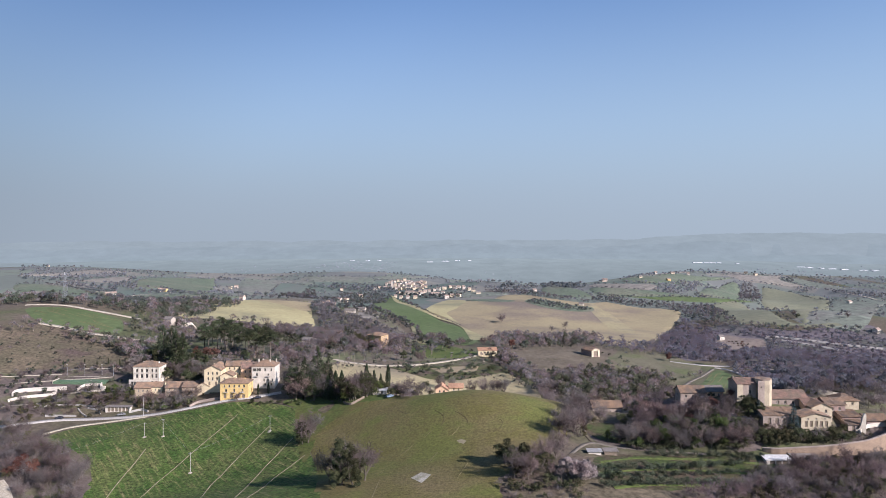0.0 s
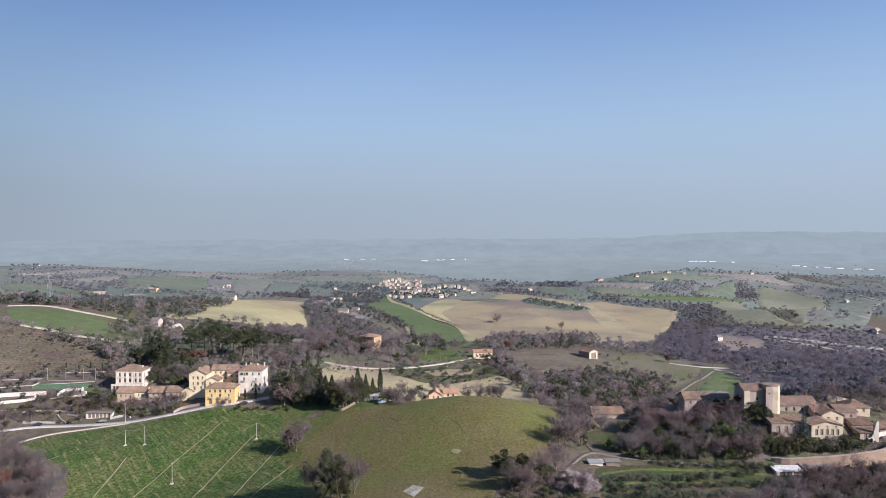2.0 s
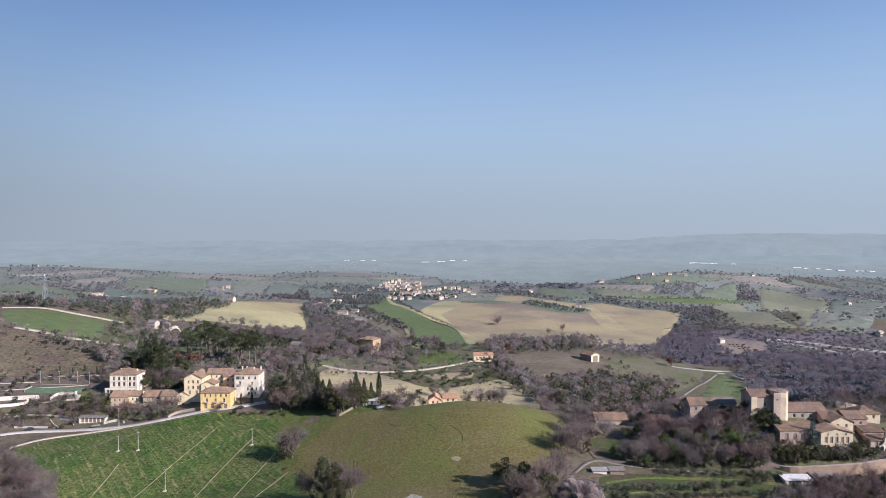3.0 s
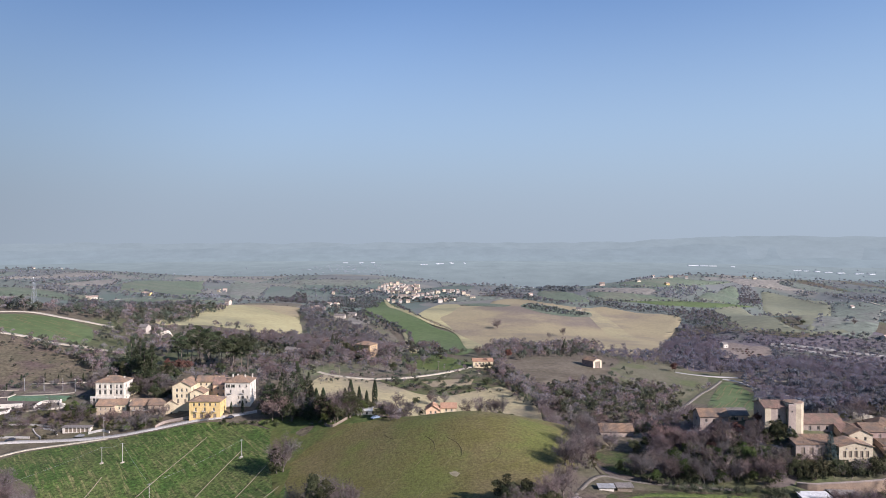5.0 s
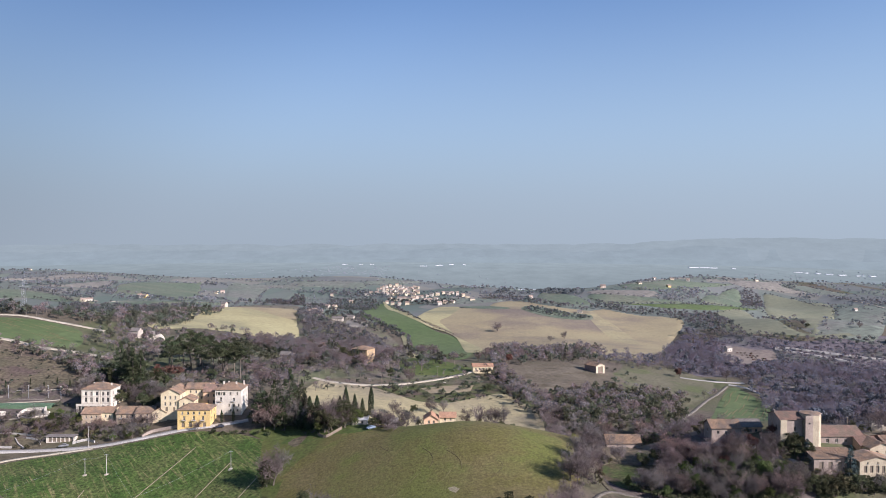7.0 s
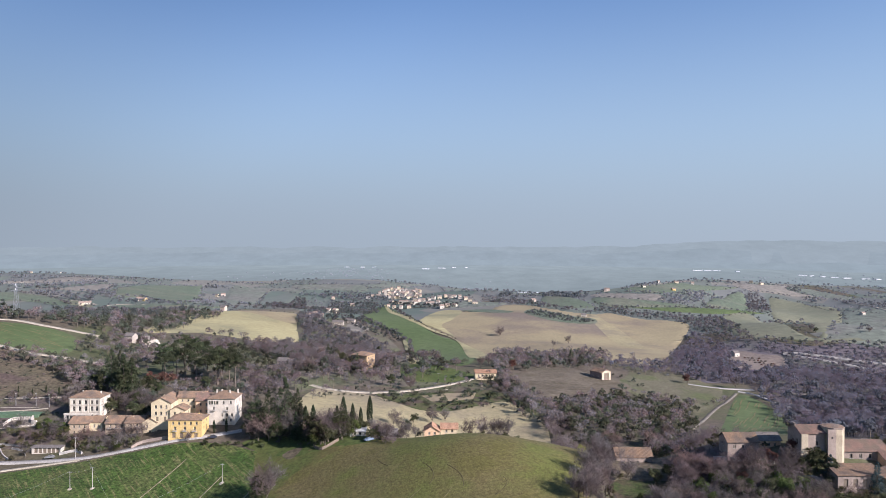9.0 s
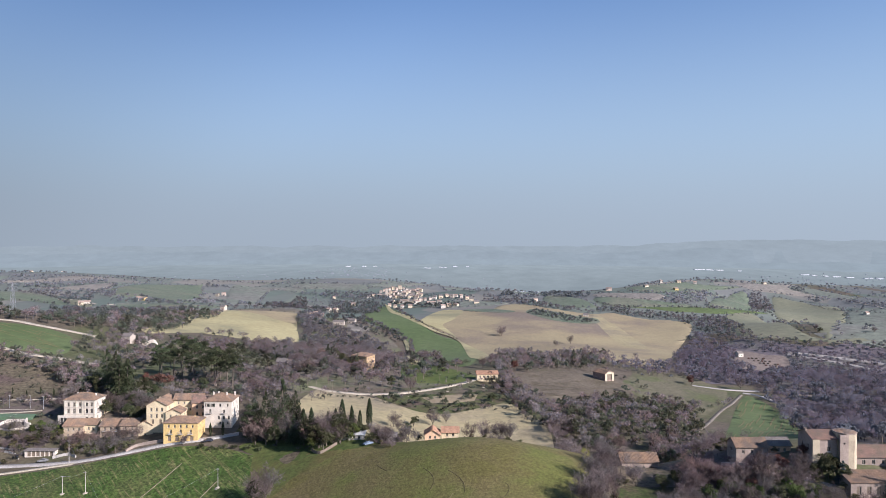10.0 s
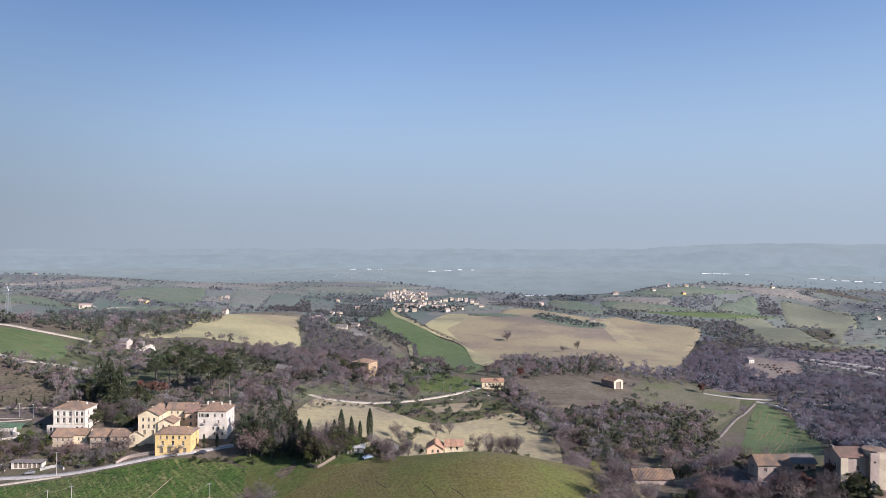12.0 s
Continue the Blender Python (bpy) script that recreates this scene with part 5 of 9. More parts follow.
house("house", "rose plastered wing with dull red roof", -114.6, 403.0, 13.0, 7.8, 9, 8.6, 2.8, "gable_x", M["pink_wall"], M["red_tiles"],
      front=rows_of(7.8, [(5.6, 0.9, 1.5, 2, "f"), (2.2, 0.9, 1.6, 2, "f")]), chimneys=((-2, 0.4, 3.6),))
villa = house("villa", "white villa with hipped tile roof and pilasters", -178.3, 413.4, 9.0, 15.4, 11, 11.6, 2.5, "hip", M["white_wall"], M["tiles"],
              front=rows_of(15.4, [(8.0, 1.2, 2.1, 3, "f"), (4.6, 1.3, 2.4, 3, "f"), (0.2, 1.7, 2.7, 3, "d")], ends=(0.8, 9.6)) + rows_of(15.4, [(8.0, 1.2, 2.1, 2, "f"), (4.6, 1.3, 2.4, 2, "f"), (0.6, 1.2, 2.2, 2, "f")], ends=(10.2, 15.0)),
              right=rows_of(11, [(8.0, 1.0, 1.9, 2, "f"), (4.6, 1.0, 1.9, 2, "b"), (1.2, 1.1, 2.0, 2, "f")]), chimneys=((-3.5, 0, 3.0), (1.0, 0.5, 3.2), (5.6, 0, 2.7)))
bm = boxes((-8.9, -7.7, -8.7, -8.4, 0, 3.6), (-8.9, 4.2, -8.9, -5.5, 3.2, 3.6), (-8.9, 4.2, -8.9, -8.75, 3.6, 4.4))
for k in range(7):
    box(bm, -8.4 + k * 2.0, -8.1 + k * 2.0, -8.7, -8.4, -3, 3.2)
part("cornice", boxes((-8.0, 8.0, -5.95, -5.5, 11.0, 11.35), (7.7, 8.15, -5.5, 5.8, 11.0, 11.35)), M["pale_wall"], villa, "moulded cornice under the eaves")
for z in (3.9, 7.4):
    part("string_course", boxes((-7.75, 7.75, -5.72, -5.5, z, z + 0.22), (7.7, 7.92, -5.5, 5.5, z, z + 0.22)), M["pale_wall"], villa, "projecting string course")
for x in (-7.6, -4.8, -1.8, 1.3, 2.4, 7.2):
    part("pilaster", boxes((x, x + 0.42, -5.68, -5.5, 0.1, 11.0)), M["pale_wall"], villa, "flat white pilaster")
part("porch", bm, M["white_wall"], villa, "white columned porch with a balustrade")
house("house", "muted tan terraced house with brown roof", -176.2, 403.0, 3.0, 9.8, 9, 7.0, 2.4, "gable_x", M["tan_wall"], M["tiles"],
      front=rows_of(9.8, [(4.4, 0.9, 1.4, 3, "f"), (1.2, 0.9, 1.6, 3, "f")]), right=rows_of(9, [(4.4, 0.8, 1.3, 1, "f")]), chimneys=((-4.2, 1, 2.6), (1, 0, 3.1)), group="terraced houses")
house("house", "cream terraced house with a small raised loft", -168.3, 404.0, 3.0, 6.0, 9, 7.4, 2.0, "gable_x", M["cream_wall"], M["tiles"],
      front=rows_of(6.0, [(4.6, 0.9, 1.4, 2, "f"), (1.2, 0.9, 1.6, 2, "f")]), right=rows_of(9, [(4.4, 0.8, 1.3, 2, "f")]), chimneys=((1, 0, 2.8),), group="terraced houses")
house("house", "muted tan terraced house with balconies", -156.6, 400.0, 4.2, 10.4, 9, 6.7, 2.6, "gable_x", M["tan_wall"], M["tiles"],
      front=rows_of(10.4, [(4.0, 0.9, 1.9, 3, "b"), (1.0, 0.9, 1.6, 3, "f")]), left=rows_of(9, [(4, 0.9, 1.4, 1, "f")]), chimneys=((3, 0.5, 3.2),), group="terraced houses")
house("house", "cream terraced house with brown roof", -146.8, 398.0, 5.0, 8.6, 10, 6.8, 2.3, "gable_x", M["tan_wall"], M["tiles"],
      front=rows_of(8.6, [(4.2, 0.9, 1.9, 2, "b"), (1.2, 1.2, 2.2, 2, "d")]), chimneys=((-2, -1, 2.8), (2.4, 0.5, 3.0)), group="terraced houses")
house("house", "cream end house beside the yellow one", -138.6, 396.6, 5.2, 7.0, 9, 7.2, 2.0, "gable_y", M["cream_wall"], M["tiles"],
      front=rows_of(7.0, [(4.4, 0.9, 1.4, 2, "f"), (1.4, 1.0, 1.6, 1, "f")]), right=rows_of(9, [(4.2, 0.9, 1.3, 2, "f")]), chimneys=((0.8, -1, 2.6),), group="terraced houses")
house("outbuilding", "low grey outbuilding with glazed doors by the road", -97.7, 396.0, 7.6, 8.6, 5, 3.4, 0.9, "shed", M["grey_wall"], M["dark_roof"],
      front=rows_of(8.6, [(1.0, 1.0, 1.6, 5, "f")]), category="outbuilding")
GX, GY = (-183.8, 383.2)
house("garage", "low white row of garages with a pale flat roof", GX, GY + 1.6, zat(GX, GY) + 0.1, 14.0, 2.8, 2.9, 0.25, "shed", M["white_wall"], M["dark_roof"],
      front=rows_of(14.4, [(0.1, 1.6, 2.4, 6, "d")]), category="garage", tiles=False)

# ---- the fortified church and its hamlet ----
church = house("church", "old stone church with a brown tiled roof", 131.5, 298.6, 24.6, 8.2, 9.2, 10.8, 1.8, "gable_x", M["stone_wall"], M["red_tiles"],
               front=[(5.0, 6.2, 1.1, 1.7, "f")], left=rows_of(9.2, [(6.4, 1.0, 1.6, 2, "f")]), category="church")
part("pilaster", boxes((-4.2, -1.9, -5.0, -4.5, -4, 10.5)), M["faded_wall"], church, "pale plastered corner buttress")
part("parapet", boxes((-4.5, -4.1, -0.8, 0.8, 12.2, 13.1)), M["stone_wall"], church, "small raised stone gable peak")


def ring_points(radius, z, sides=8, turned=22.5):
    return [(radius * math.cos(radians(turned + 360 * k / sides)), radius * math.sin(radians(turned + 360 * k / sides)), z) for k in range(sides)]


def prism(levels, cap=True):
    """A many-sided block through rings of points, one above the other."""
    bm = bmesh.new()
    rings = [[bm.verts.new(p) for p in level] for level in levels]
    n = len(rings[0])
    for a_, b_ in zip(rings, rings[1:]):
        for k in range(n):
            bm.faces.new((a_[k], a_[(k + 1) % n], b_[(k + 1) % n], b_[k]))
    if cap:
        bm.faces.new(rings[-1])
    return bm


bell = new("tower")
bell.matrix_world = pose(139.2, 295.8, 24.6)
tagged(bell, "eight-sided cream stone church tower with a low cap", "tower")
shaft = part("wall", prism([ring_points(3.65, -4), ring_points(3.65, 12.6)]), M["faded_wall"], bell)
part("cornice", prism([ring_points(3.65, 12.3), ring_points(3.78, 12.5), ring_points(3.78, 12.7)]), M["stone_wall"], bell, "projecting stone cornice")
part("roof", prism([ring_points(3.7, 12.7), ring_points(0.3, 13.25)]), M["tiles"], bell)
part("buttress", boxes((-3.7, -0.9, -3.9, -3.2, -4, 12.3)), M["stone_wall"], bell, "tan plastered flat buttress")
eye_ = part("round_window", tube(bmesh.new(), (-2.3, -3.92, 9.6), (-2.3, -3.85, 9.6), 0.42, 0.42, 14), M["stone_wall"], bell, "small round window with stone rim")
part("pane", tube(bmesh.new(), (-2.3, -3.88, 9.6), (-2.3, -3.95, 9.6), 0.3, 0.3, 14), M["glass"], eye_)
house("house", "stone farmhouse with a broad terracotta roof", 151.3, 301.0, 23.4, 15.5, 9, 5.2, 2.6, "gable_x", M["stone_wall"], M["red_tiles"],
      front=rows_of(15.5, [(2.4, 1.0, 1.5, 4, "f")]), chimneys=((2, 1, 3.2),))
house("house", "stone house end with tiled roof", 159.0, 296.0, 21.6, 7.0, 9, 5.0, 2.0, "gable_x", M["pink_wall"], M["red_tiles"], front=rows_of(7, [(2.4, 0.9, 1.4, 2, "f")]))
house("house", "cream gabled house with two upper windows", 160.6, 293.0, 20.6, 8.8, 11, 6.2, 1.9, "gable_y", M["faded_wall"], M["tiles"],
      front=rows_of(8.8, [(3.8, 0.9, 1.3, 2, "f"), (0.6, 1.0, 1.8, 2, "f")]))
house("house", "brown stone house with a brown roof on the slope", 169.2, 297.0, 20.0, 8.0, 10, 6.8, 1.9, "gable_x", M["brick_wall"], M["tiles"],
      front=rows_of(8, [(4.2, 0.9, 1.3, 2, "f"), (1.0, 0.9, 1.5, 2, "f")]), right=rows_of(10, [(4.2, 0.9, 1.3, 2, "f")]), chimneys=((-2, 0, 2.6),))
house("house", "cream house with hipped roof at the hamlet edge", 179.0, 304.0, 20.2, 9.0, 9, 6.6, 2.2, "hip", M["faded_wall"], M["tiles"],
      front=rows_of(9, [(4.4, 0.9, 1.3, 2, "f")]), right=rows_of(9, [(4.4, 0.9, 1.3, 2, "f")]))
house("house", "low brick house behind a curved gate wall", 184.0, 291.0, 17.2, 9.0, 8, 4.2, 1.8, "gable_x", M["brick_wall"], M["tiles"], front=rows_of(9, [(1.6, 0.9, 1.3, 3, "f")]))
house("outbuilding", "low stone lean-to with brown roof behind the gate wall", 172.8, 290.0, 18.6, 8.0, 6, 4.4, 1.3, "shed", M["brick_wall"], M["tiles"], front=rows_of(8, [(1.4, 0.9, 1.2, 2, "f")]), category="outbuilding")
house("outbuilding", "small brown store with a tiled roof", 172.0, 284.6, 18.0, 7.0, 5, 3.0, 1.0, "shed", M["stone_wall"], M["tiles"], front=rows_of(7, [(0.2, 1.2, 2.0, 2, "d")]), category="outbuilding")
house("house", "low house with a brown roof at the hamlet end", 191.5, 286.0, 16.8, 8.0, 7, 3.6, 1.5, "gable_x", M["faded_wall"], M["dark_roof"], front=rows_of(8, [(1.2, 0.9, 1.2, 2, "f")]))
house("outbuilding", "long low stone barn with arched openings", 140.2, 284.6, 20.9, 14.8, 6.5, 4.3, 1.6, "shed", M["stone_wall"], M["tiles"],
      front=rows_of(14.8, [(0.2, 1.5, 2.6, 4, "d")]), category="barn")
house("outbuilding", "cream stone barn with dark door openings", 153.8, 283.4, 20.4, 12.4, 8, 4.4, 1.5, "gable_y", M["faded_wall"], M["tiles"],
      front=rows_of(12.4, [(0.2, 1.2, 2.4, 5, "d"), (3.2, 0.6, 0.7, 3, "f")]), category="barn")
gate = new("gate_wall")
gate.matrix_world = pose(174.6, 281.6, 18.6)
tagged(gate, "tall white curved gate wall", "wall")
bm = bmesh.new()
swoop = [(0.9, -3), (-3.0, -3), (-3.2, 0.2), (-2.6, 0.4), (-1.9, 0.9), (-1.3, 2.0), (-0.9, 3.6), (-0.5, 5.4), (-0.1, 6.6), (0.3, 7.0), (0.8, 6.9), (0.9, 6.4)]
front_ = [bm.verts.new((u, -0.4, v)) for u, v in swoop]
rear_ = [bm.verts.new((u, 0.4, v)) for u, v in swoop]
bm.faces.new(front_[::-1])
bm.faces.new(rear_)
for i in range(len(swoop)):
    k = (i + 1) % len(swoop)
    bm.faces.new((front_[i], front_[k], rear_[k], rear_[i]))
part("wall", bm, M["pale_wall"], gate)
terrace = new("retaining_wall")
tagged(terrace, "curved brown brick retaining wall below the hamlet", "wall")
line = curve_through([(126.5, 268), (132, 265.5), (148, 264.5), (163, 266), (178, 270), (195, 278)], 2.0)
tops = [15.2, 16.4, 17.4, 18.6, 21.4, 25.0]
verts, faces = [], []
for i, p in enumerate(line):
    f = i / (len(line) - 1) * (len(tops) - 1)
    h = tops[int(f)] + (tops[min(int(f) + 1, len(tops) - 1)] - tops[int(f)]) * (f - int(f))
    verts += [(p.x, p.y, 8.0), (p.x, p.y + 0.25, h), (p.x, p.y + 0.9, h), (p.x, p.y + 0.9, 8.0)]
for i in range(len(line) - 1):
    faces += [(4 * i + k, 4 * i + 4 + k, 4 * i + 5 + k, 4 * i + 1 + k) for k in range(3)]
ob = new("wall", mesh_of("wall", verts, faces, M["terrace_brick"]))
ob.parent = terrace
verts = [(v[0], v[1] - 0.1, v[2] + dz) for v in verts[1::4] for dz in (0.0, 0.3)] + [(v[0], v[1] + 0.2, v[2] + 0.3) for v in verts[2::4]]
n = len(line)
faces = [(2 * i, 2 * i + 2, 2 * i + 3, 2 * i + 1) for i in range(n - 1)] + [(2 * i + 1, 2 * i + 3, 2 * n + i + 1, 2 * n + i) for i in range(n - 1)]
ob = new("coping", mesh_of("coping", verts, faces, M["stone_wall"]))
ob.parent = terrace
house("shed", "open farm shed with a white sheet roof", 129.0, 262.0, 11.5, 9.5, 4, 2.0, 0.5, "shed", M["white_wall"], M["sheet_roof"], category="shed", tiles=False, front=rows_of(9.5, [(0.1, 2.0, 2.0, 3, "d")]))
house("shed", "low dark shed with a pale roof beside the track", 139.5, 263.5, 11.8, 8.5, 5, 2.2, 0.5, "shed", M["timber"], M["dark_roof"], category="shed", tiles=False)
house("shed", "white farm shed by the terraces", 59.6, 267.0, 13.2, 5.0, 2.2, 1.7, 0.3, "shed", M["white_wall"], M["old_sheet"], category="shed", tiles=False)
house("shed", "dark low shed by the terraces", 66.0, 267.6, 13.2, 5.0, 2.6, 1.7, 0.3, "shed", M["timber"], M["dark_roof"], category="shed", tiles=False)
house("house", "low farmhouse with brown roof among bare trees", 79.0, 330.0, 12.4, 14.0, 8, 4.6, 2.4, "gable_x", M["stone_wall"], M["tiles"],
      front=rows_of(14, [(1.4, 0.9, 1.3, 4, "f")]), right=rows_of(8, [(1.4, 0.9, 1.3, 1, "f")]))
house("house", "stone farmhouse with a brown gabled roof below the church", 112.8, 310.0, 24.6, 11.2, 7.5, 4.2, 2.3, "gable_x", M["stone_wall"], M["tiles"],
      front=rows_of(11.2, [(1.6, 0.9, 1.3, 3, "f")]), left=rows_of(7.5, [(1.6, 0.9, 1.3, 1, "f")]))
house("house", "low dark-roofed house beside the church farm", 122.6, 310.5, 25.4, 8.4, 7.0, 3.8, 1.9, "gable_x", M["pink_wall"], M["dark_roof"],
      front=rows_of(8.4, [(1.4, 0.9, 1.2, 3, "f")]))

# ---- farms of the middle distance ----
house("hut", "white hut with a pale flat roof", -33.4, 361.0, 14.9, 6.6, 5, 2.7, 0.4, "shed", M["white_wall"], M["sheet_roof"], category="hut", tiles=False, front=rows_of(6.6, [(0.8, 0.9, 1.3, 2, "f")]))
house("hut", "small white hut beside the trees", -39.8, 362.0, 14.6, 3.4, 3.6, 2.8, 0.4, "shed", M["white_wall"], M["sheet_roof"], category="hut", tiles=False)
house("shed", "low grey shed with flat roof", -20.0, 362.0, 14.4, 7, 5, 2.2, 0.4, "shed", M["grey_wall"], M["dark_roof"], category="shed", tiles=False)
house("house", "rose farmhouse with orange roof behind the crest", -0.6, 354.0, 16.4, 6.4, 7, 3.6, 2.0, "gable_y", M["pink_wall"], M["orange_tiles"], front=rows_of(6.4, [(1.8, 0.9, 1.2, 2, "f")]))
house("house", "cream farm wing with orange roof", 6.8, 356.0, 16.8, 7.0, 6, 3.6, 1.6, "gable_x", M["cream_wall"], M["orange_tiles"], front=rows_of(7, [(1.8, 0.9, 1.2, 2, "f")]))
house("house", "square orange farmhouse with hipped roof", -54.5, 570.0, 8.8, 13.6, 11, 7.4, 2.0, "hip", M["ochre_wall"], M["tiles"],
      front=rows_of(13.6, [(4.6, 1.0, 1.4, 4, "f"), (1.4, 1.0, 1.4, 4, "f")]), right=rows_of(11, [(4.6, 1.0, 1.4, 3, "f"), (1.4, 1.0, 1.4, 2, "f")]), turn=-28)
house("house", "long low cream house with orange roof", 35.5, 549.0, 3.2, 15.0, 7, 3.8, 1.8, "gable_x", M["cream_wall"], M["orange_tiles"], front=rows_of(15, [(1.2, 1.0, 1.4, 5, "f")]), turn=4)
barn = house("barn", "brick barn with a great white arched end", 127.0, 586.0, -4.6, 12.0, 9.6, 5.6, 2.2, "gable_x", M["brick_wall"], M["tiles"], front=rows_of(12, [(2.0, 0.9, 1.0, 2, "f")]),
      right=[(2.2, 0.1, 5.2, 4.6, "d")], turn=-56, category="barn")
part("end_wall", boxes((6.02, 6.3, -4.8, -2.7, -3, 5.6), (6.02, 6.3, 2.7, 4.8, -3, 5.6), (6.02, 6.3, -2.7, 2.7, 4.8, 6.4)), M["far_cream"], barn, "cream plastered arched end wall")


# ---- trees ----
def tri_tube(path, radii, sides=4):
    """A tapered, bent stem as triangles."""
    verts, tris = [], []
    for i, p in enumerate(path):
        a, b = Vector(path[max(i - 1, 0)]), Vector(path[min(i + 1, len(path) - 1)])
        turn = (b - a).to_track_quat("Z", "Y").to_matrix()
        for k in range(sides):
            w = 2 * math.pi * k / sides
            verts.append(tuple(Vector(p) + turn @ Vector((radii[i] * math.cos(w), radii[i] * math.sin(w), 0))))
    for i in range(len(path) - 1):
        for k in range(sides):
            a, b = i * sides + k, i * sides + (k + 1) % sides
            tris += [(a, b, b + sides), (a, b + sides, a + sides)]
    return np.array(verts), np.array(tris)


def joined(pieces):
    verts, tris, n = [], [], 0
    for v, t in pieces:
        verts.append(v)
        tris.append(t + n)
        n += len(v)
    return np.concatenate(verts), np.concatenate(tris)


def unit(rng, n):
    v = rng.normal(size=(n, 3))
    return v / np.linalg.norm(v, axis=1, keepdims=True)


def slivers(rng, starts, ways, length, width):
    """Thin twigs: one narrow triangle each."""
    n = len(starts)
    side = np.cross(ways, unit(rng, n))
    side /= np.linalg.norm(side, axis=1, keepdims=True) + 1e-9
    length = length * rng.uniform(0.6, 1.4, (n, 1))
    a, b, c = starts - side * width / 2, starts + side * width / 2, starts + ways * length
    return np.stack([a, b, c], 1).reshape(-1, 3), np.arange(3 * n).reshape(-1, 3)


def leaves(rng, centres, out, size):
    """Small leaf sprays: one triangle each, facing roughly outwards."""
    n = len(centres)
    nrm = out + 0.9 * unit(rng, n)
    nrm /= np.linalg.norm(nrm, axis=1, keepdims=True)
    u = np.cross(nrm, unit(rng, n))
    u /= np.linalg.norm(u, axis=1, keepdims=True) + 1e-9
    w = np.cross(nrm, u)
    s = size * rng.uniform(0.6, 1.4, (n, 1))
    return np.stack([centres + u * s, centres - u * s * 0.5 + w * s * 0.8, centres - u * s * 0.5 - w * s * 0.8], 1).reshape(-1, 3), np.arange(3 * n).reshape(-1, 3)


def stem_and_limbs(rng, h, spread, fork, limbs, girth, forks=3):
    """Trunk, limbs and branches; gives the wood and the branch ends with their ways."""
    pieces, ends = [], []
    lean = rng.normal(0, 0.03 * h, 2)
    top = np.array([lean[0], lean[1], h * fork])
    pieces.append(tri_tube([(0, 0, -0.8), tuple(top * 0.5 + rng.normal(0, 0.02 * h, 3) * (1, 1, 0)), tuple(top)], [girth * 1.25, girth, girth * 0.75], 6))
    for k in range(limbs):
        a = 2 * math.pi * (k + rng.uniform(-0.3, 0.3)) / limbs
        lift = rng.uniform(0.25, 1.0)
        end = top + np.array([math.cos(a) * spread * (1.1 - 0.75 * lift), math.sin(a) * spread * (1.1 - 0.75 * lift), (h - top[2]) * (0.25 + 0.6 * lift)])
        start = top * rng.uniform(0.75, 1.0)
        mid = (start + end) / 2 + rng.normal(0, 0.05 * h, 3)
        pieces.append(tri_tube([tuple(start), tuple(mid), tuple(end)], [girth * 0.5, girth * 0.32, girth * 0.14], 4))
        for j in range(forks):
            root = start + (end - start) * rng.uniform(0.35, 1.0)
            go = unit(rng, 1)[0] * 0.8 + (end - start) / np.linalg.norm(end - start) + (0, 0, 0.25)
            go /= np.linalg.norm(go)
            tip = root + go * spread * rng.uniform(0.35, 0.65)
            pieces.append(tri_tube([tuple(root), tuple(tip)], [girth * 0.18, girth * 0.07], 3))
            ends.append((root, tip, go))
    return joined(pieces), ends


def bare_tree(rng, h=10.0, spread=4.4, twigs=1150, length=1.3, width=0.125, limbs=9, forks=5, fork=0.2):
    wood, ends = stem_and_limbs(rng, h, spread, fork, limbs, h * 0.022, forks)
    pick = rng.integers(0, len(ends), twigs)
    root, tip, go = (np.array([e[k] for e in ends])[pick] for k in range(3))
    starts = root + (tip - root) * rng.uniform(0.1, 1.05, (twigs, 1)) + rng.normal(0, 0.055 * h, (twigs, 3))
    ways = 0.8 * go + 1.1 * unit(rng, twigs) + (0, 0, 0.25)
    ways /= np.linalg.norm(ways, axis=1, keepdims=True)
    return wood, slivers(rng, starts, ways, length, width)


def clump_crown(rng, clumps, per, size):
    """Leaf sprays on the skins of clumps (centre, radii)."""
    out = []
    for c, r in clumps:
        d = unit(rng, per)
        d[:, 2] = np.where(d[:, 2] < -0.5, -d[:, 2], d[:, 2])
        out.append(leaves(rng, np.array(c) + d * np.array(r) * rng.uniform(0.55, 1.12, (per, 1)), d, size))
    return joined(out)


def leafy_tree(rng, h=9.0, spread=3.6, clumps=15, per=110, size=0.27, fork=0.2):
    wood, ends = stem_and_limbs(rng, h * 0.9, spread * 0.8, fork, 6, h * 0.025, 2)
    spots = []
    for k in range(clumps):
        d = unit(rng, 1)[0]
        f = rng.uniform(0.35, 0.95)
        c = np.array([d[0] * spread * f, d[1] * spread * f, h * 0.54 + d[2] * h * 0.36 * f])
        r = spread * rng.uniform(0.26, 0.46)
        spots.append((c, (r, r, r * 0.8)))
    return wood, clump_crown(rng, spots, per, size)


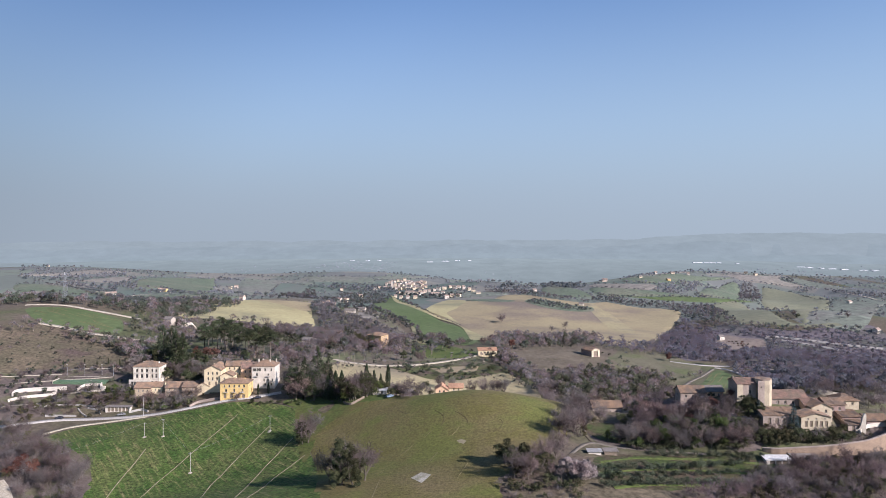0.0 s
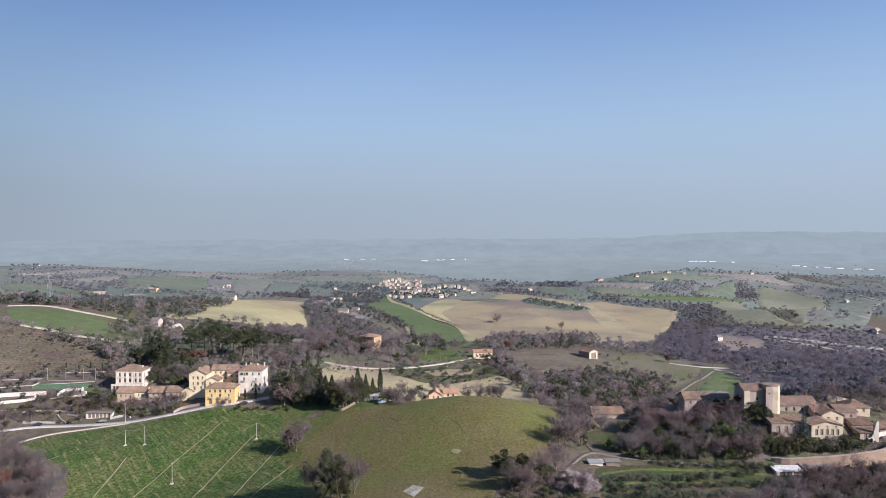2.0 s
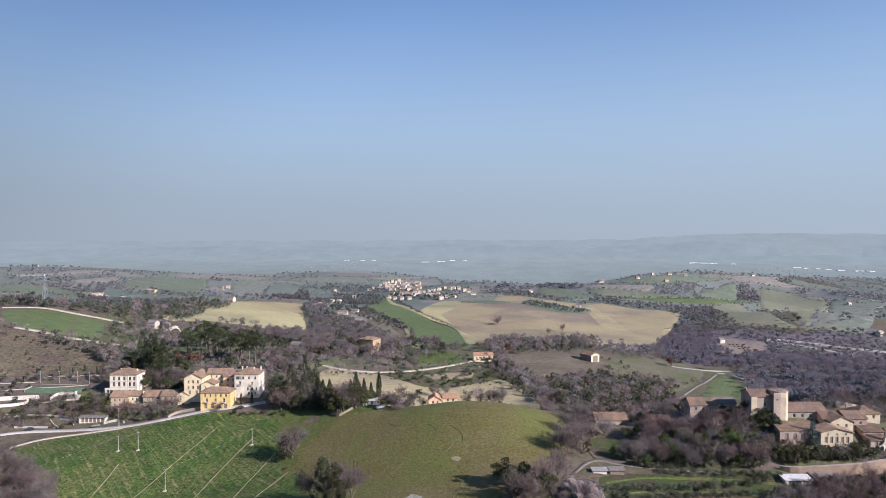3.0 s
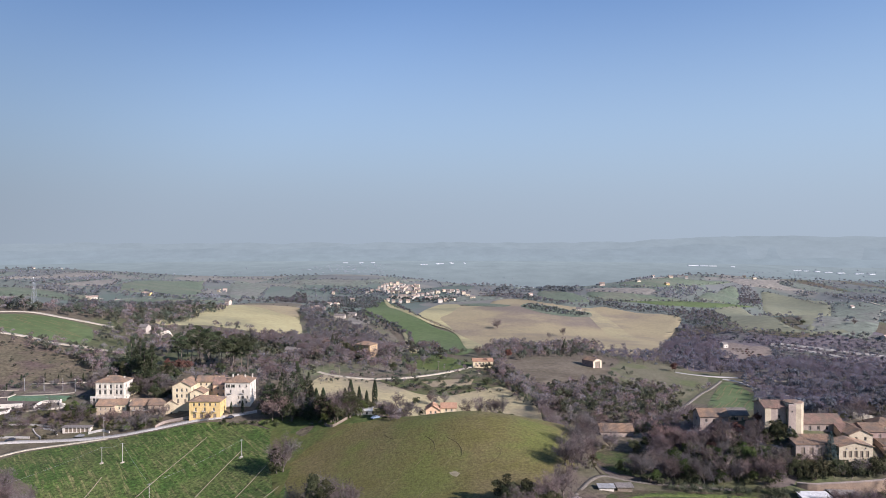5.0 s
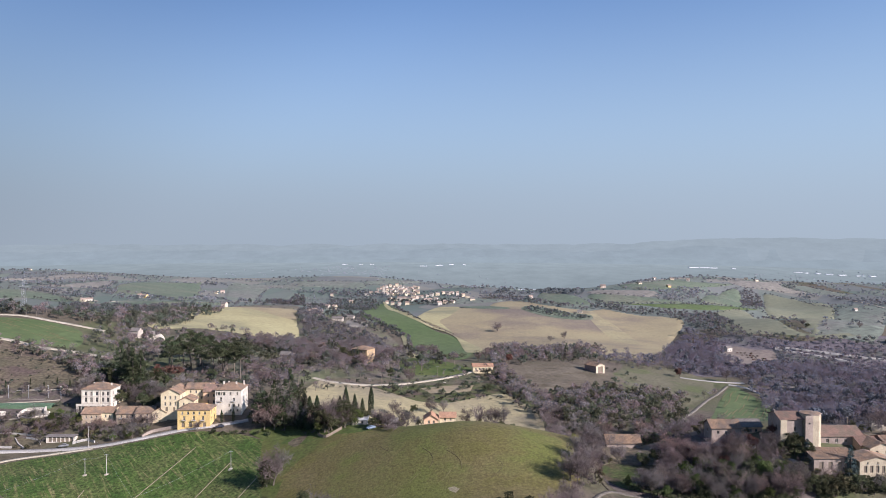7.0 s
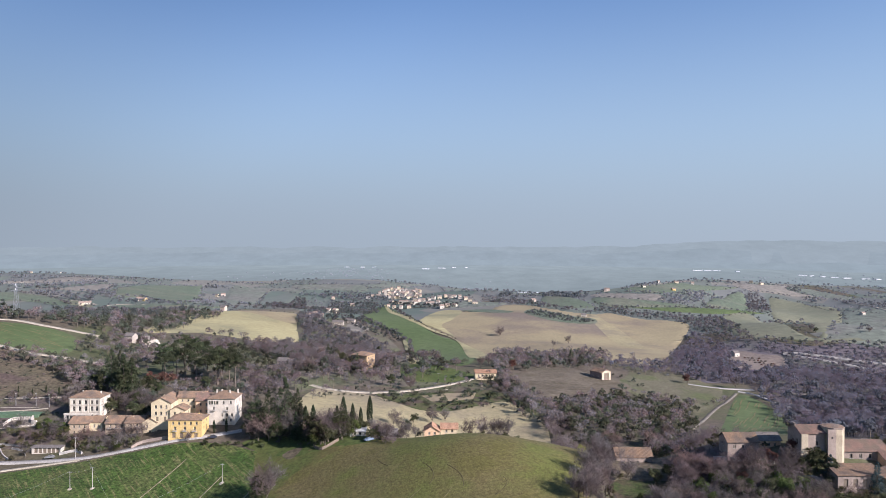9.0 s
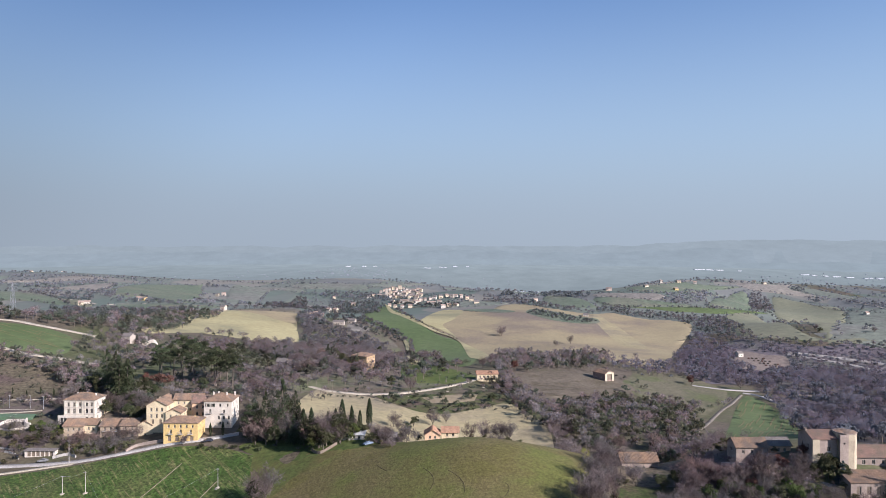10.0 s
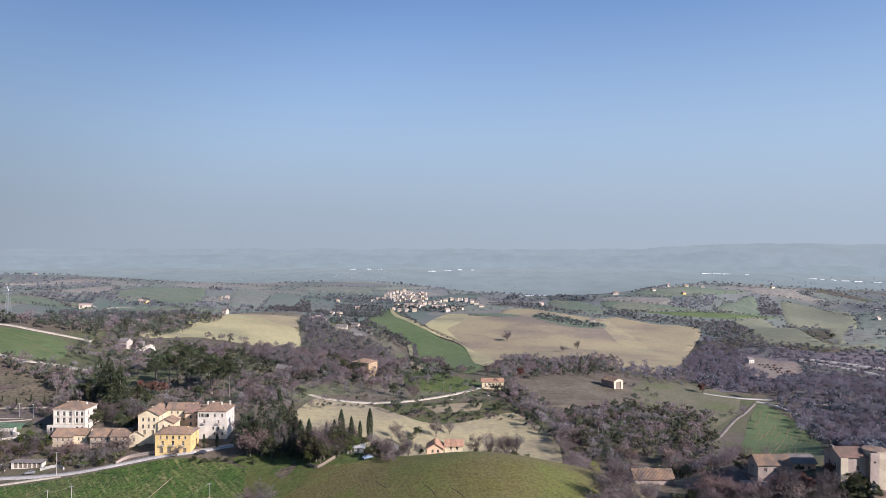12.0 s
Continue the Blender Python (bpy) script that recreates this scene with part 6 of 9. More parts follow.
def thick_tree(rng, h=16.0, spread=6.4):
    """An old ivy-grown tree: uneven leafy masses on leaning limbs, with gaps and bare twigs between them."""
    wood, ends = stem_and_limbs(rng, h * 0.95, spread * 0.95, 0.14, 9, h * 0.025, 4)
    spots = []
    for k in range(17):
        a, f = 2 * math.pi * (k * 0.382 + rng.uniform(-0.1, 0.1)), (k + 0.5) / 17
        z = h * (0.14 + 0.74 * f + rng.uniform(-0.06, 0.06))
        reach = spread * (1 - abs(2 * f - 0.75) ** 2 * 0.5) * rng.uniform(0.3, 0.92)
        c = np.array([math.cos(a) * reach, math.sin(a) * reach, z])
        for j in range(3):
            r = spread * rng.uniform(0.12, 0.3)
            spots.append((c + rng.normal(0, spread * 0.16, 3), (r, r, r * rng.uniform(0.7, 1.1))))
    crown = clump_crown(rng, spots, 150, 0.27)
    pick = rng.integers(0, len(ends), 420)
    root, tip, go = (np.array([e[k] for e in ends])[pick] for k in range(3))
    ways = 0.8 * go + unit(rng, 420) + (0, 0, 0.2)
    ways /= np.linalg.norm(ways, axis=1, keepdims=True)
    return joined([wood, slivers(rng, root + (tip - root) * rng.uniform(0.4, 1.1, (420, 1)), ways, 1.6, 0.09)]), crown


def umbrella_pine(rng, h=15.0, spread=5.4, clumps=18, per=95, size=0.32):
    lean = rng.normal(0, 0.05 * h, 2)
    top = np.array([lean[0], lean[1], h * 0.72])
    pieces = [tri_tube([(0, 0, -0.8), tuple(top * 0.5), tuple(top)], [0.36, 0.28, 0.2], 6)]
    spots = []
    for k in range(clumps):
        a, f = 2 * math.pi * k * 0.382, math.sqrt((k + 0.4) / clumps)
        c = np.array([lean[0] + math.cos(a) * spread * f * 0.85, lean[1] + math.sin(a) * spread * f * 0.85, h * (0.92 - 0.3 * f * f) + rng.normal(0, 0.05 * h)])
        pieces.append(tri_tube([tuple(top * rng.uniform(0.85, 1)), tuple((top + c) / 2 + (0, 0, -0.3)), tuple(c)], [0.14, 0.09, 0.05], 3))
        r = spread * rng.uniform(0.24, 0.38)
        spots.append((c, (r, r, r * 0.62)))
    return joined(pieces), clump_crown(rng, spots, per, size)


def conifer(rng, h=14.0, spread=3.6, per=110, size=0.3, tiers=9, bare=0.12):
    """A fir or cedar: drooping tiers round a straight stem."""
    pieces, spots = [tri_tube([(0, 0, -0.8), (0, 0, h * 0.5), (0, 0, h)], [0.32, 0.22, 0.05], 6)], []
    for k in range(tiers):
        f = k / (tiers - 1)
        z, reach = h * (bare + (1 - bare) * f * 0.97), spread * (1 - f) ** 0.8 + 0.3
        for j in range(max(2, round(5 * (1 - f)) + 1)):
            a = 2 * math.pi * (j + rng.uniform(0, 0.7)) / max(2, round(5 * (1 - f)) + 1) + k
            c = np.array([math.cos(a) * reach * 0.6, math.sin(a) * reach * 0.6, z])
            spots.append((c, (max(reach * 0.5, 0.4), max(reach * 0.5, 0.4), h / tiers * 0.55)))
    return joined(pieces), clump_crown(rng, spots, max(12, per // 2), size)


def cypress(rng, h=11.0, spread=1.15, leaves_n=1100, size=0.26):
    f = rng.uniform(0, 1, leaves_n) ** 0.85
    r = spread * np.sin(np.pi * np.clip(0.12 + 0.88 * f, 0, 1)) ** 0.7 * rng.uniform(0.6, 1.08, leaves_n)
    a = rng.uniform(0, 2 * np.pi, leaves_n)
    d = np.stack([np.cos(a), np.sin(a), np.full(leaves_n, 0.6)], -1)
    c = np.stack([np.cos(a) * r, np.sin(a) * r, 0.5 + f * (h - 0.5)], -1)
    return tri_tube([(0, 0, -0.6), (0, 0, h * 0.6)], [0.2, 0.08], 5), leaves(rng, c, d, size)


def shrub(rng, h=2.2, spread=1.6, clumps=6, per=60, size=0.2):
    spots = [(np.array([*(rng.normal(0, spread * 0.42, 2)), h * rng.uniform(0.35, 0.7)]), (spread * 0.5, spread * 0.5, h * 0.36)) for _ in range(clumps)]
    pieces = [tri_tube([(0, 0, -0.4), (rng.normal(0, 0.2), rng.normal(0, 0.2), h * 0.5)], [0.12, 0.06], 5)]
    return joined(pieces), clump_crown(rng, spots, per, size)


def tri_mesh(name, vt, material):
    v, t = vt
    me = bpy.data.meshes.new(name)
    me.vertices.add(len(v))
    me.vertices.foreach_set("co", np.asarray(v, np.float32).ravel())
    me.loops.add(3 * len(t))
    me.loops.foreach_set("vertex_index", np.asarray(t, np.int32).ravel())
    me.polygons.add(len(t))
    me.polygons.foreach_set("loop_start", np.arange(0, 3 * len(t), 3, dtype=np.int32))
    me.materials.append(material)
    me.update(calc_edges=True)
    return me


# Each kind: maker, its height as made, crown material, variants, names and labels.
KINDS = {
    "bare": (bare_tree, 10.0, "twig", 7, "bare_tree", "leafless grey brown tree with fine twigs"),
    "rosy": (bare_tree, 10.0, "twig_rosy", 2, "bare_tree", "leafless rosy brown tree with fine twigs"),
    "big_bare": (lambda r: bare_tree(r, 13.0, 6.4, 2300, 1.5, 0.13, 11, 6), 13.0, "twig", 3, "bare_tree", "large leafless spreading tree with fine twigs"),
    "oak": (leafy_tree, 9.0, "oak", 5, "evergreen_oak", "dark evergreen oak with a rounded crown"),
    "big_oak": (lambda r: thick_tree(r), 16.0, "oak", 2, "evergreen_oak", "large dark ivy-clad oak in the field"),
    "ivy": (leafy_tree, 9.0, "ivy", 3, "green_tree", "ivy green leafy tree on the slope"),
    "pine": (umbrella_pine, 15.0, "pine", 5, "umbrella_pine", "dark green umbrella pine with bare trunk"),
    "conifer": (conifer, 14.0, "pine", 3, "conifer", "dark green conifer with drooping branches"),
    "cedar": (lambda r: conifer(r, 14.0, 3.4, 130, 0.26, 10, 0.06), 14.0, "cedar", 1, "cedar", "blue green cedar with layered branches"),
    "broad_cedar": (lambda r: conifer(r, 11.0, 5.2, 150, 0.26, 8, 0.06), 11.0, "cedar", 1, "cedar", "broad blue green cedar before the church"),
    "tall_pine": (lambda r: conifer(r, 20.0, 5.6, 130, 0.32, 9, 0.26), 20.0, "pine", 2, "pine", "tall dark pine with a long bare trunk"),
    "cypress": (cypress, 11.0, "cypress", 3, "cypress", "slender dark green cypress"),
    "olive": (lambda r: shrub(r, 2.8, 1.9, 8, 90, 0.15), 2.8, "olive", 5, "olive_tree", "small grey green olive tree on a terrace"),
    "shrub": (shrub, 2.2, "oak", 4, "shrub", "dark green leafy shrub beside the trees"),
    "russet": (leafy_tree, 9.0, "russet", 2, "russet_tree", "tree with dry russet brown leaves"),
    "blossom": (lambda r: leafy_tree(r, 6.5, 3.6, 30, 170, 0.2, 0.12), 6.5, "blossom", 1, "almond_tree", "almond tree in pale pink blossom"),
}
stock = {}


def plant(kind, x, y, height, label="", group="", sink=0.0):
    """One tree on the ground, a copy of one of its kind's variants."""
    maker, made, leaf, variants, name, words = KINDS[kind]
    rng = np.random.default_rng(abs(hash((round(x * 10), round(y * 10)))) % 100000)
    n = int(rng.integers(variants))
    m = Matrix.Translation((x, y, zat(x, y) - sink)) @ Matrix.Rotation(rng.uniform(0, 6.28), 4, "Z") @ Matrix.Diagonal((*([height / made * rng.uniform(0.92, 1.12)] * 2), height / made, 1))
    if (kind, n) not in stock:
        wood, crown = maker(np.random.default_rng(1000 + 37 * n + len(kind)))
        root = new(name)
        for part_name, mesh, material in (("trunk", wood, M["bark"]), ("crown", crown, M[leaf])):
            ob = new(part_name, tri_mesh(part_name, mesh, material))
            ob.parent = root
        stock[kind, n] = root
        root.matrix_basis = m
    else:
        root = copy_thing(stock[kind, n], Matrix())
        root.matrix_basis = m
    return tagged(root, label or words, "shrub" if kind == "shrub" else "tree", group or words.split(" with ")[0] + "s")


def twig_crown(rng, h, spread, clumps, per, size):
    """A leafless crown far off: short sprays of twigs on rounded clumps."""
    spots = []
    for k in range(clumps):
        d = unit(rng, 1)[0] * rng.uniform(0.5, 1.0)
        r = spread * rng.uniform(0.38, 0.55)
        spots.append((np.array([d[0] * spread * 0.62, d[1] * spread * 0.62, h * 0.6 + d[2] * h * 0.24]), (r, r, r * 0.9)))
    return clump_crown(rng, spots, per, size)


# ---- light stand-ins of the same trees for the many of far woods, each still twigs or leaves ----
def far_bare(rng):
    return twig_crown(rng, 8.0, 3.5, 7, 23, 0.43), tri_tube([(0, 0, -0.8), (0, 0, 3.2)], [0.2, 0.12], 3)


def far_leafy(rng):
    return leafy_tree(rng, 7.0, 2.9, 8, 22, 0.54)[1], tri_tube([(0, 0, -0.8), (0, 0, 3.0)], [0.2, 0.12], 3)


def far_shrub(rng):
    return shrub(rng, 2.6, 2.0, 4, 20, 0.4)[1], tri_tube([(0, 0, -0.5), (0, 0, 1.0)], [0.12, 0.08], 3)


def thicket_bush(rng):
    return bare_tree(rng, 4.2, 2.4, 220, 1.0, 0.12, 8, 3, 0.06)[1], tri_tube([(0, 0, -0.6), (0, 0, 1.2)], [0.08, 0.05], 3)


def near_leafy(rng):
    return leafy_tree(rng, 5.0, 2.2, 9, 45, 0.25, 0.1)[1], tri_tube([(0, 0, -0.6), (0, 0, 1.8)], [0.12, 0.08], 3)


def near_bare(rng):
    return bare_tree(rng, 8.0, 3.7, 380, 1.2, 0.16, 8, 4, 0.16)[1], tri_tube([(0, 0, -0.8), (0, 0, 3.2)], [0.18, 0.1], 4)


def haze_bare(rng):
    return twig_crown(rng, 6.0, 4.2, 7, 13, 1.03), tri_tube([(0, 0, -0.8), (0, 0, 3.0)], [0.25, 0.14], 3)


def haze_leafy(rng):
    return twig_crown(rng, 6.5, 3.8, 7, 13, 0.98), tri_tube([(0, 0, -0.8), (0, 0, 3.0)], [0.25, 0.14], 3)


def soft_bare(rng):
    return twig_crown(rng, 7.5, 3.9, 8, 15, 0.68), tri_tube([(0, 0, -0.8), (0, 0, 3.0)], [0.22, 0.14], 3)


def soft_leafy(rng):
    return twig_crown(rng, 7.5, 3.5, 8, 15, 0.65), tri_tube([(0, 0, -0.8), (0, 0, 3.0)], [0.22, 0.14], 3)


FAR = {}
for key, maker, n in (("bare", far_bare, 9), ("haze_bare", haze_bare, 7), ("haze_leafy", haze_leafy, 6), ("soft_bare", soft_bare, 8), ("soft_leafy", soft_leafy, 7), ("leafy", far_leafy, 7), ("shrub", far_shrub, 5), ("bush", thicket_bush, 7), ("near_leafy", near_leafy, 6), ("near_bare", near_bare, 6)):
    FAR[key] = [maker(np.random.default_rng(500 + k)) for k in range(n)]
FAR_KEYS, NEAR_KEYS, SOFT_KEYS, HAZE_KEYS = ("bare", "leafy", "shrub"), ("near_bare", "near_leafy", "bush"), ("soft_bare", "soft_leafy", "shrub"), ("haze_bare", "haze_leafy", "shrub")


def scatter(outline, spacing, rng):
    o = np.array(outline)
    x0, y0, x1, y1 = *o.min(0), *o.max(0)
    gx, gy = np.meshgrid(np.arange(x0, x1, spacing), np.arange(y0, y1, spacing))
    gx = gx.ravel() + rng.uniform(-0.48, 0.48, gx.size) * spacing
    gy = gy.ravel() + rng.uniform(-0.48, 0.48, gy.size) * spacing
    keep = inside(gx, gy, o)
    return np.stack([gx[keep], gy[keep]], -1)


def wood(label, spots, rng, mix, size, name="wood", leaf="evergreen_far", twig="twig_far", keys=FAR_KEYS):
    """Many trees as one stuff: mix gives shares of bare, leafy and shrub."""
    sets = {0: [], 1: [], 2: []}
    counts = [0, 0, 0]
    zs = land(spots[:, 0], spots[:, 1])
    for (x, y), z in zip(spots, zs):
        key = keys[rng.choice(3, p=mix)]
        crown, stem = FAR[key][rng.integers(len(FAR[key]))]
        a, s = rng.uniform(0, 6.28), size * rng.uniform(0.65, 1.3)
        c, n = math.cos(a) * s, math.sin(a) * s
        turn = np.array([[c, n, 0], [-n, c, 0], [0, 0, s * rng.uniform(0.85, 1.15)]])
        for slot, (v, t) in (((1 if key in ("leafy", "shrub", "near_leafy", "haze_leafy", "soft_leafy") else 0), crown), (2, stem)):
            sets[slot].append((v @ turn + (x, y, z), t))
    pieces, index = [], []
    for slot in sets:
        if sets[slot]:
            v, t = joined(sets[slot])
            pieces.append((v, t))
            index += [slot] * len(t)
    if not pieces:
        return
    me = tri_mesh(name, joined(pieces), M[twig])
    me.materials.append(M[leaf])
    me.materials.append(M["bark"] if keys in (FAR_KEYS, NEAR_KEYS) else M[twig])
    me.polygons.foreach_set("material_index", np.array(index, np.int32))
    return tagged(new(name, me), label, name, kind="stuff")


def hedge(points, rng, spacing=4.0, size=0.7, mix=(0.55, 0.2, 0.25), label="dark hedgerow between fields", breadth=2.5, tone="far"):
    line = curve_through(points, spacing)
    spots = np.array([(p.x + rng.normal(0, breadth * 0.5), p.y + rng.normal(0, breadth)) for p in line if rng.random() < 0.85])
    return wood(label, spots, rng, mix, size, "hedgerow", "evergreen_" + tone, "twig_" + tone, HAZE_KEYS if tone == "haze" else SOFT_KEYS if tone == "mid" else FAR_KEYS)


# Open yard and banks below the church, kept clear of trees.
CLEARINGS = ([(94.3, 404.0), (104.0, 404.0), (97.1, 326.0), (91.8, 312.0), (81.6, 307.0), (69.0, 308.0), (66.0, 318.0)], [(69.5, 302.0), (86.0, 300.0), (82.0, 287.0), (68.8, 284.0), (60.0, 282.0), (59.0, 292.0), (62.0, 304.0)],
             [(-239.0, 414.0), (-239.0, 427.0), (-205.0, 427.0), (-204.0, 414.0), (-206.0, 407.0), (-216.0, 407.0), (-220.0, 413.0)], [(-208.0, 386.0), (-200.0, 386.0), (-194.0, 382.0), (-198.0, 378.0)])


def open_ground(x, y):
    return any(inside(np.array([x]), np.array([y]), np.array(o))[0] for o in CLEARINGS)


GROVE = [(-183.6, 646), (-183.1, 698), (-135.4, 604), (-108.3, 572), (-106.3, 520), (-122.3, 510), (-146.3, 546)]
rng = np.random.default_rng(7)
WOODS = (
    ("bare wood on the slope behind the pines", [(-137.1, 525.2), (-143.9, 656.0), (-126.5, 824.0), (-43.3, 621.0), (-16.0, 800.0), (17.2, 574.0), (-10.7, 534.0), (-35.2, 504.1), (-74.5, 487.1), (-81.8, 439.2), (-96.0, 421.2), (-113.6, 449.3)], 9.4, (0.66, 0.24, 0.1), 1.1),
    ("trees along the foot of the pale field", [(-183.0, 605.2), (-199.5, 698.1), (-164.4, 697.0), (-160.9, 816.0), (-133.0, 684.0), (-144.3, 571.2)], 7.0, (0.8, 0.15, 0.05), 1.0),
    ("scrubby wood in the side valley", [(73.0, 484.9), (110.7, 519.9), (142.0, 523.8), (175.2, 531.7), (176.3, 515.7), (143.7, 435.8), (96.7, 317.3), (84.5, 321.2), (81.5, 397.8), (72.2, 420.9)], 5.0, (0.42, 0.5, 0.08), 0.88),
    ("purple brown wood of the right valley", [(243.1, 720.0), (297.6, 752.0), (285.1, 664.6), (415.5, 812.0), (515.6, 792.0), (342.9, 525.7), (302.4, 537.6), (160.4, 323.6), (251.7, 586.6), (260.3, 618.6), (216.7, 626.6)], 7.5, (0.72, 0.18, 0.1), 1.0),
    ("bare wood behind the hamlet", [(287.9, 585.6), (316.4, 562.6), (347.0, 532.7), (208.8, 320.4), (180.4, 311.5), (158.2, 308.5)], 6.2, (0.75, 0.18, 0.07), 0.9),
    ("dark wood on the left ridge", [(-744.6, 1128.0), (-332.8, 603.8), (-291.5, 657.6), (-334.4, 924.0), (-283.5, 960.0), (-274.6, 916.0), (-284.8, 864.0), (-241.1, 639.4), (-264.2, 601.5), (-326.7, 592.8), (-374.1, 574.8)], 8.0, (0.25, 0.7, 0.05), 1.2),
    ("trees below the tan field", [(42.7, 626.0), (61.7, 736.0), (106.4, 728.0), (160.8, 756.0), (165.1, 720.0), (150.7, 656.8), (111.3, 619.9), (71.2, 587.0), (46.3, 580.0), (41.3, 592.0)], 6.5, (0.6, 0.35, 0.05), 1.05),
    ("trees behind the barn", [(162.4, 708.0), (186.3, 687.7), (243.1, 720.0), (214.9, 636.6), (168.5, 621.7), (146.3, 637.8)], 7.0, (0.8, 0.15, 0.05), 1.0),
    ("olives and scrub by the winding lane", [(-36.5, 467.1), (-17.6, 480.0), (-9.1, 457.0), (26.6, 484.0), (45.7, 473.9), (37.3, 466.9), (6.1, 457.0), (-20.6, 458.0)], 5.0, (0.1, 0.35, 0.55), 0.55),
    ("scrub along the valley lane", [(-68.9, 450.1), (-58.9, 492.1), (-35.0, 501.1), (-1.8, 542.0), (26.5, 570.0), (51.1, 530.0), (31.9, 504.0), (-1.7, 499.0), (-32.9, 471.1)], 8.0, (0.3, 0.3, 0.4), 0.55),
    ("wood on the slope under the pale lane", [(-248.2, 494.4), (-215.6, 490.4), (-169.6, 449.3), (-159.2, 431.2), (-196.0, 441.2), (-228.8, 471.3)], 5.5, (0.5, 0.4, 0.1), 0.9),
    ("scrub and garden trees on the left slope", [(-274.0, 420.2), (-243.4, 434.2), (-204.2, 439.2), (-190.9, 414.1), (-213.0, 410.1), (-239.9, 398.0), (-255.2, 391.0)], 6.5, (0.3, 0.5, 0.2), 0.6),
    ("trees behind the houses", [(-176.4, 438.2), (-159.6, 442.3), (-131.2, 433.3), (-110.3, 451.3), (-96.0, 437.2), (-92.2, 412.2), (-121.1, 423.3), (-157.4, 426.2)], 5.5, (0.5, 0.4, 0.1), 0.85),
    ("bare wood above the lane", [(-267.6, 603.6), (-241.1, 639.4), (-194.1, 538.3), (-176.4, 467.3), (-219.3, 513.4), (-254.0, 537.5), (-266.0, 583.5)], 8.0, (0.7, 0.25, 0.05), 0.9),
    ("garden trees by the farm lane", [(-256.3, 583.5), (-241.6, 655.4), (-211.5, 663.2), (-190.6, 582.3), (-201.2, 533.3), (-229.9, 538.4)], 9.5, (0.6, 0.25, 0.15), 0.85),
    ("evergreens among the valley woods", [(264.1, 627.6), (324.5, 633.6), (349.3, 586.6), (380.1, 583.6), (317.8, 487.7), (176.5, 318.5), (156.5, 315.6)], 13.0, (0.3, 0.65, 0.05), 1.0),
)
for label, outline, spacing, mix, size in WOODS:
    # Hazy and blue woods take foliage with haze tinted into its colour.
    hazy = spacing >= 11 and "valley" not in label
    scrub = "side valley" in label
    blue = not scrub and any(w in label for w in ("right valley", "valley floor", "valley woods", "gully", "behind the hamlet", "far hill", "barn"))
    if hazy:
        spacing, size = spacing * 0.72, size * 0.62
    spots = scatter(outline, spacing, rng)
    spots = spots[[not open_ground(x, y) for x, y in spots]]
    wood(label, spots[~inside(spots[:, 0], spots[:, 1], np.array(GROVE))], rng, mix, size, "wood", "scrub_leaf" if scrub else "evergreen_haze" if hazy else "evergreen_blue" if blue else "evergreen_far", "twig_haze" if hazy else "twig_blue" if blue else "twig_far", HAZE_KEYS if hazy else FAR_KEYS)

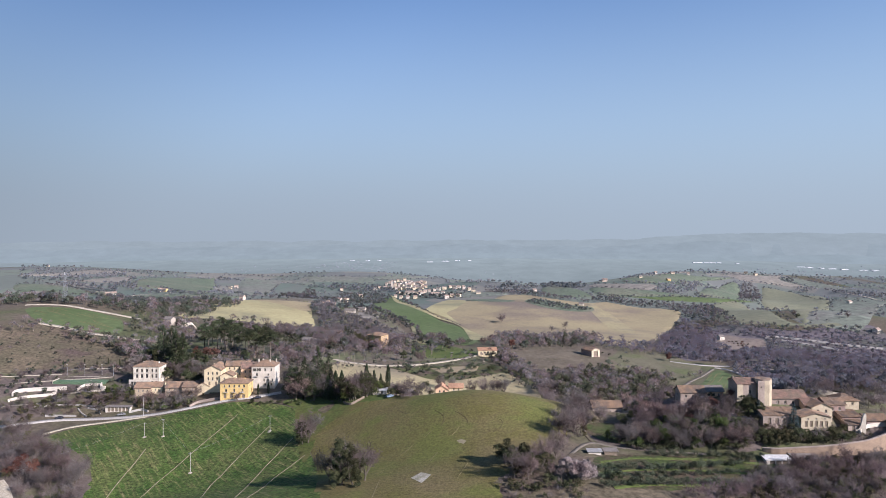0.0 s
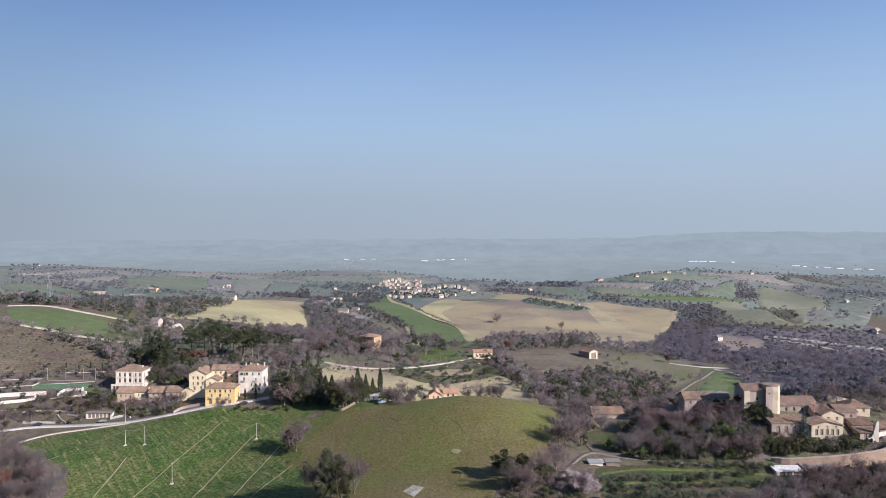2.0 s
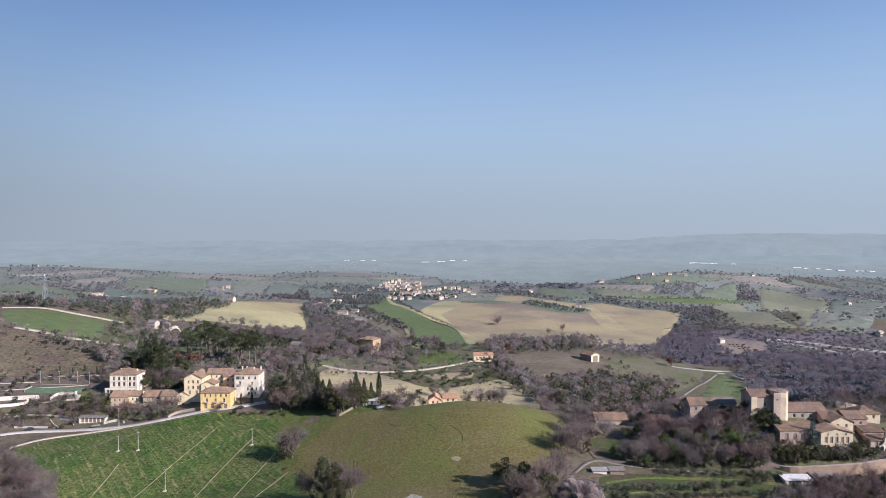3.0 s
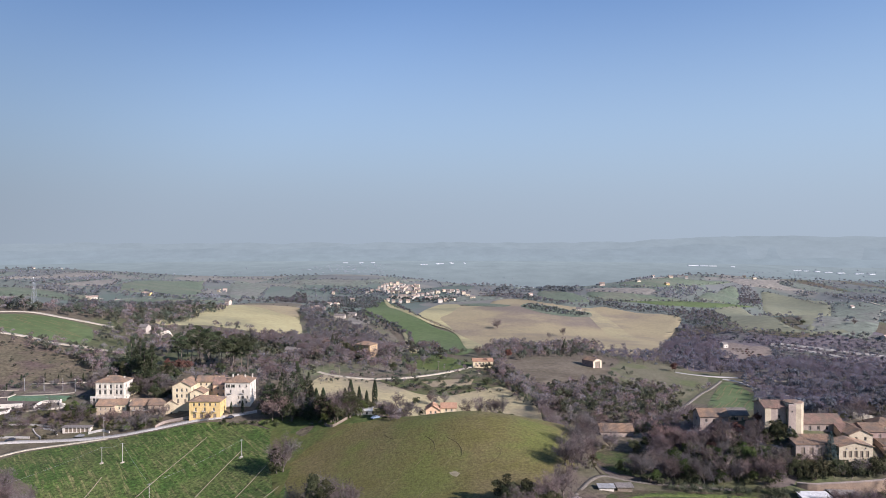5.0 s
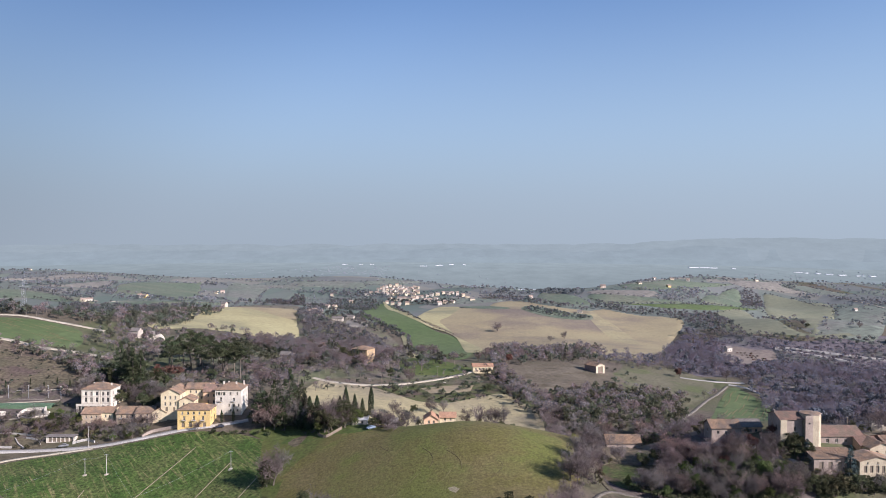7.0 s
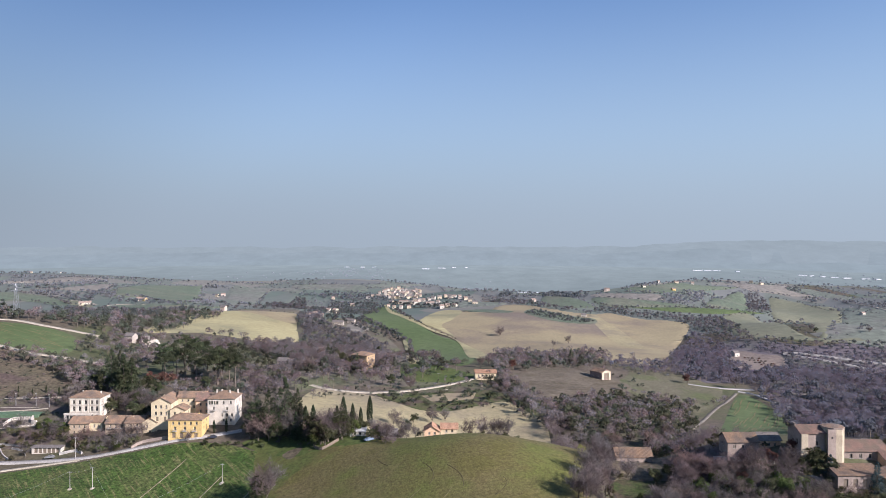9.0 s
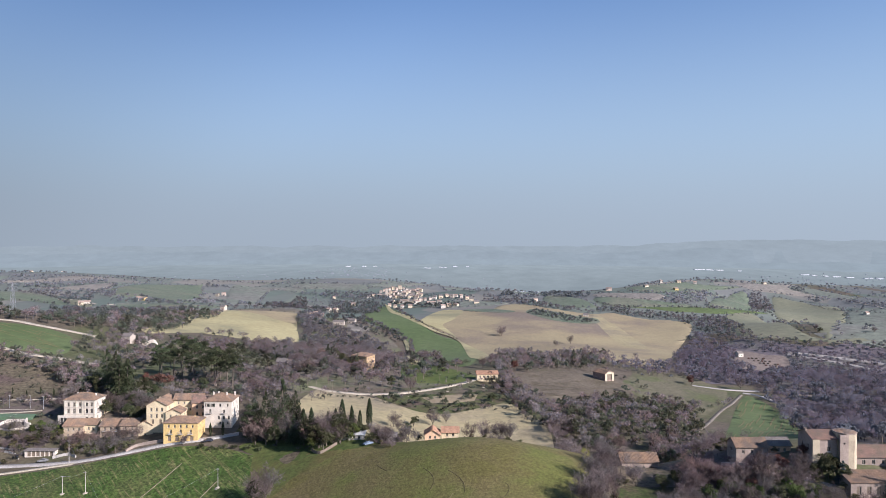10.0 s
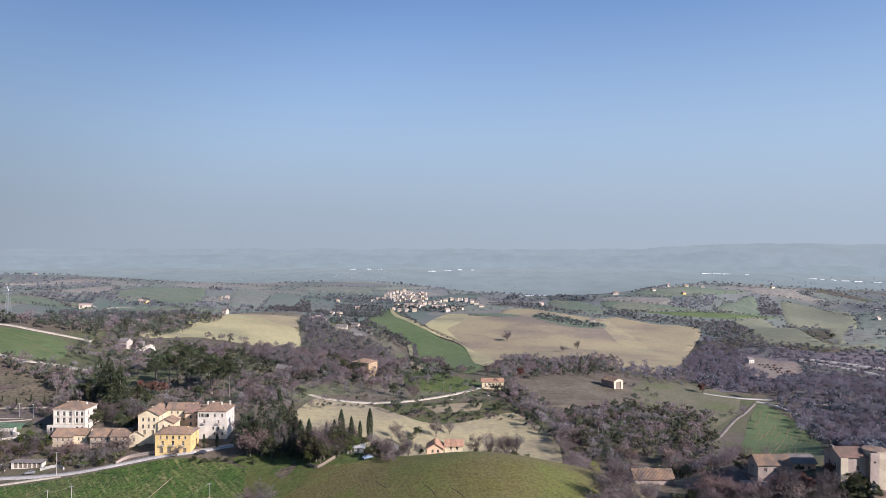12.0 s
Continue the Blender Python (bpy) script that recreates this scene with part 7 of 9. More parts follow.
for points in ([(-313.0, 480.6), (-296.9, 493.6), (-271.7, 492.5), (-235.6, 485.4)],
               [(45.8, 574.0), (49.4, 512.0), (56.8, 467.9), (65.2, 432.9), (77.1, 409.9)],
               [(34.4, 545.0), (43.7, 496.0), (51.5, 454.9)],
               [(88.8, 606.9), (116.4, 619.9), (143.8, 604.8), (154.2, 568.8)],
               [(-80.2, 430.2), (-68.9, 450.1), (-56.4, 471.1)],
               [(136.6, 545.8), (162.6, 519.7), (207.7, 547.6)]):
    hedge(points, rng, 7.0, 0.95)
FAR_WOODS = (
    ("bare trees and gardens below the straw field", [(-215.7, 644), (-196.9, 680), (-177.7, 728), (-150.2, 768), (-132.2, 792), (-116.5, 856), (-81.5, 844), (-52.6, 812), (-30.9, 564), (-87, 538), (-115.1, 518), (-151.8, 562), (-191.3, 602)], 6.8, (0.76, 0.18, 0.06), 0.95, "far"),
    ("dense dark hedge wood between the tan and ploughed fields", [(47.2, 490), (57.5, 462), (62.8, 440), (65.9, 424), (71.7, 426), (72.3, 446), (70.9, 486), (61.3, 520), (50.3, 582), (42, 560)], 4.2, (0.66, 0.26, 0.08), 0.75, "far"),
    ("bare wood under the far lane", [(152, 330), (172, 326), (298.3, 522), (270, 530), (246, 540), (242, 500), (190, 400)], 6.0, (0.75, 0.2, 0.05), 0.85, "blue"),
    ("bare woodland on the slope behind the hamlet", [(-154.2, 596), (-135, 614), (-105.4, 586), (-82.1, 476), (-87.1, 438), (-99.2, 438), (-118, 470)], 7.0, (0.82, 0.13, 0.05), 1.0, "far"),
    ("scrub and trees round the orange farmhouse", [(-95, 545), (-88, 600), (-40, 620), (-25, 592), (-34, 540), (-62, 520)], 6.5, (0.7, 0.25, 0.05), 0.85, "far"),
    ("grey purple brush across the right valley", [(361.2, 924), (435.3, 872), (536.6, 848), (571, 828), (356.1, 530), (334.4, 542), (329, 596), (324, 658), (362.3, 764), (408, 856), (367.3, 900), (302.1, 768), (251.3, 684), (310.5, 820)], 6.2, (0.62, 0.16, 0.22), 0.72, "blue"),
    ("bare trees below the plot of heaps", [(226.3, 674), (295.5, 752), (285.1, 700), (307.2, 700), (372.3, 784), (324, 658), (266.6, 612), (238.7, 626), (212.5, 628)], 7, (0.8, 0.15, 0.05), 0.85, "blue"),
    ("bare wood and gardens beside the straw field", [(-148.0, 790.0), (-150.0, 824.0), (-165.0, 905.0), (-158.0, 970.0), (-124.4, 936.0), (-93.5, 916.0), (-60.0, 860.0), (-52.0, 804.0), (-98.4, 760.0)], 7.5, (0.72, 0.22, 0.06), 0.95, "mid"),
    ("dark belt of trees on the left ridge", [(-360.3, 606), (-344.6, 610), (-325.2, 608), (-324.2, 650), (-433, 900), (-414.9, 920), (-396, 928), (-374.1, 944), (-352.7, 964), (-339.1, 992), (-318.7, 992), (-311.6, 980), (-323.5, 944), (-342.8, 908), (-339.3, 860), (-279.1, 650), (-292.6, 622), (-305.9, 612), (-325.6, 596), (-350.1, 590)], 9.5, (0.4, 0.55, 0.05), 1.1, "mid"),
    ("bare trees between far fields", [(-374.9, 1112), (-362.5, 1136), (-332.7, 1088), (-362.2, 1076)], 13, (0.72, 0.2, 0.08), 1.2, "haze"),
    ("bare wood beyond the straw field", [(-308.6, 1012), (-283.6, 1040), (-260.7, 1080), (-352.6, 1740), (-321.7, 1740), (-214, 1104), (-256, 1048), (-288.9, 1008)], 9.5, (0.72, 0.2, 0.08), 1, "mid"),
    ("trees round a far white farm", [(-616.6, 1830), (-585.3, 1880), (-547.4, 1870), (-609.7, 1810)], 14, (0.4, 0.55, 0.05), 1.2, "haze"),
    ("purple brown woods below the left ridge", [(-821.4, 1328), (-774.5, 1356), (-728.6, 1412), (-745.2, 1600), (-710.4, 1540), (-698.8, 1356), (-748.6, 1312), (-803.6, 1300)], 15, (0.72, 0.2, 0.08), 1.15, "haze"),
    ("brown scrub wood on the left hill", [(-730.2, 1272), (-701.5, 1284), (-645.7, 1256), (-570.2, 1204), (-546.5, 1152), (-605.3, 1180), (-660.6, 1220), (-713.3, 1252)], 12, (0.72, 0.2, 0.08), 1.05, "haze"),
    ("trees along a far left valley", [(-660.6, 1284), (-627.1, 1320), (-586.5, 1312), (-534, 1188), (-580, 1224), (-639.9, 1264)], 13, (0.72, 0.2, 0.08), 1.1, "haze"),
    ("trees round a far farm", [(-553.7, 1220), (-481.1, 1164), (-415.9, 1104), (-376.5, 1092), (-370.7, 1064), (-419.9, 1092), (-470.3, 1108), (-514.2, 1136)], 13, (0.4, 0.55, 0.05), 0.9, "haze"),
    ("trees on the skyline beyond the village", [(-394.1, 1940), (-317.3, 1950), (-265.3, 1940), (-251.6, 1920), (-334.3, 1930)], 15, (0.4, 0.55, 0.05), 1, "haze"),
    ("dark copse on a far slope", [(-361.9, 1820), (-295, 1790), (-284.4, 1770), (-350.8, 1780)], 11, (0.15, 0.8, 0.05), 1, "haze"),
    ("bare woods on the slope left of the village", [(-292.7, 1820), (-195.8, 1810), (-166.9, 1740), (-163.6, 1640), (-241.4, 1720), (-302.4, 1750)], 12, (0.72, 0.2, 0.08), 1.05, "haze"),
    ("trees and gardens round far houses", [(-205.9, 1108), (-249.2, 1680), (-144.7, 1580), (-109.8, 1460), (-112.4, 1144), (-150.6, 1092), (-179.8, 1060), (-198.2, 1068)], 9.5, (0.4, 0.55, 0.05), 0.85, "mid"),
    ("dense gardens among houses on the slope", [(-165.1, 1048), (-149.5, 1084), (-114.5, 1080), (-91.5, 1020), (-55.6, 964), (-40.4, 904), (-58.7, 900), (-91, 936), (-125.9, 1004), (-151.3, 988)], 8, (0.4, 0.55, 0.05), 0.8, "mid"),
    ("bare grove beside the straw field", [(-195.4, 1024), (-170, 1052), (-145.5, 952), (-147.1, 876), (-175.2, 916)], 6.5, (0.72, 0.2, 0.08), 1.15, "mid"),
    ("dark trees below the village", [(-111.6, 1484), (-60.2, 1404), (18.1, 1332), (45.7, 1356), (19, 1404), (-38.1, 1424), (-88, 1488)], 9.5, (0.4, 0.55, 0.05), 0.95, "mid"),
    ("trees between the village houses", [(-166.5, 1810), (-35.7, 1560), (89.4, 1444), (30.1, 1392), (-101.5, 1510), (-151.9, 1730)], 17, (0.4, 0.55, 0.05), 0.7, "haze"),
    ("trees at the village edge", [(-191.4, 1810), (-164.6, 1790), (-129.4, 1710), (-103.6, 1540), (-150.4, 1640), (-182.1, 1750)], 11, (0.4, 0.55, 0.05), 0.85, "haze"),
    ("broad hedge wood above the tan field", [(82, 1416), (154.7, 1392), (196.5, 1292), (226.3, 1240), (264.2, 1204), (254, 1184), (211.8, 1220), (173.9, 1272), (133.8, 1352), (85.3, 1396)], 8, (0.72, 0.2, 0.08), 0.9, "mid"),
    ("dark evergreens on the centre ridge", [(127.8, 1484), (157.1, 1500), (155.2, 1460), (125.4, 1456)], 9, (0.15, 0.8, 0.05), 1.2, "haze"),
    ("dark evergreen copse on the centre ridge", [(214.6, 1520), (271.7, 1452), (292.5, 1380), (280.8, 1356), (214.7, 1440)], 9, (0.2, 0.75, 0.05), 1.15, "haze"),
    ("blue grey wood on a far hump", [(56.9, 1580), (91.4, 1580), (126.4, 1570), (114, 1540), (59.7, 1520)], 14, (0.72, 0.2, 0.08), 1.1, "haze"),
    ("scattered trees along the centre ridge", [(90.6, 1464), (200.9, 1492), (196.8, 1420), (144, 1408), (88.9, 1436)], 12, (0.4, 0.55, 0.05), 0.85, "haze"),
    ("bare belt under the right hill", [(275, 1252), (321.4, 1248), (324.8, 1220), (363.4, 1208), (409, 1188), (466.9, 1184), (409, 940), (398.2, 916), (364.5, 932), (382.1, 1092), (369.9, 1148), (309.1, 1176), (286.5, 1204), (264.2, 1204)], 7.5, (0.72, 0.2, 0.08), 0.85, "mid"),
    ("bare belt across the right valley", [(409, 940), (467.1, 892), (552.3, 872), (569.2, 864), (558.2, 848), (436.7, 880), (394.6, 908)], 7.5, (0.4, 0.55, 0.05), 0.8, "mid"),
    ("bare wood in the gully", [(351.7, 1008), (361.2, 924), (326.8, 820), (251.3, 684), (227.2, 692), (235.7, 744)], 7.5, (0.9, 0.08, 0.02), 1.05, "blue"),
    ("bare wood in a fold of the right hill", [(418.7, 1332), (520.4, 1404), (527.7, 1376), (478, 1292), (438.6, 1272), (413.4, 1280), (398.8, 1296)], 11, (0.72, 0.2, 0.08), 1.05, "haze"),
    ("dark bare clump on the right hill", [(718.5, 1640), (741.2, 1640), (724, 1550), (590.8, 1280), (549.1, 1268), (697.6, 1590)], 9, (0.85, 0.1, 0.05), 0.95, "mid"),
    ("blue grey wood along the right skyline", [(622.9, 1730), (750.2, 1770), (747.3, 1740), (675.7, 1700), (627.2, 1700)], 14, (0.72, 0.2, 0.08), 0.95, "haze"),
    ("trees at a far field corner", [(868.2, 1760), (901.2, 1760), (875.8, 1690), (841.8, 1680)], 13, (0.4, 0.55, 0.05), 0.9, "haze"),
    ("bare wood on the far right slope", [(884.9, 1610), (919.6, 1428), (899.2, 1344), (874.8, 1360), (874.5, 1540)], 12, (0.72, 0.2, 0.08), 0.95, "haze"),
    ("trees in the far right folds", [(844.3, 1630), (873.7, 1590), (825.7, 1540), (818.1, 1590)], 11, (0.4, 0.55, 0.05), 0.85, "haze"),
    ("scattered trees on the far right hills", [(945.4, 1770), (1052.7, 1630), (1040.4, 1550), (964.4, 1496), (956.4, 1620), (952, 1730)], 24, (0.4, 0.55, 0.05), 1, "haze"),
    ("low dark shrubs in a strip", [(143, 1172), (160.8, 1220), (187.3, 1184), (215.2, 1136), (242.7, 1120), (237.3, 1096), (205.1, 1084), (175, 1108), (154.6, 1140)], 4.6, (0.05, 0.25, 0.7), 0.75, "mid"),
)
# tone picks how much haze is tinted into the foliage.
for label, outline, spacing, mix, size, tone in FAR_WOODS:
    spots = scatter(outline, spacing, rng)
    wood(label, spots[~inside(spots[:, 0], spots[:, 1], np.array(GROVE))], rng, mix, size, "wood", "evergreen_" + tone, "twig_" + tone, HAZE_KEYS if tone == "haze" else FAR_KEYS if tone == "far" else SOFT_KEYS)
drape("field", GROVE, M["olive_grass"], "dry grass under an olive grove", step=6, lift=0.3)
wood("olive grove on the slope behind the pines", scatter(GROVE, 5.5, rng), rng, (0.02, 0.2, 0.78), 0.8, "grove", "scrub_leaf")
FAR_HEDGES = (
    ([(-890.2, 1436), (-849.8, 1484), (-823.2, 1590), (-786.2, 1700), (-708.4, 1850), (-564.5, 1970)], 13, 0.95, "haze"),
    ([(-841.8, 1360), (-802.7, 1404), (-759.3, 1448)], 12, 0.7, "haze"),
    ([(-681.9, 1480), (-683.1, 1650), (-626.9, 1830)], 12, 0.75, "haze"),
    ([(-564.5, 1970), (-434.8, 1960), (-336, 1940)], 13, 0.9, "haze"),
    ([(-256.1, 1930), (-117.8, 1970), (-6.4, 2130), (34.2, 1590)], 14, 0.8, "haze"),
    ([(-180.8, 1880), (-113.5, 1900), (-22.5, 2030)], 12, 0.7, "haze"),
    ([(372.6, 1396), (414.5, 1360), (460.1, 1368), (588.7, 1570)], 9, 0.75, "haze"),
    ([(333.4, 1440), (374.2, 1436), (417, 1488), (488.1, 1600)], 11, 0.9, "haze"),
    ([(750.2, 1760), (849.5, 1790), (950.9, 1780), (1016.5, 1720)], 11, 0.8, "haze"),
    ([(864.8, 1690), (879.6, 1610)], 8, 0.7, "haze"),
    ([(929.4, 1730), (938.4, 1590), (931.2, 1460)], 9, 0.7, "haze"),
    ([(335.3, 1244), (378.5, 1244), (450.3, 1248), (497.6, 1260), (538.8, 1268)], 6, 0.6, "mid"),
    ([(402.1, 1280), (437.2, 1268), (482.3, 1260)], 7, 0.6, "mid"),
    ([(283, 1288), (312.3, 1244), (336.5, 1248)], 6, 0.7, "mid"),
    ([(758.5, 1620), (793.5, 1590), (801.6, 1530), (795.7, 1404), (823.7, 1328)], 8, 0.6, "mid"),
    ([(471.3, 1212), (524.9, 1236), (590.8, 1280), (472.6, 944)], 7, 0.55, "mid"),
    ([(-100.9, 1436), (-27.9, 1068), (22.9, 940)], 16, 0.35, "mid"),
    ([(-25.9, 1056), (-48.4, 1144), (-82.3, 1396)], 6, 0.75, "mid"),
    ([(-116.2, 1096), (-92.7, 1032), (-63.8, 972), (-35.7, 896), (-27.5, 792)], 5, 0.8, "mid"),
    ([(-288.9, 1008), (-255.8, 1028), (-208.5, 1048)], 9, 0.35, "mid"),
    ([(-484.6, 1064), (-470.5, 1024), (-436.4, 992), (-408.6, 984), (-374.4, 988)], 9, 0.6, "mid"),
    ([(-773.1, 1252), (-723.3, 1252), (-654.2, 1212), (-575.6, 1124)], 9, 0.6, "mid"),
    ([(-564.2, 1236), (-523, 1264), (-437.7, 1148), (-386.2, 1124)], 10, 0.7, "haze"),
    ([(-336.8, 1132), (-310.2, 1124), (-438.8, 1810), (-373.6, 1820)], 10, 0.7, "haze"),
    ([(311.7, 1416), (361.6, 1372), (402.4, 1360)], 9, 0.6, "haze"),
    ([(483.7, 1296), (475.6, 1264), (481.2, 1252)], 7, 0.6, "mid"),
    ([(656.3, 1600), (723.3, 1660), (787, 1660), (849.6, 1620)], 10, 0.7, "haze"),
)
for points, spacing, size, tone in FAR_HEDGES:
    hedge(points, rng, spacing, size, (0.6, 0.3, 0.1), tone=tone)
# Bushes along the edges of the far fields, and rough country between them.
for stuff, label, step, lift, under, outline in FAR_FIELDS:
    if outline[0][1] > 1000 and stuff in ("half_hazed_green", "hazed_green", "hazed_tan", "pale_olive") and under < 0.3:
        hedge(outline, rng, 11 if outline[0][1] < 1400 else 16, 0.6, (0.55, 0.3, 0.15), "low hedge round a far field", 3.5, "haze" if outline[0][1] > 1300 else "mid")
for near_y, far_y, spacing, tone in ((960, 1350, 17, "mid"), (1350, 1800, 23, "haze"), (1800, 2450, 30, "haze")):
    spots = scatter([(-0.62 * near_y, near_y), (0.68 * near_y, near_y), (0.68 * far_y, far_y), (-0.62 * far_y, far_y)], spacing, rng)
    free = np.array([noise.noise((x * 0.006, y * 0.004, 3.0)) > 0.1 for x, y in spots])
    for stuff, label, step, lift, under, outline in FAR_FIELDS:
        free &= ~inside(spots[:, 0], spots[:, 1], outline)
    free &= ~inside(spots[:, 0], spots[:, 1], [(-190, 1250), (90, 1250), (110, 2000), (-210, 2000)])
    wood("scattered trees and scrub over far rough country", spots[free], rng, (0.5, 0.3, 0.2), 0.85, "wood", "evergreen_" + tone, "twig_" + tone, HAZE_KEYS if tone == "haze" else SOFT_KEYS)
hedge([(45.8, 574.0), (49.4, 512.0), (56.8, 467.9), (65.2, 432.9), (77.1, 409.9)], rng, 3.2, 0.75, (0.6, 0.3, 0.1), "dark hedgerow down the side of a tan field")
hedge([(34.4, 545.0), (43.7, 496.0), (51.5, 454.9), (59.5, 430.9)], rng, 4.0, 0.6, (0.6, 0.3, 0.1), "dark hedgerow along the edge of a tan field")
hedge([(-238, 772), (-216, 768), (-199.6, 764.0), (-181.2, 760.0), (-163.0, 756.0), (-145.0, 762.0), (-133.9, 772.0)], rng, 2.6, 1.05, (0.75, 0.2, 0.05), "thick bare hedge along the foot of the straw field", 5.0)
hedge([(-277.1, 502), (-255.3, 492), (-235.4, 480), (-212.1, 460), (-190.8, 442)], rng, 1.8, 0.8, (0.5, 0.45, 0.05), "dark overgrown hedge down to the villa", 2.5)
hedge([(-312, 512), (-289, 511), (-269, 506), (-248, 506), (-219, 499), (-196, 478)], rng, 2.6, 0.75, (0.5, 0.4, 0.1), "dark overgrown ditch below the lane", 3.0)
wood("scattered shrubs on the dry slope", scatter([(-316.3, 485.6), (-280.3, 500.5), (-213.7, 468.3), (-203.3, 441.2), (-260.9, 433.2), (-277.3, 425.2)], 8.0, rng), rng, (0.2, 0.3, 0.5), 0.4)
wood("scrub under the pines", scatter([(-161.8, 448.3), (-164.4, 515.3), (-137.9, 512.3), (-110.3, 451.3), (-122.8, 429.3)], 5.5, rng), rng, (0.6, 0.15, 0.25), 0.55)

# Thickets near the camera, of finer twigs.
for label, outline, spacing, mix, size in (
    ("thicket and small trees below the church", [(68.1, 307.2), (105.7, 401.9), (120.4, 411.9), (122.0, 289.3), (129.9, 280.3), (125.7, 270.2), (105.4, 271.2), (73.0, 277.2), (64.2, 284.2)], 5.0, (0.46, 0.26, 0.28), 0.8),
    ("purple brown thicket under the retaining wall", [(119.0, 254.1), (139.1, 262.1), (171.2, 262.2), (150.5, 230.0), (77.9, 224.1), (111.7, 245.1)], 3.0, (0.14, 0.36, 0.5), 0.8),
    ("bare thicket along the stream ditch", [(-234.4, 358.8), (-215.5, 349.8), (-188.9, 328.8), (-165.4, 307.7), (-149.4, 275.6), (-167.5, 267.7), (-187.2, 289.8), (-192.2, 293.8)], 4.2, (0.4, 0.15, 0.45), 0.85),
    ("scrub between the meadow and the terraces", [(19.6, 244.1), (28.5, 251.2), (46.9, 260.2), (50.5, 246.2), (49.4, 222.1), (19.8, 224.1)], 3.6, (0.1, 0.35, 0.55), 0.55),
    ("bushes under the terraced houses", [(-180.1, 394.0), (-158.4, 393.0), (-140.0, 383.0), (-142.9, 378.0), (-161.8, 377.9), (-173.5, 382.9)], 2.8, (0.06, 0.76, 0.18), 0.7),
    ("dark garden bushes on the left slope", [(-219.4, 403.0), (-187.7, 407.1), (-178.0, 393.0), (-194.6, 386.9), (-227.9, 377.9), (-243.5, 372.9), (-250.7, 384.0), (-231.5, 395.0)], 4.0, (0.35, 0.55, 0.1), 0.85),
    ("low bushes above the country road", [(-227.9, 377.9), (-202.7, 383.9), (-189.6, 381.9), (-189.5, 377.9), (-213.6, 374.8), (-239.0, 365.8), (-242.2, 370.9)], 4.2, (0.3, 0.5, 0.2), 0.55),
    ("wooded strip beside the meadow", [(56.6, 307.3), (86.1, 403.8), (70.0, 310.2), (62.3, 286.2), (49.7, 276.2), (49.5, 288.2)], 3.6, (0.5, 0.15, 0.35), 0.85),
    ("undergrowth below the tall conifers", [(-92.5, 391.1), (-60.1, 392.1), (-42.8, 357.2), (-54.6, 356.1), (-82.9, 377.1)], 5.0, (0.5, 0.15, 0.35), 0.5),
    ("hedge of bushes behind the crest", [(-27.6, 352.2), (-15.1, 412.0), (-13.7, 336.3), (-19.5, 339.3)], 3.0, (0.1, 0.2, 0.7), 0.6),
    ("scrub and small trees behind the hamlet", [(148.5, 306.5), (171.2, 313.5), (317.8, 487.7), (192.0, 294.3), (186.6, 296.3), (179.4, 307.4), (161.7, 305.5)], 4.5, (0.35, 0.45, 0.2), 0.8),
    ("dark shrubs along the far side of the crest", [(14, 351), (24, 349), (36, 347), (38, 351), (24, 355), (14, 356)], 2.6, (0.4, 0.35, 0.25), 0.75),
    ("shrubs in front of the pink house", [(-26, 350), (-10, 353), (0, 356), (1, 359), (-10, 357), (-26, 355)], 2.6, (0.35, 0.3, 0.35), 0.6),
    ("thicket at the corner of the sandy field", [(59, 424), (69, 440), (74.3, 424), (75.8, 402), (51.3, 328), (60.2, 406)], 4.0, (0.55, 0.3, 0.15), 0.8),
    ("scrub among the hamlet houses", [(161.9, 283.3), (173.2, 286.3), (182.9, 280.2), (178.4, 273.2), (163.7, 274.2)], 3.5, (0.1, 0.6, 0.3), 0.5),
    ("dark bushes round the hamlet", [(122.8, 291.4), (133.1, 287.4), (134.5, 280.3), (162.0, 279.3), (163.7, 274.2), (132.0, 270.2), (126.2, 277.3)], 3.0, (0.05, 0.8, 0.15), 0.7),
):
    spots = scatter(outline, spacing, rng)
    spots = spots[[not open_ground(x, y) for x, y in spots]]
    wood(label, spots, rng, mix, size, "thicket", "thicket_leaf", "twig_bank" if "purple" in label or "church" in label else "twig", NEAR_KEYS)

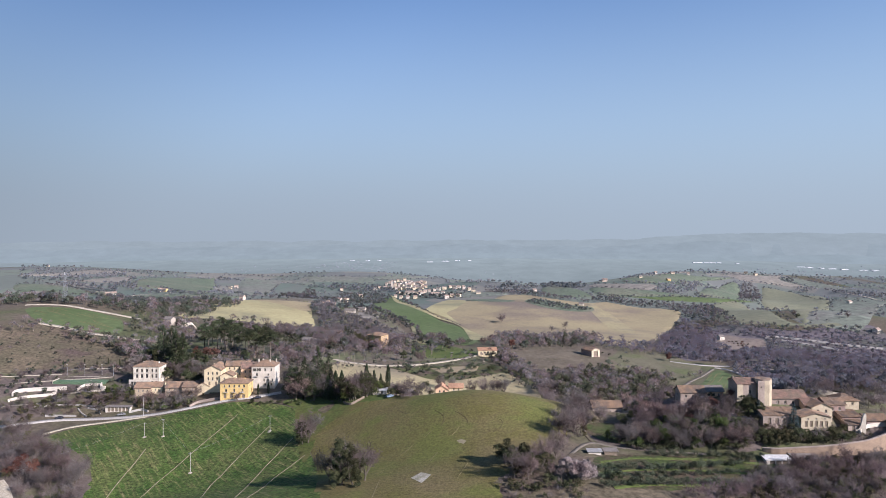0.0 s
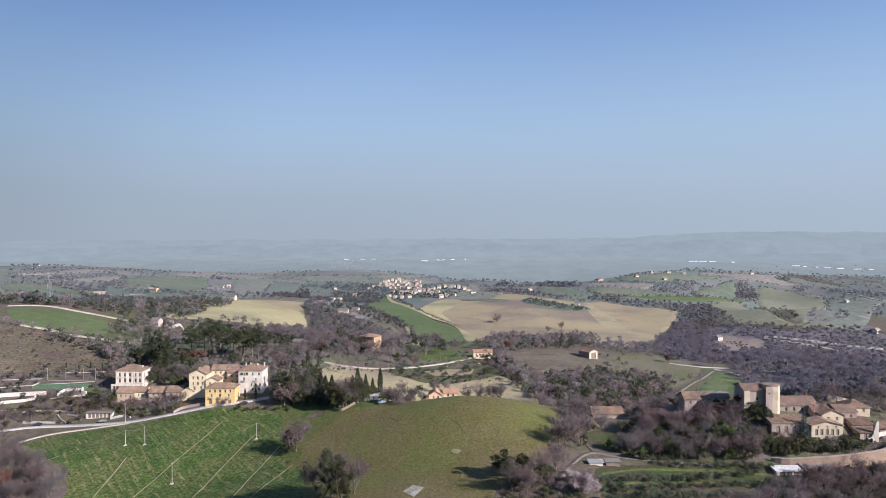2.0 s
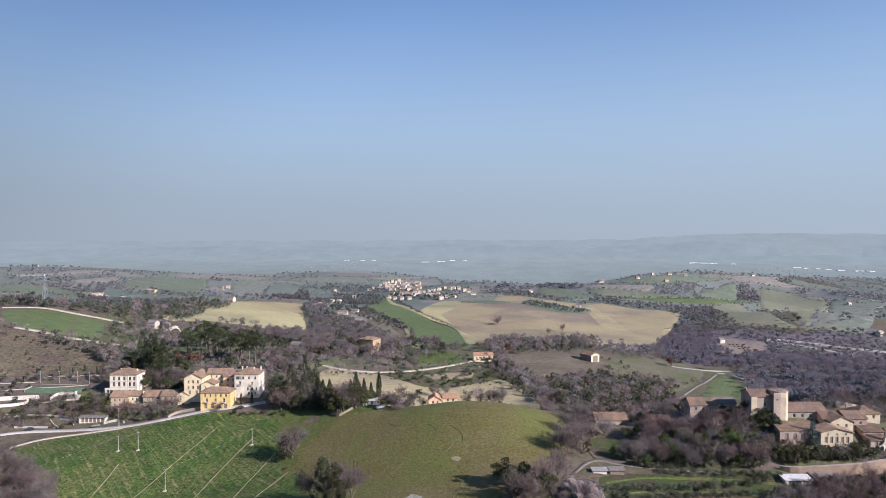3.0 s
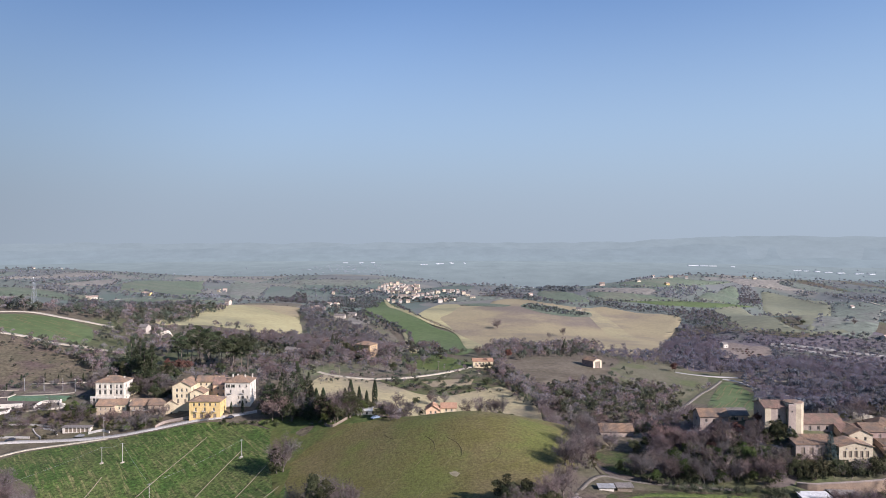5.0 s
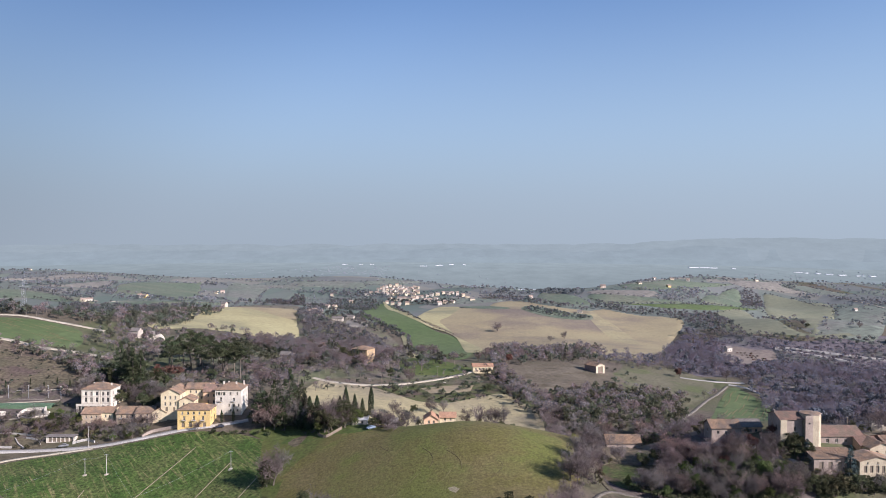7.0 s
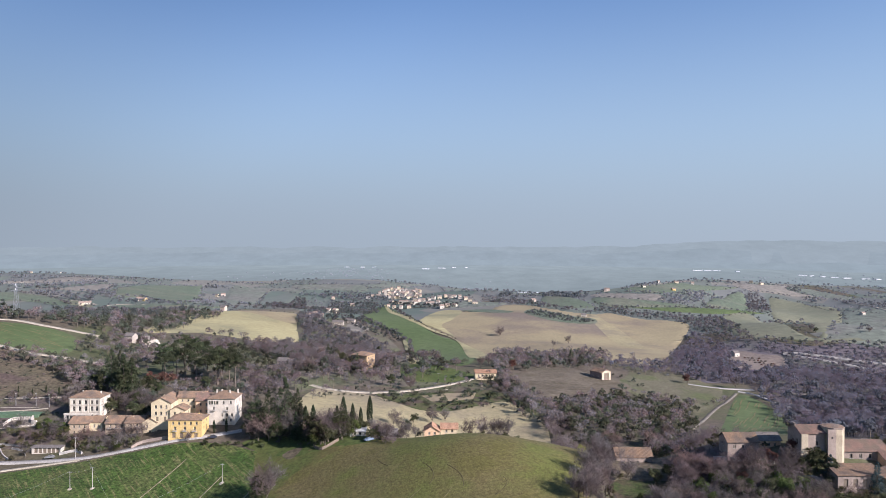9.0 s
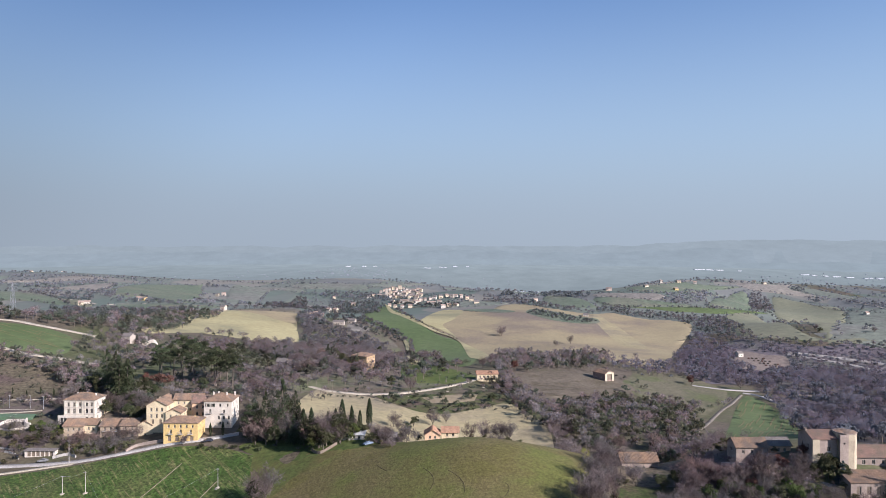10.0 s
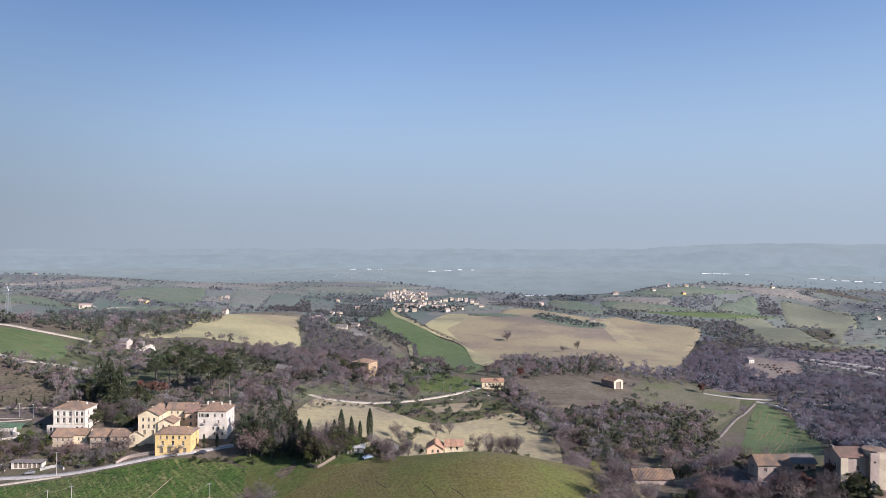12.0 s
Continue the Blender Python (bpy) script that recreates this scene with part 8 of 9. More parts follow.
# Trees that stand alone or near: (kind, height, spots).
STANDS = (
    ("big_oak", 15.5, [(-38.2, 255.5)]), ("big_oak", 12, [(-33.8, 253.5)]), ("big_bare", 14, [(-29.9, 258.0), (-44.7, 264.9), (-37.0, 264.0)]), ("big_oak", 11, [(-65.9, 318.9)]), ("big_bare", 13, [(-63.5, 318.9)]),
    ("oak", 10, [(25.1, 253.1), (30.0, 255.2), (23.5, 258.1)]), ("oak", 8, [(32.0, 246.1), (37.5, 248.2), (26.8, 245.1)]), ("big_bare", 10, [(37.0, 252.2), (43.5, 259.2), (30.5, 242.1)]), ("bare", 10, [(51.0, 283.2), (55.9, 290.2), (60.5, 295.2), (62.3, 286.2), (55.8, 303.3), (63.7, 317.2), (68.7, 310.2), (25.7, 244.1), (49.0, 285.2)]),
    ("blossom", 9, [(49.3, 240.1)]), ("blossom", 6, [(46.4, 248.2)]), ("russet", 8, [(-186.1, 291.8), (-186.7, 300.8), (-179.3, 294.7)]), ("shrub", 3, [(38.1, 239.1), (42.2, 234.1), (32.3, 233.1), (60.8, 242.1), (25.7, 235.1)]),
    ("big_bare", 11, [(-169.7, 286.7), (-159.8, 292.7), (-174.1, 302.7), (-188.9, 312.8), (-161.6, 300.7)]), ("bare", 8, [(-206.1, 327.8), (-199.2, 330.8), (-219.6, 344.8), (-200.3, 338.8), (-183.4, 316.8), (-229.3, 357.8), (-219.1, 355.8)]),
    ("pine", 17, [(-172.7, 492.3), (-173.0, 510.3), (-171.8, 527.3), (-161.6, 517.3), (-158.0, 528.3), (-144.2, 504.3), (-135.0, 489.3), (-159.6, 481.3), (-151.1, 473.3), (-143.1, 470.3), (-133.8, 462.3), (-127.5, 459.3), (-159.8, 464.3), (-153.3, 493.3)]), ("pine", 17, [(-170.6, 440.2)]), ("conifer", 21, [(-169.7, 432.2), (-166.1, 434.2)]), ("russet", 8, [(-166.1, 460.3), (-159.7, 457.3), (-153.4, 454.3)]), ("ivy", 5, [(-199.1, 404.0), (-196.0, 406.0), (-191.0, 404.0), (-186.1, 402.0), (-186.2, 398.0), (-181.6, 398.0)]),
    ("pine", 19, [(-124.5, 472), (-115.6, 454), (-132.5, 484), (-127.1, 460)]), ("tall_pine", 20, [(-178.0, 446.0), (-185.0, 450.0)]), ("oak", 10, [(-176.0, 438.0), (-186.0, 443.0), (-160.0, 439.0), (-193.0, 452.0), (-152.0, 434.0)]), ("rosy", 7, [(-168.0, 391.0), (-161.0, 389.5), (-154.0, 389.0), (-147.0, 388.5), (-140.5, 387.5)]), ("tall_pine", 26, [(-69.4, 377.1)]), ("tall_pine", 20, [(-76.2, 374.6), (-64.0, 380.0)]), ("conifer", 13, [(-62.5, 369.0), (-57.0, 365.0)]), ("oak", 12, [(-40.0, 357.5), (-53.0, 360.5)]), ("pine", 15, [(-81.0, 376.0)]), ("rosy", 11, [(-82.4, 375.1)]),
    ("cypress", 15, [(-62.0, 376.1), (-58.7, 371.1), (-32.7, 405.1), (-43.3, 385.1), (-56.2, 377.1)]), ("cypress", 12, [(-39.9, 393.1), (-36.4, 397.1), (-49.7, 383.1), (-45.2, 377.2)]), ("ivy", 8, [(-50.9, 355.2), (-42.9, 358.2)]), ("rosy", 12, [(-48.0, 356.2), (-54.6, 362.1)]), ("oak", 11, [(-57.0, 364.1), (-46.5, 353.2)]), ("big_bare", 13, [(-45.7, 356.2)]), ("oak", 12, [(-49.1, 355.2)]), ("ivy", 9, [(-35.5, 358.2)]), ("rosy", 13, [(-75.6, 372.1), (-52.5, 358.2), (-80.8, 373.1)]), ("oak", 9, [(-40.3, 356.2), (-37.8, 360.2), (-32.7, 363.2), (-86.0, 377.1), (-70.1, 369.1), (-42.6, 355.2)]),
    ("big_bare", 16, [(-64.1, 372.1), (-73.1, 380.1), (-85.6, 382.1)]), ("big_bare", 12, [(-56.4, 368.1), (-68.6, 385.1), (-44.0, 367.2)]), ("bare", 9, [(-85.9, 391.1), (-76.2, 383.1), (-61.4, 384.1), (-39.9, 393.1), (-39.6, 355.2)]),
    ("bare", 8, [(-25.0, 357.2), (-20.1, 350.3), (-18.3, 408.0), (-11.1, 343.3), (-21.6, 418.0), (-30.8, 393.1), (-40.7, 401.1), (-1.4, 431.9), (5.8, 438.9), (15.5, 356.0), (21.0, 354.0)]), ("big_bare", 8, [(27.0, 352.0), (31.0, 351.0)]), ("oak", 6, [(-13.8, 413.0), (-11.3, 426.0), (34.8, 486.0), (-27.3, 349.3), (-24.6, 352.2)]),
    ("bare", 5.5, [(-171.8, 390.0), (-163.6, 386.0), (-156.8, 386.0), (-149.8, 386.0), (-142.6, 384.0), (-114.0, 376.1), (-154.4, 383.0)]), ("ivy", 4, [(-166.5, 382.9), (-155.9, 378.9), (-148.0, 379.0), (-192.8, 400.0), (-199.3, 403.0)]), ("shrub", 2.2, [(-105.3, 373.0), (-100.1, 371.0), (-94.5, 371.1), (-89.3, 371.1), (-82.7, 369.1), (-77.4, 366.1)]),
    ("bare", 9, [(-164.6, 420.2), (-161.0, 426.2), (-154.2, 422.2), (-196.5, 434.2), (-196.2, 424.2)]), ("cypress", 7, [(-104.3, 383.1), (-98.8, 384.1), (-112.0, 382.1)]),
    ("oak", 10, [(-63.5, 570.1), (-69.4, 580.1), (-76.3, 596.1), (-62.8, 800.0)]), ("conifer", 12, [(-58.2, 565.1), (-88.8, 621.0)]), ("rosy", 11, [(-96.6, 632.0), (-51.8, 547.1), (-89.0, 538.1)]),
    ("rosy", 8, [(78.5, 298.2), (80.8, 284.2), (85.2, 279.2), (72.3, 288.2), (103.9, 276.2), (110.0, 274.2), (117.5, 273.2), (101.7, 283.2), (122.5, 274.2), (68.6, 298.2)]), ("oak", 8, [(97.4, 284.2), (110.8, 282.2), (84.9, 303.2)]), ("ivy", 8, [(91.7, 281.2), (104.8, 285.2), (116.3, 281.3), (90.3, 288.2)]), ("ivy", 7, [(97.7, 292.2), (106.1, 279.2), (82.7, 309.2), (121.4, 282.3), (115.5, 285.3)]), ("russet", 6, [(99.9, 288.2), (90.0, 299.2)]),
    ("oak", 8, [(-168.6, 415.1), (-166.3, 418.2), (-155.3, 411.1), (-149.7, 407.1), (-147.1, 409.1), (-156.6, 422.2), (-101.7, 410.2)]), ("bare", 8, [(-161.0, 415.1), (-171.6, 426.2), (-152.0, 418.2), (-148.2, 420.2)]), ("rosy", 8, [(90.7, 401.8), (97.8, 396.8), (108.8, 400.9), (118.9, 406.9), (87.2, 408.9)]), ("conifer", 10, [(133.5, 296.9)]), ("oak", 4.5, [(-196.0, 395.0), (-192.5, 396.0), (-188.6, 396.0), (-183.8, 395.0), (-178.8, 392.0), (-173.4, 386.9), (-195.8, 387.9), (-201.0, 389.9)]), ("oak", 7, [(133.7, 292.4), (130.9, 290.4), (134.3, 287.4), (130.5, 293.4), (126.4, 291.4)]), ("ivy", 6, [(133.4, 294.4)]),
    ("cedar", 10.5, [(144.8, 280.0)]), ("broad_cedar", 8.5, [(133.6, 287.0)]), ("rosy", 9, [(90.5, 305.2), (95.3, 300.3), (100.6, 297.3), (106.4, 294.3), (111.5, 290.3)]), ("bare", 9, [(91.8, 299.2), (96.9, 295.2), (102.9, 293.3), (110.6, 294.3), (89.7, 311.2)]), ("bare", 8, [(89.4, 293.2), (98.4, 287.2), (108.8, 286.3), (118.7, 287.3), (86.9, 297.2)]), ("russet", 7, [(97.8, 300.3), (105.6, 289.3)]),
    ("ivy", 6, [(95.3, 304.3), (108.9, 296.3), (114.3, 294.3), (117.5, 290.3), (104.6, 298.3)]), ("russet", 7, [(118.0, 296.4), (128.2, 298.4)]),
    ("big_bare", 8.5, [(75.9, 279.2), (86.0, 278.2), (96.2, 274.2), (108.0, 273.2), (117.1, 272.2), (74.5, 292.2), (67.7, 294.2)]), ("ivy", 5.5, [(79.4, 275.2), (102.4, 274.2), (113.0, 272.2), (90.0, 278.2), (68.7, 283.2)]), ("oak", 5.5, [(91.3, 275.2), (121.7, 271.2), (80.2, 288.2), (106.5, 277.2), (125.5, 273.2)]), ("shrub", 3, [(81.4, 274.2), (87.1, 274.2), (92.9, 273.2), (99.3, 273.2), (109.4, 271.2), (118.1, 270.2), (77.4, 276.2), (73.6, 281.2)]),
    ("bare", 7, [(116.2, 278.2), (126.2, 277.3), (86.1, 286.2), (95.5, 282.2), (106.1, 279.2), (70.9, 306.2), (72.0, 325.2), (78.0, 311.2), (112.7, 402.9), (123.2, 292.4)]), ("oak", 6, [(120.0, 276.2), (89.9, 283.2), (101.0, 281.2), (79.6, 302.2)]),
    ("shrub", 3.4, [(128.9, 272.2), (132.1, 272.2), (134.8, 271.2), (139.0, 273.2), (141.6, 272.2), (145.3, 273.2), (148.0, 272.2), (152.3, 274.2), (154.9, 273.2), (159.8, 276.2), (162.4, 275.2), (166.9, 277.2), (135.6, 275.2), (141.8, 276.3), (147.6, 276.3), (153.9, 277.3), (160.3, 278.3), (132.6, 276.3)]),
    ("oak", 5, [(130.8, 274.2), (137.4, 274.2), (144.8, 275.2), (152.2, 276.2), (158.0, 276.2), (166.1, 280.3), (128.0, 276.2)]),
    ("bare", 6, [(119.3, 248.1), (125.9, 251.1), (129.1, 247.1), (137.0, 252.1), (140.0, 248.1), (148.1, 253.1), (150.9, 249.1), (157.4, 251.1), (161.3, 249.1), (119.4, 242.1), (123.5, 240.0), (130.1, 243.1), (133.5, 240.0), (140.8, 244.1), (144.1, 241.1), (151.0, 244.1), (152.9, 239.1), (112.4, 242.1), (106.6, 238.1), (103.0, 239.1), (140.7, 257.1), (147.7, 258.1), (154.8, 259.1), (160.7, 258.1), (166.7, 259.1), (133.3, 255.1)]),
    ("oak", 4.5, [(125.0, 245.1), (135.2, 245.1), (145.6, 247.1), (154.7, 245.1), (114.5, 238.0), (126.4, 238.0), (145.9, 239.0), (157.4, 242.1)]), ("bare", 6.5, [(119.1, 252.1), (144.2, 250.1), (160.9, 255.1), (165.0, 253.1)]),
    ("big_bare", 15, [(83.0, 960.0)]), ("big_bare", 10, [(486.6, 944.0)]), ("bare", 10, [(139.2, 872.0), (160.9, 896.0), (546.5, 920.0)]), ("oak", 9, [(485.7, 932.0)]),
    ("bare", 9, [(-18.7, 511.0), (-16.2, 500.0), (239.5, 602.6), (404.4, 892.0)]), ("oak", 8, [(-29.1, 507.1), (-129.2, 445.3)]), ("russet", 9, [(59.7, 589.0), (202.8, 609.7)]),
    ("bare", 9, [(35.1, 594.0), (42.4, 607.0)]), ("conifer", 12, [(114.5, 637.9)]), ("bare", 5, [(-238.8, 429.2), (-230.2, 433.2), (-221.2, 433.2), (-211.4, 435.2), (-247.8, 423.2), (-258.8, 418.1), (-203.3, 437.2)]), ("cypress", 4, [(-244.9, 438.2), (-233.7, 443.2), (-223.6, 439.2), (-218.2, 443.2), (-209.9, 441.2), (-246.0, 426.2)]),
)
for kind, height, spots in STANDS:
    for x, y in spots:
        tall = height * random.uniform(0.85, 1.15)
        if not open_ground(x, y):
            plant(kind, x, y, tall)

# Olive rows on the terraces.
for a, b, n in (((58.7, 250.2), (118.9, 261.1), 19), ((55.8, 242.1), (111.5, 254.1), 17), ((57.1, 235.1), (103.5, 245.1), 16), ((82.5, 270.1), (124.7, 264.2), 11)):
    for k in range(n):
        f = (k + random.uniform(-0.25, 0.25)) / (n - 1)
        plant("olive", a[0] + (b[0] - a[0]) * f + random.uniform(-0.6, 0.6), a[1] + (b[1] - a[1]) * f + random.uniform(-0.8, 0.8), random.uniform(2.0, 3.5), group="olive trees on the terraces")
for k in range(7):
    plant("olive", -7.0 + 30.4 * k / 6, 599.0 + 14.0 * k / 6, 4.5, "grey green olive tree beside the lane", "olive trees beside the lane")

olive_rng = np.random.default_rng(77)
for x, y in scatter([(-29.2, 480.0), (-2.9, 493.1), (44.9, 508.2), (37.8, 487.2), (9.7, 461.1), (-15.0, 461.0)], 9.0, olive_rng):
    plant("olive", x, y, olive_rng.uniform(2.4, 3.6), "grey green olive tree in the plot by the lane", "olive trees beside the lane")
for x, y in scatter([(62.1, 260.2), (119.4, 262.1), (114.0, 250.1), (95.0, 244.1), (60.6, 237.1)], 14.0, olive_rng):
    plant("shrub", x, y, olive_rng.uniform(1.2, 2.2), "low dark green bush on the terrace bank", "bushes on the terraces")


# ---- poles, lines, walls and cars ----
def pole(x, y, height, label, arms=1, material="concrete", name="power_pole", group="power poles", girth=0.15):
    root = new(name)
    root.matrix_world = pose(x, y, zat(x, y))
    tagged(root, label, "pole", group)
    part("shaft", tube(bmesh.new(), (0, 0, -1), (0, 0, height), girth, girth * 0.6, 8), M[material], root)
    part("footing", tube(tube(bmesh.new(), (0, 0, -0.6), (0, 0, 0.35), 12 * girth, 5 * girth, 9), (0.8, 0.4, -0.4), (0.8, 0.4, 0.22), 8 * girth, 3 * girth, 7), M["track"], root, "mound of pale bare earth")
    for k in range(arms):
        part("crossarm", boxes((-0.9, 0.9, -0.06, 0.06, height - 0.4 - k, height - 0.28 - k)), M["steel"], root)
        for s in (-0.8, 0, 0.8):
            part("insulator", tube(bmesh.new(), (s, 0, height - 0.28 - k), (s, 0, height - 0.02 - k), 0.07, 0.04, 6), M["shutter"], root)
    return root


def cable(points, sag, label="thin overhead power line", radius=0.022):
    bm = bmesh.new()
    for a, b in zip(points, points[1:]):
        a, b = Vector(a), Vector(b)
        n = 10
        row = [a.lerp(b, k / n) - Vector((0, 0, sag * 4 * (k / n) * (1 - k / n))) for k in range(n + 1)]
        for p, q in zip(row, row[1:]):
            tube(bm, p, q, radius, radius, 4)
    me = bpy.data.meshes.new("cable")
    bm.to_mesh(me)
    bm.free()
    me.materials.append(M["steel"])
    return tagged(new("power_line", me), label, "cable", "overhead lines")


NEAR_POLES = [(-115.5, 309.7), (-151.3, 343.8), (-141.9, 343.8), (-86.7, 339.9)]
for (x, y), h in zip(NEAR_POLES, (9.5, 7.5, 9.0, 8.0)):
    pole(x, y, h, "pale concrete power pole in the wheat field")
roadside = (-165.5, 374.9)
pole(roadside[0], roadside[1], 10.5, "white concrete lamp pole beside the road")


def top_of(p, h):
    return (p[0], p[1], zat(*p) + h)


far_left = (-175.2, 304.7)
a, b, c, d = NEAR_POLES
cable([top_of(c, 8.8), top_of(b, 7.4), top_of(far_left, 7)], 0.8)
cable([top_of(c, 8.8), top_of(a, 9.4)], 0.8)
cable([top_of(a, 9.4), top_of(d, 7.8)], 1.0)
cable([top_of(c, 8.8), top_of(roadside, 9.5)], 0.6)
for x, y in [(2.2, 518.0), (6.8, 508.0), (31.4, 525.0), (-17.0, 486.0), (-61.6, 472.1), (-33.7, 483.1)]:
    pole(x, y, 9, "slim dark timber utility pole beside the lane", material="timber", group="lane poles", girth=0.11)

lattice = new("pylon")
px_, py_ = (-340.3, 613.8)
lattice.matrix_world = pose(px_, py_, zat(px_, py_))
tagged(lattice, "steel lattice power pylon on the hill", "pylon")
H = 26.0
for sx in (-1, 1):
    for sy in (-1, 1):
        part("leg", tube(bmesh.new(), (2.0 * sx, 2.0 * sy, -1), (0.45 * sx, 0.45 * sy, H), 0.13, 0.08, 4), M["steel"], lattice)
for k in range(7):
    z0, z1 = H * k / 7, H * (k + 1) / 7
    r0, r1 = 2.0 - 1.55 * k / 7, 2.0 - 1.55 * (k + 1) / 7
    bm = bmesh.new()
    for s in (-1, 1):
        tube(bm, (-r0, r0 * s, z0), (r1, r1 * s, z1), 0.05, 0.05, 3)
        tube(bm, (r0, r0 * s, z0), (-r1, r1 * s, z1), 0.05, 0.05, 3)
        tube(bm, (r0 * s, -r0, z0), (r1 * s, r1, z1), 0.05, 0.05, 3)
    part("brace", bm, M["steel"], lattice)
for z in (20, 22.5, 25):
    part("crossarm", boxes((-4, 4, -0.15, 0.15, z, z + 0.3)), M["steel"], lattice)


def low_wall(points, height, label, material="white_wall", thick=0.5, step=2.0):
    line = curve_through(points, step)
    verts, faces = [], []
    for i, p in enumerate(line):
        d = (line[min(i + 1, len(line) - 1)] - line[max(i - 1, 0)]).normalized()
        s = Vector((-d.y, d.x)) * thick / 2
        z = zat(p.x, p.y)
        for q, h in ((p - s, -1.0), (p - s, height), (p + s, height), (p + s, -1.0)):
            verts.append((q.x, q.y, z + h))
    for i in range(len(line) - 1):
        faces += [(4 * i + k, 4 * i + 4 + k, 4 * i + 5 + k, 4 * i + 1 + k) for k in range(3)]
    faces += [(0, 1, 2, 3), (4 * len(line) - 1, 4 * len(line) - 2, 4 * len(line) - 3, 4 * len(line) - 4)]
    return tagged(new("garden_wall", mesh_of("garden_wall", verts, faces, M[material])), label, "wall")


low_wall([(-251.8, 397.0), (-252.4, 401.0), (-248.5, 404.0), (-238.5, 407.0), (-226.7, 409.0)], 2.2, "white curved terrace wall on the slope", "white_wall", 0.9)
low_wall([(-250.7, 391.0), (-244.2, 397.0), (-231.6, 402.0), (-230.6, 405.0)], 1.6, "low white terrace wall below the garden", "white_wall", 0.8)
low_wall([(-233.9, 387.9), (-216.7, 391.9), (-200.0, 389.9)], 0.9, "low pale wall above the yard", "concrete")
low_wall([(-176.4, 380.9), (-170.3, 382.9), (-165.2, 379.9)], 1.2, "grey wall along the yard", "concrete")
low_wall([(-141.3, 378.0), (-138.0, 382.0), (-126.9, 382.1), (-122.8, 382.1)], 1.3, "stone wall beside the road", "stone_wall")
low_wall([(-51.9, 354.1), (-47.0, 348.2), (-41.0, 354.2)], 1.5, "weathered timber fence at the field edge", "timber", 0.15)
low_wall([(-172.0, 415.4), (-170.1, 418.4), (-168.3, 420.4)], 1.2, "cream garden wall beside the villa", "cream_wall")
low_wall([(103.6, 310.3), (112.3, 302.4), (119.9, 297.4)], 1.4, "pale wall below the church", "grey_wall")
low_wall([(123.3, 291.4), (127.6, 288.3), (130.7, 286.3)], 1.2, "pale path wall under the church", "concrete")
low_wall([(172.4, 280.3), (176.7, 284.3), (181.8, 286.3), (187.7, 287.3)], 1.8, "white curved wall at the hamlet end", "white_wall")
court = new("tennis_court")
court.matrix_world = pose(-222.5, 420.0, zat(-222.5, 418.0) + 1.1)
tagged(court, "green tennis court with a pale kerb wall", "court")
part("surface", boxes((-16.0, 16.0, -4.8, 5.2, -2.5, 0.0)), M["court_green"], court, "faded green playing surface")
part("back_wall", boxes((-14.6, 16.2, 5.2, 5.6, -2.5, 1.1)), M["pale_wall"], court, "pale low wall behind the court")
part("side_wall", boxes((-16.3, -15.9, -4.8, 5.6, -2.5, 0.6)), M["pale_wall"], court, "pale low wall at the court end")
for x in (-7.0, 5.0):
    part("line", boxes((x - 0.06, x + 0.06, -4.6, 5.0, 0.002, 0.012)), M["white_wall"], court, "faded white court line")
for x, y in ((-236.0, 426.6), (-225.0, 426.8), (-214.2, 426.8), (-206.5, 425.6)):
    post = new("floodlight_post")
    post.matrix_world = pose(x, y, zat(x, y))
    tagged(post, "slim grey floodlight post beside the tennis court", "post", "floodlight posts")
    part("shaft", tube(bmesh.new(), (0, 0, -0.8), (0, 0, 7.0), 0.13, 0.09, 6), M["steel"], post)
    part("lamp", boxes((-0.35, 0.35, -0.3, 0.0, 6.9, 7.15)), M["concrete"], post, "grey floodlight head")
low_wall([(-219.5, 407.5), (-217.8, 413.0), (-208.5, 413.5)], 1.6, "white wall round a sunken garden yard", "white_wall")
low_wall([(-218.5, 406.5), (-210.0, 407.0), (-200.0, 408.0)], 0.8, "low white wall in front of a garden yard", "white_wall")
low_wall([(-207.8, 413.5), (-206.5, 409.8), (-203.2, 408.6)], 2.2, "white curved fin wall in the garden", "white_wall", 0.8)
low_wall([(-208.0, 387.0), (-203.5, 382.0), (-199.0, 378.5)], 1.0, "pale sloping wall of the road yard", "concrete")
low_wall([(-203.0, 388.0), (-197.0, 386.0), (-192.5, 381.5)], 0.9, "pale wall of the road yard", "concrete")
low_wall([(-222.0, 378.5), (-214.0, 379.3), (-205.0, 379.0)], 1.0, "long pale wall above the country road", "concrete")


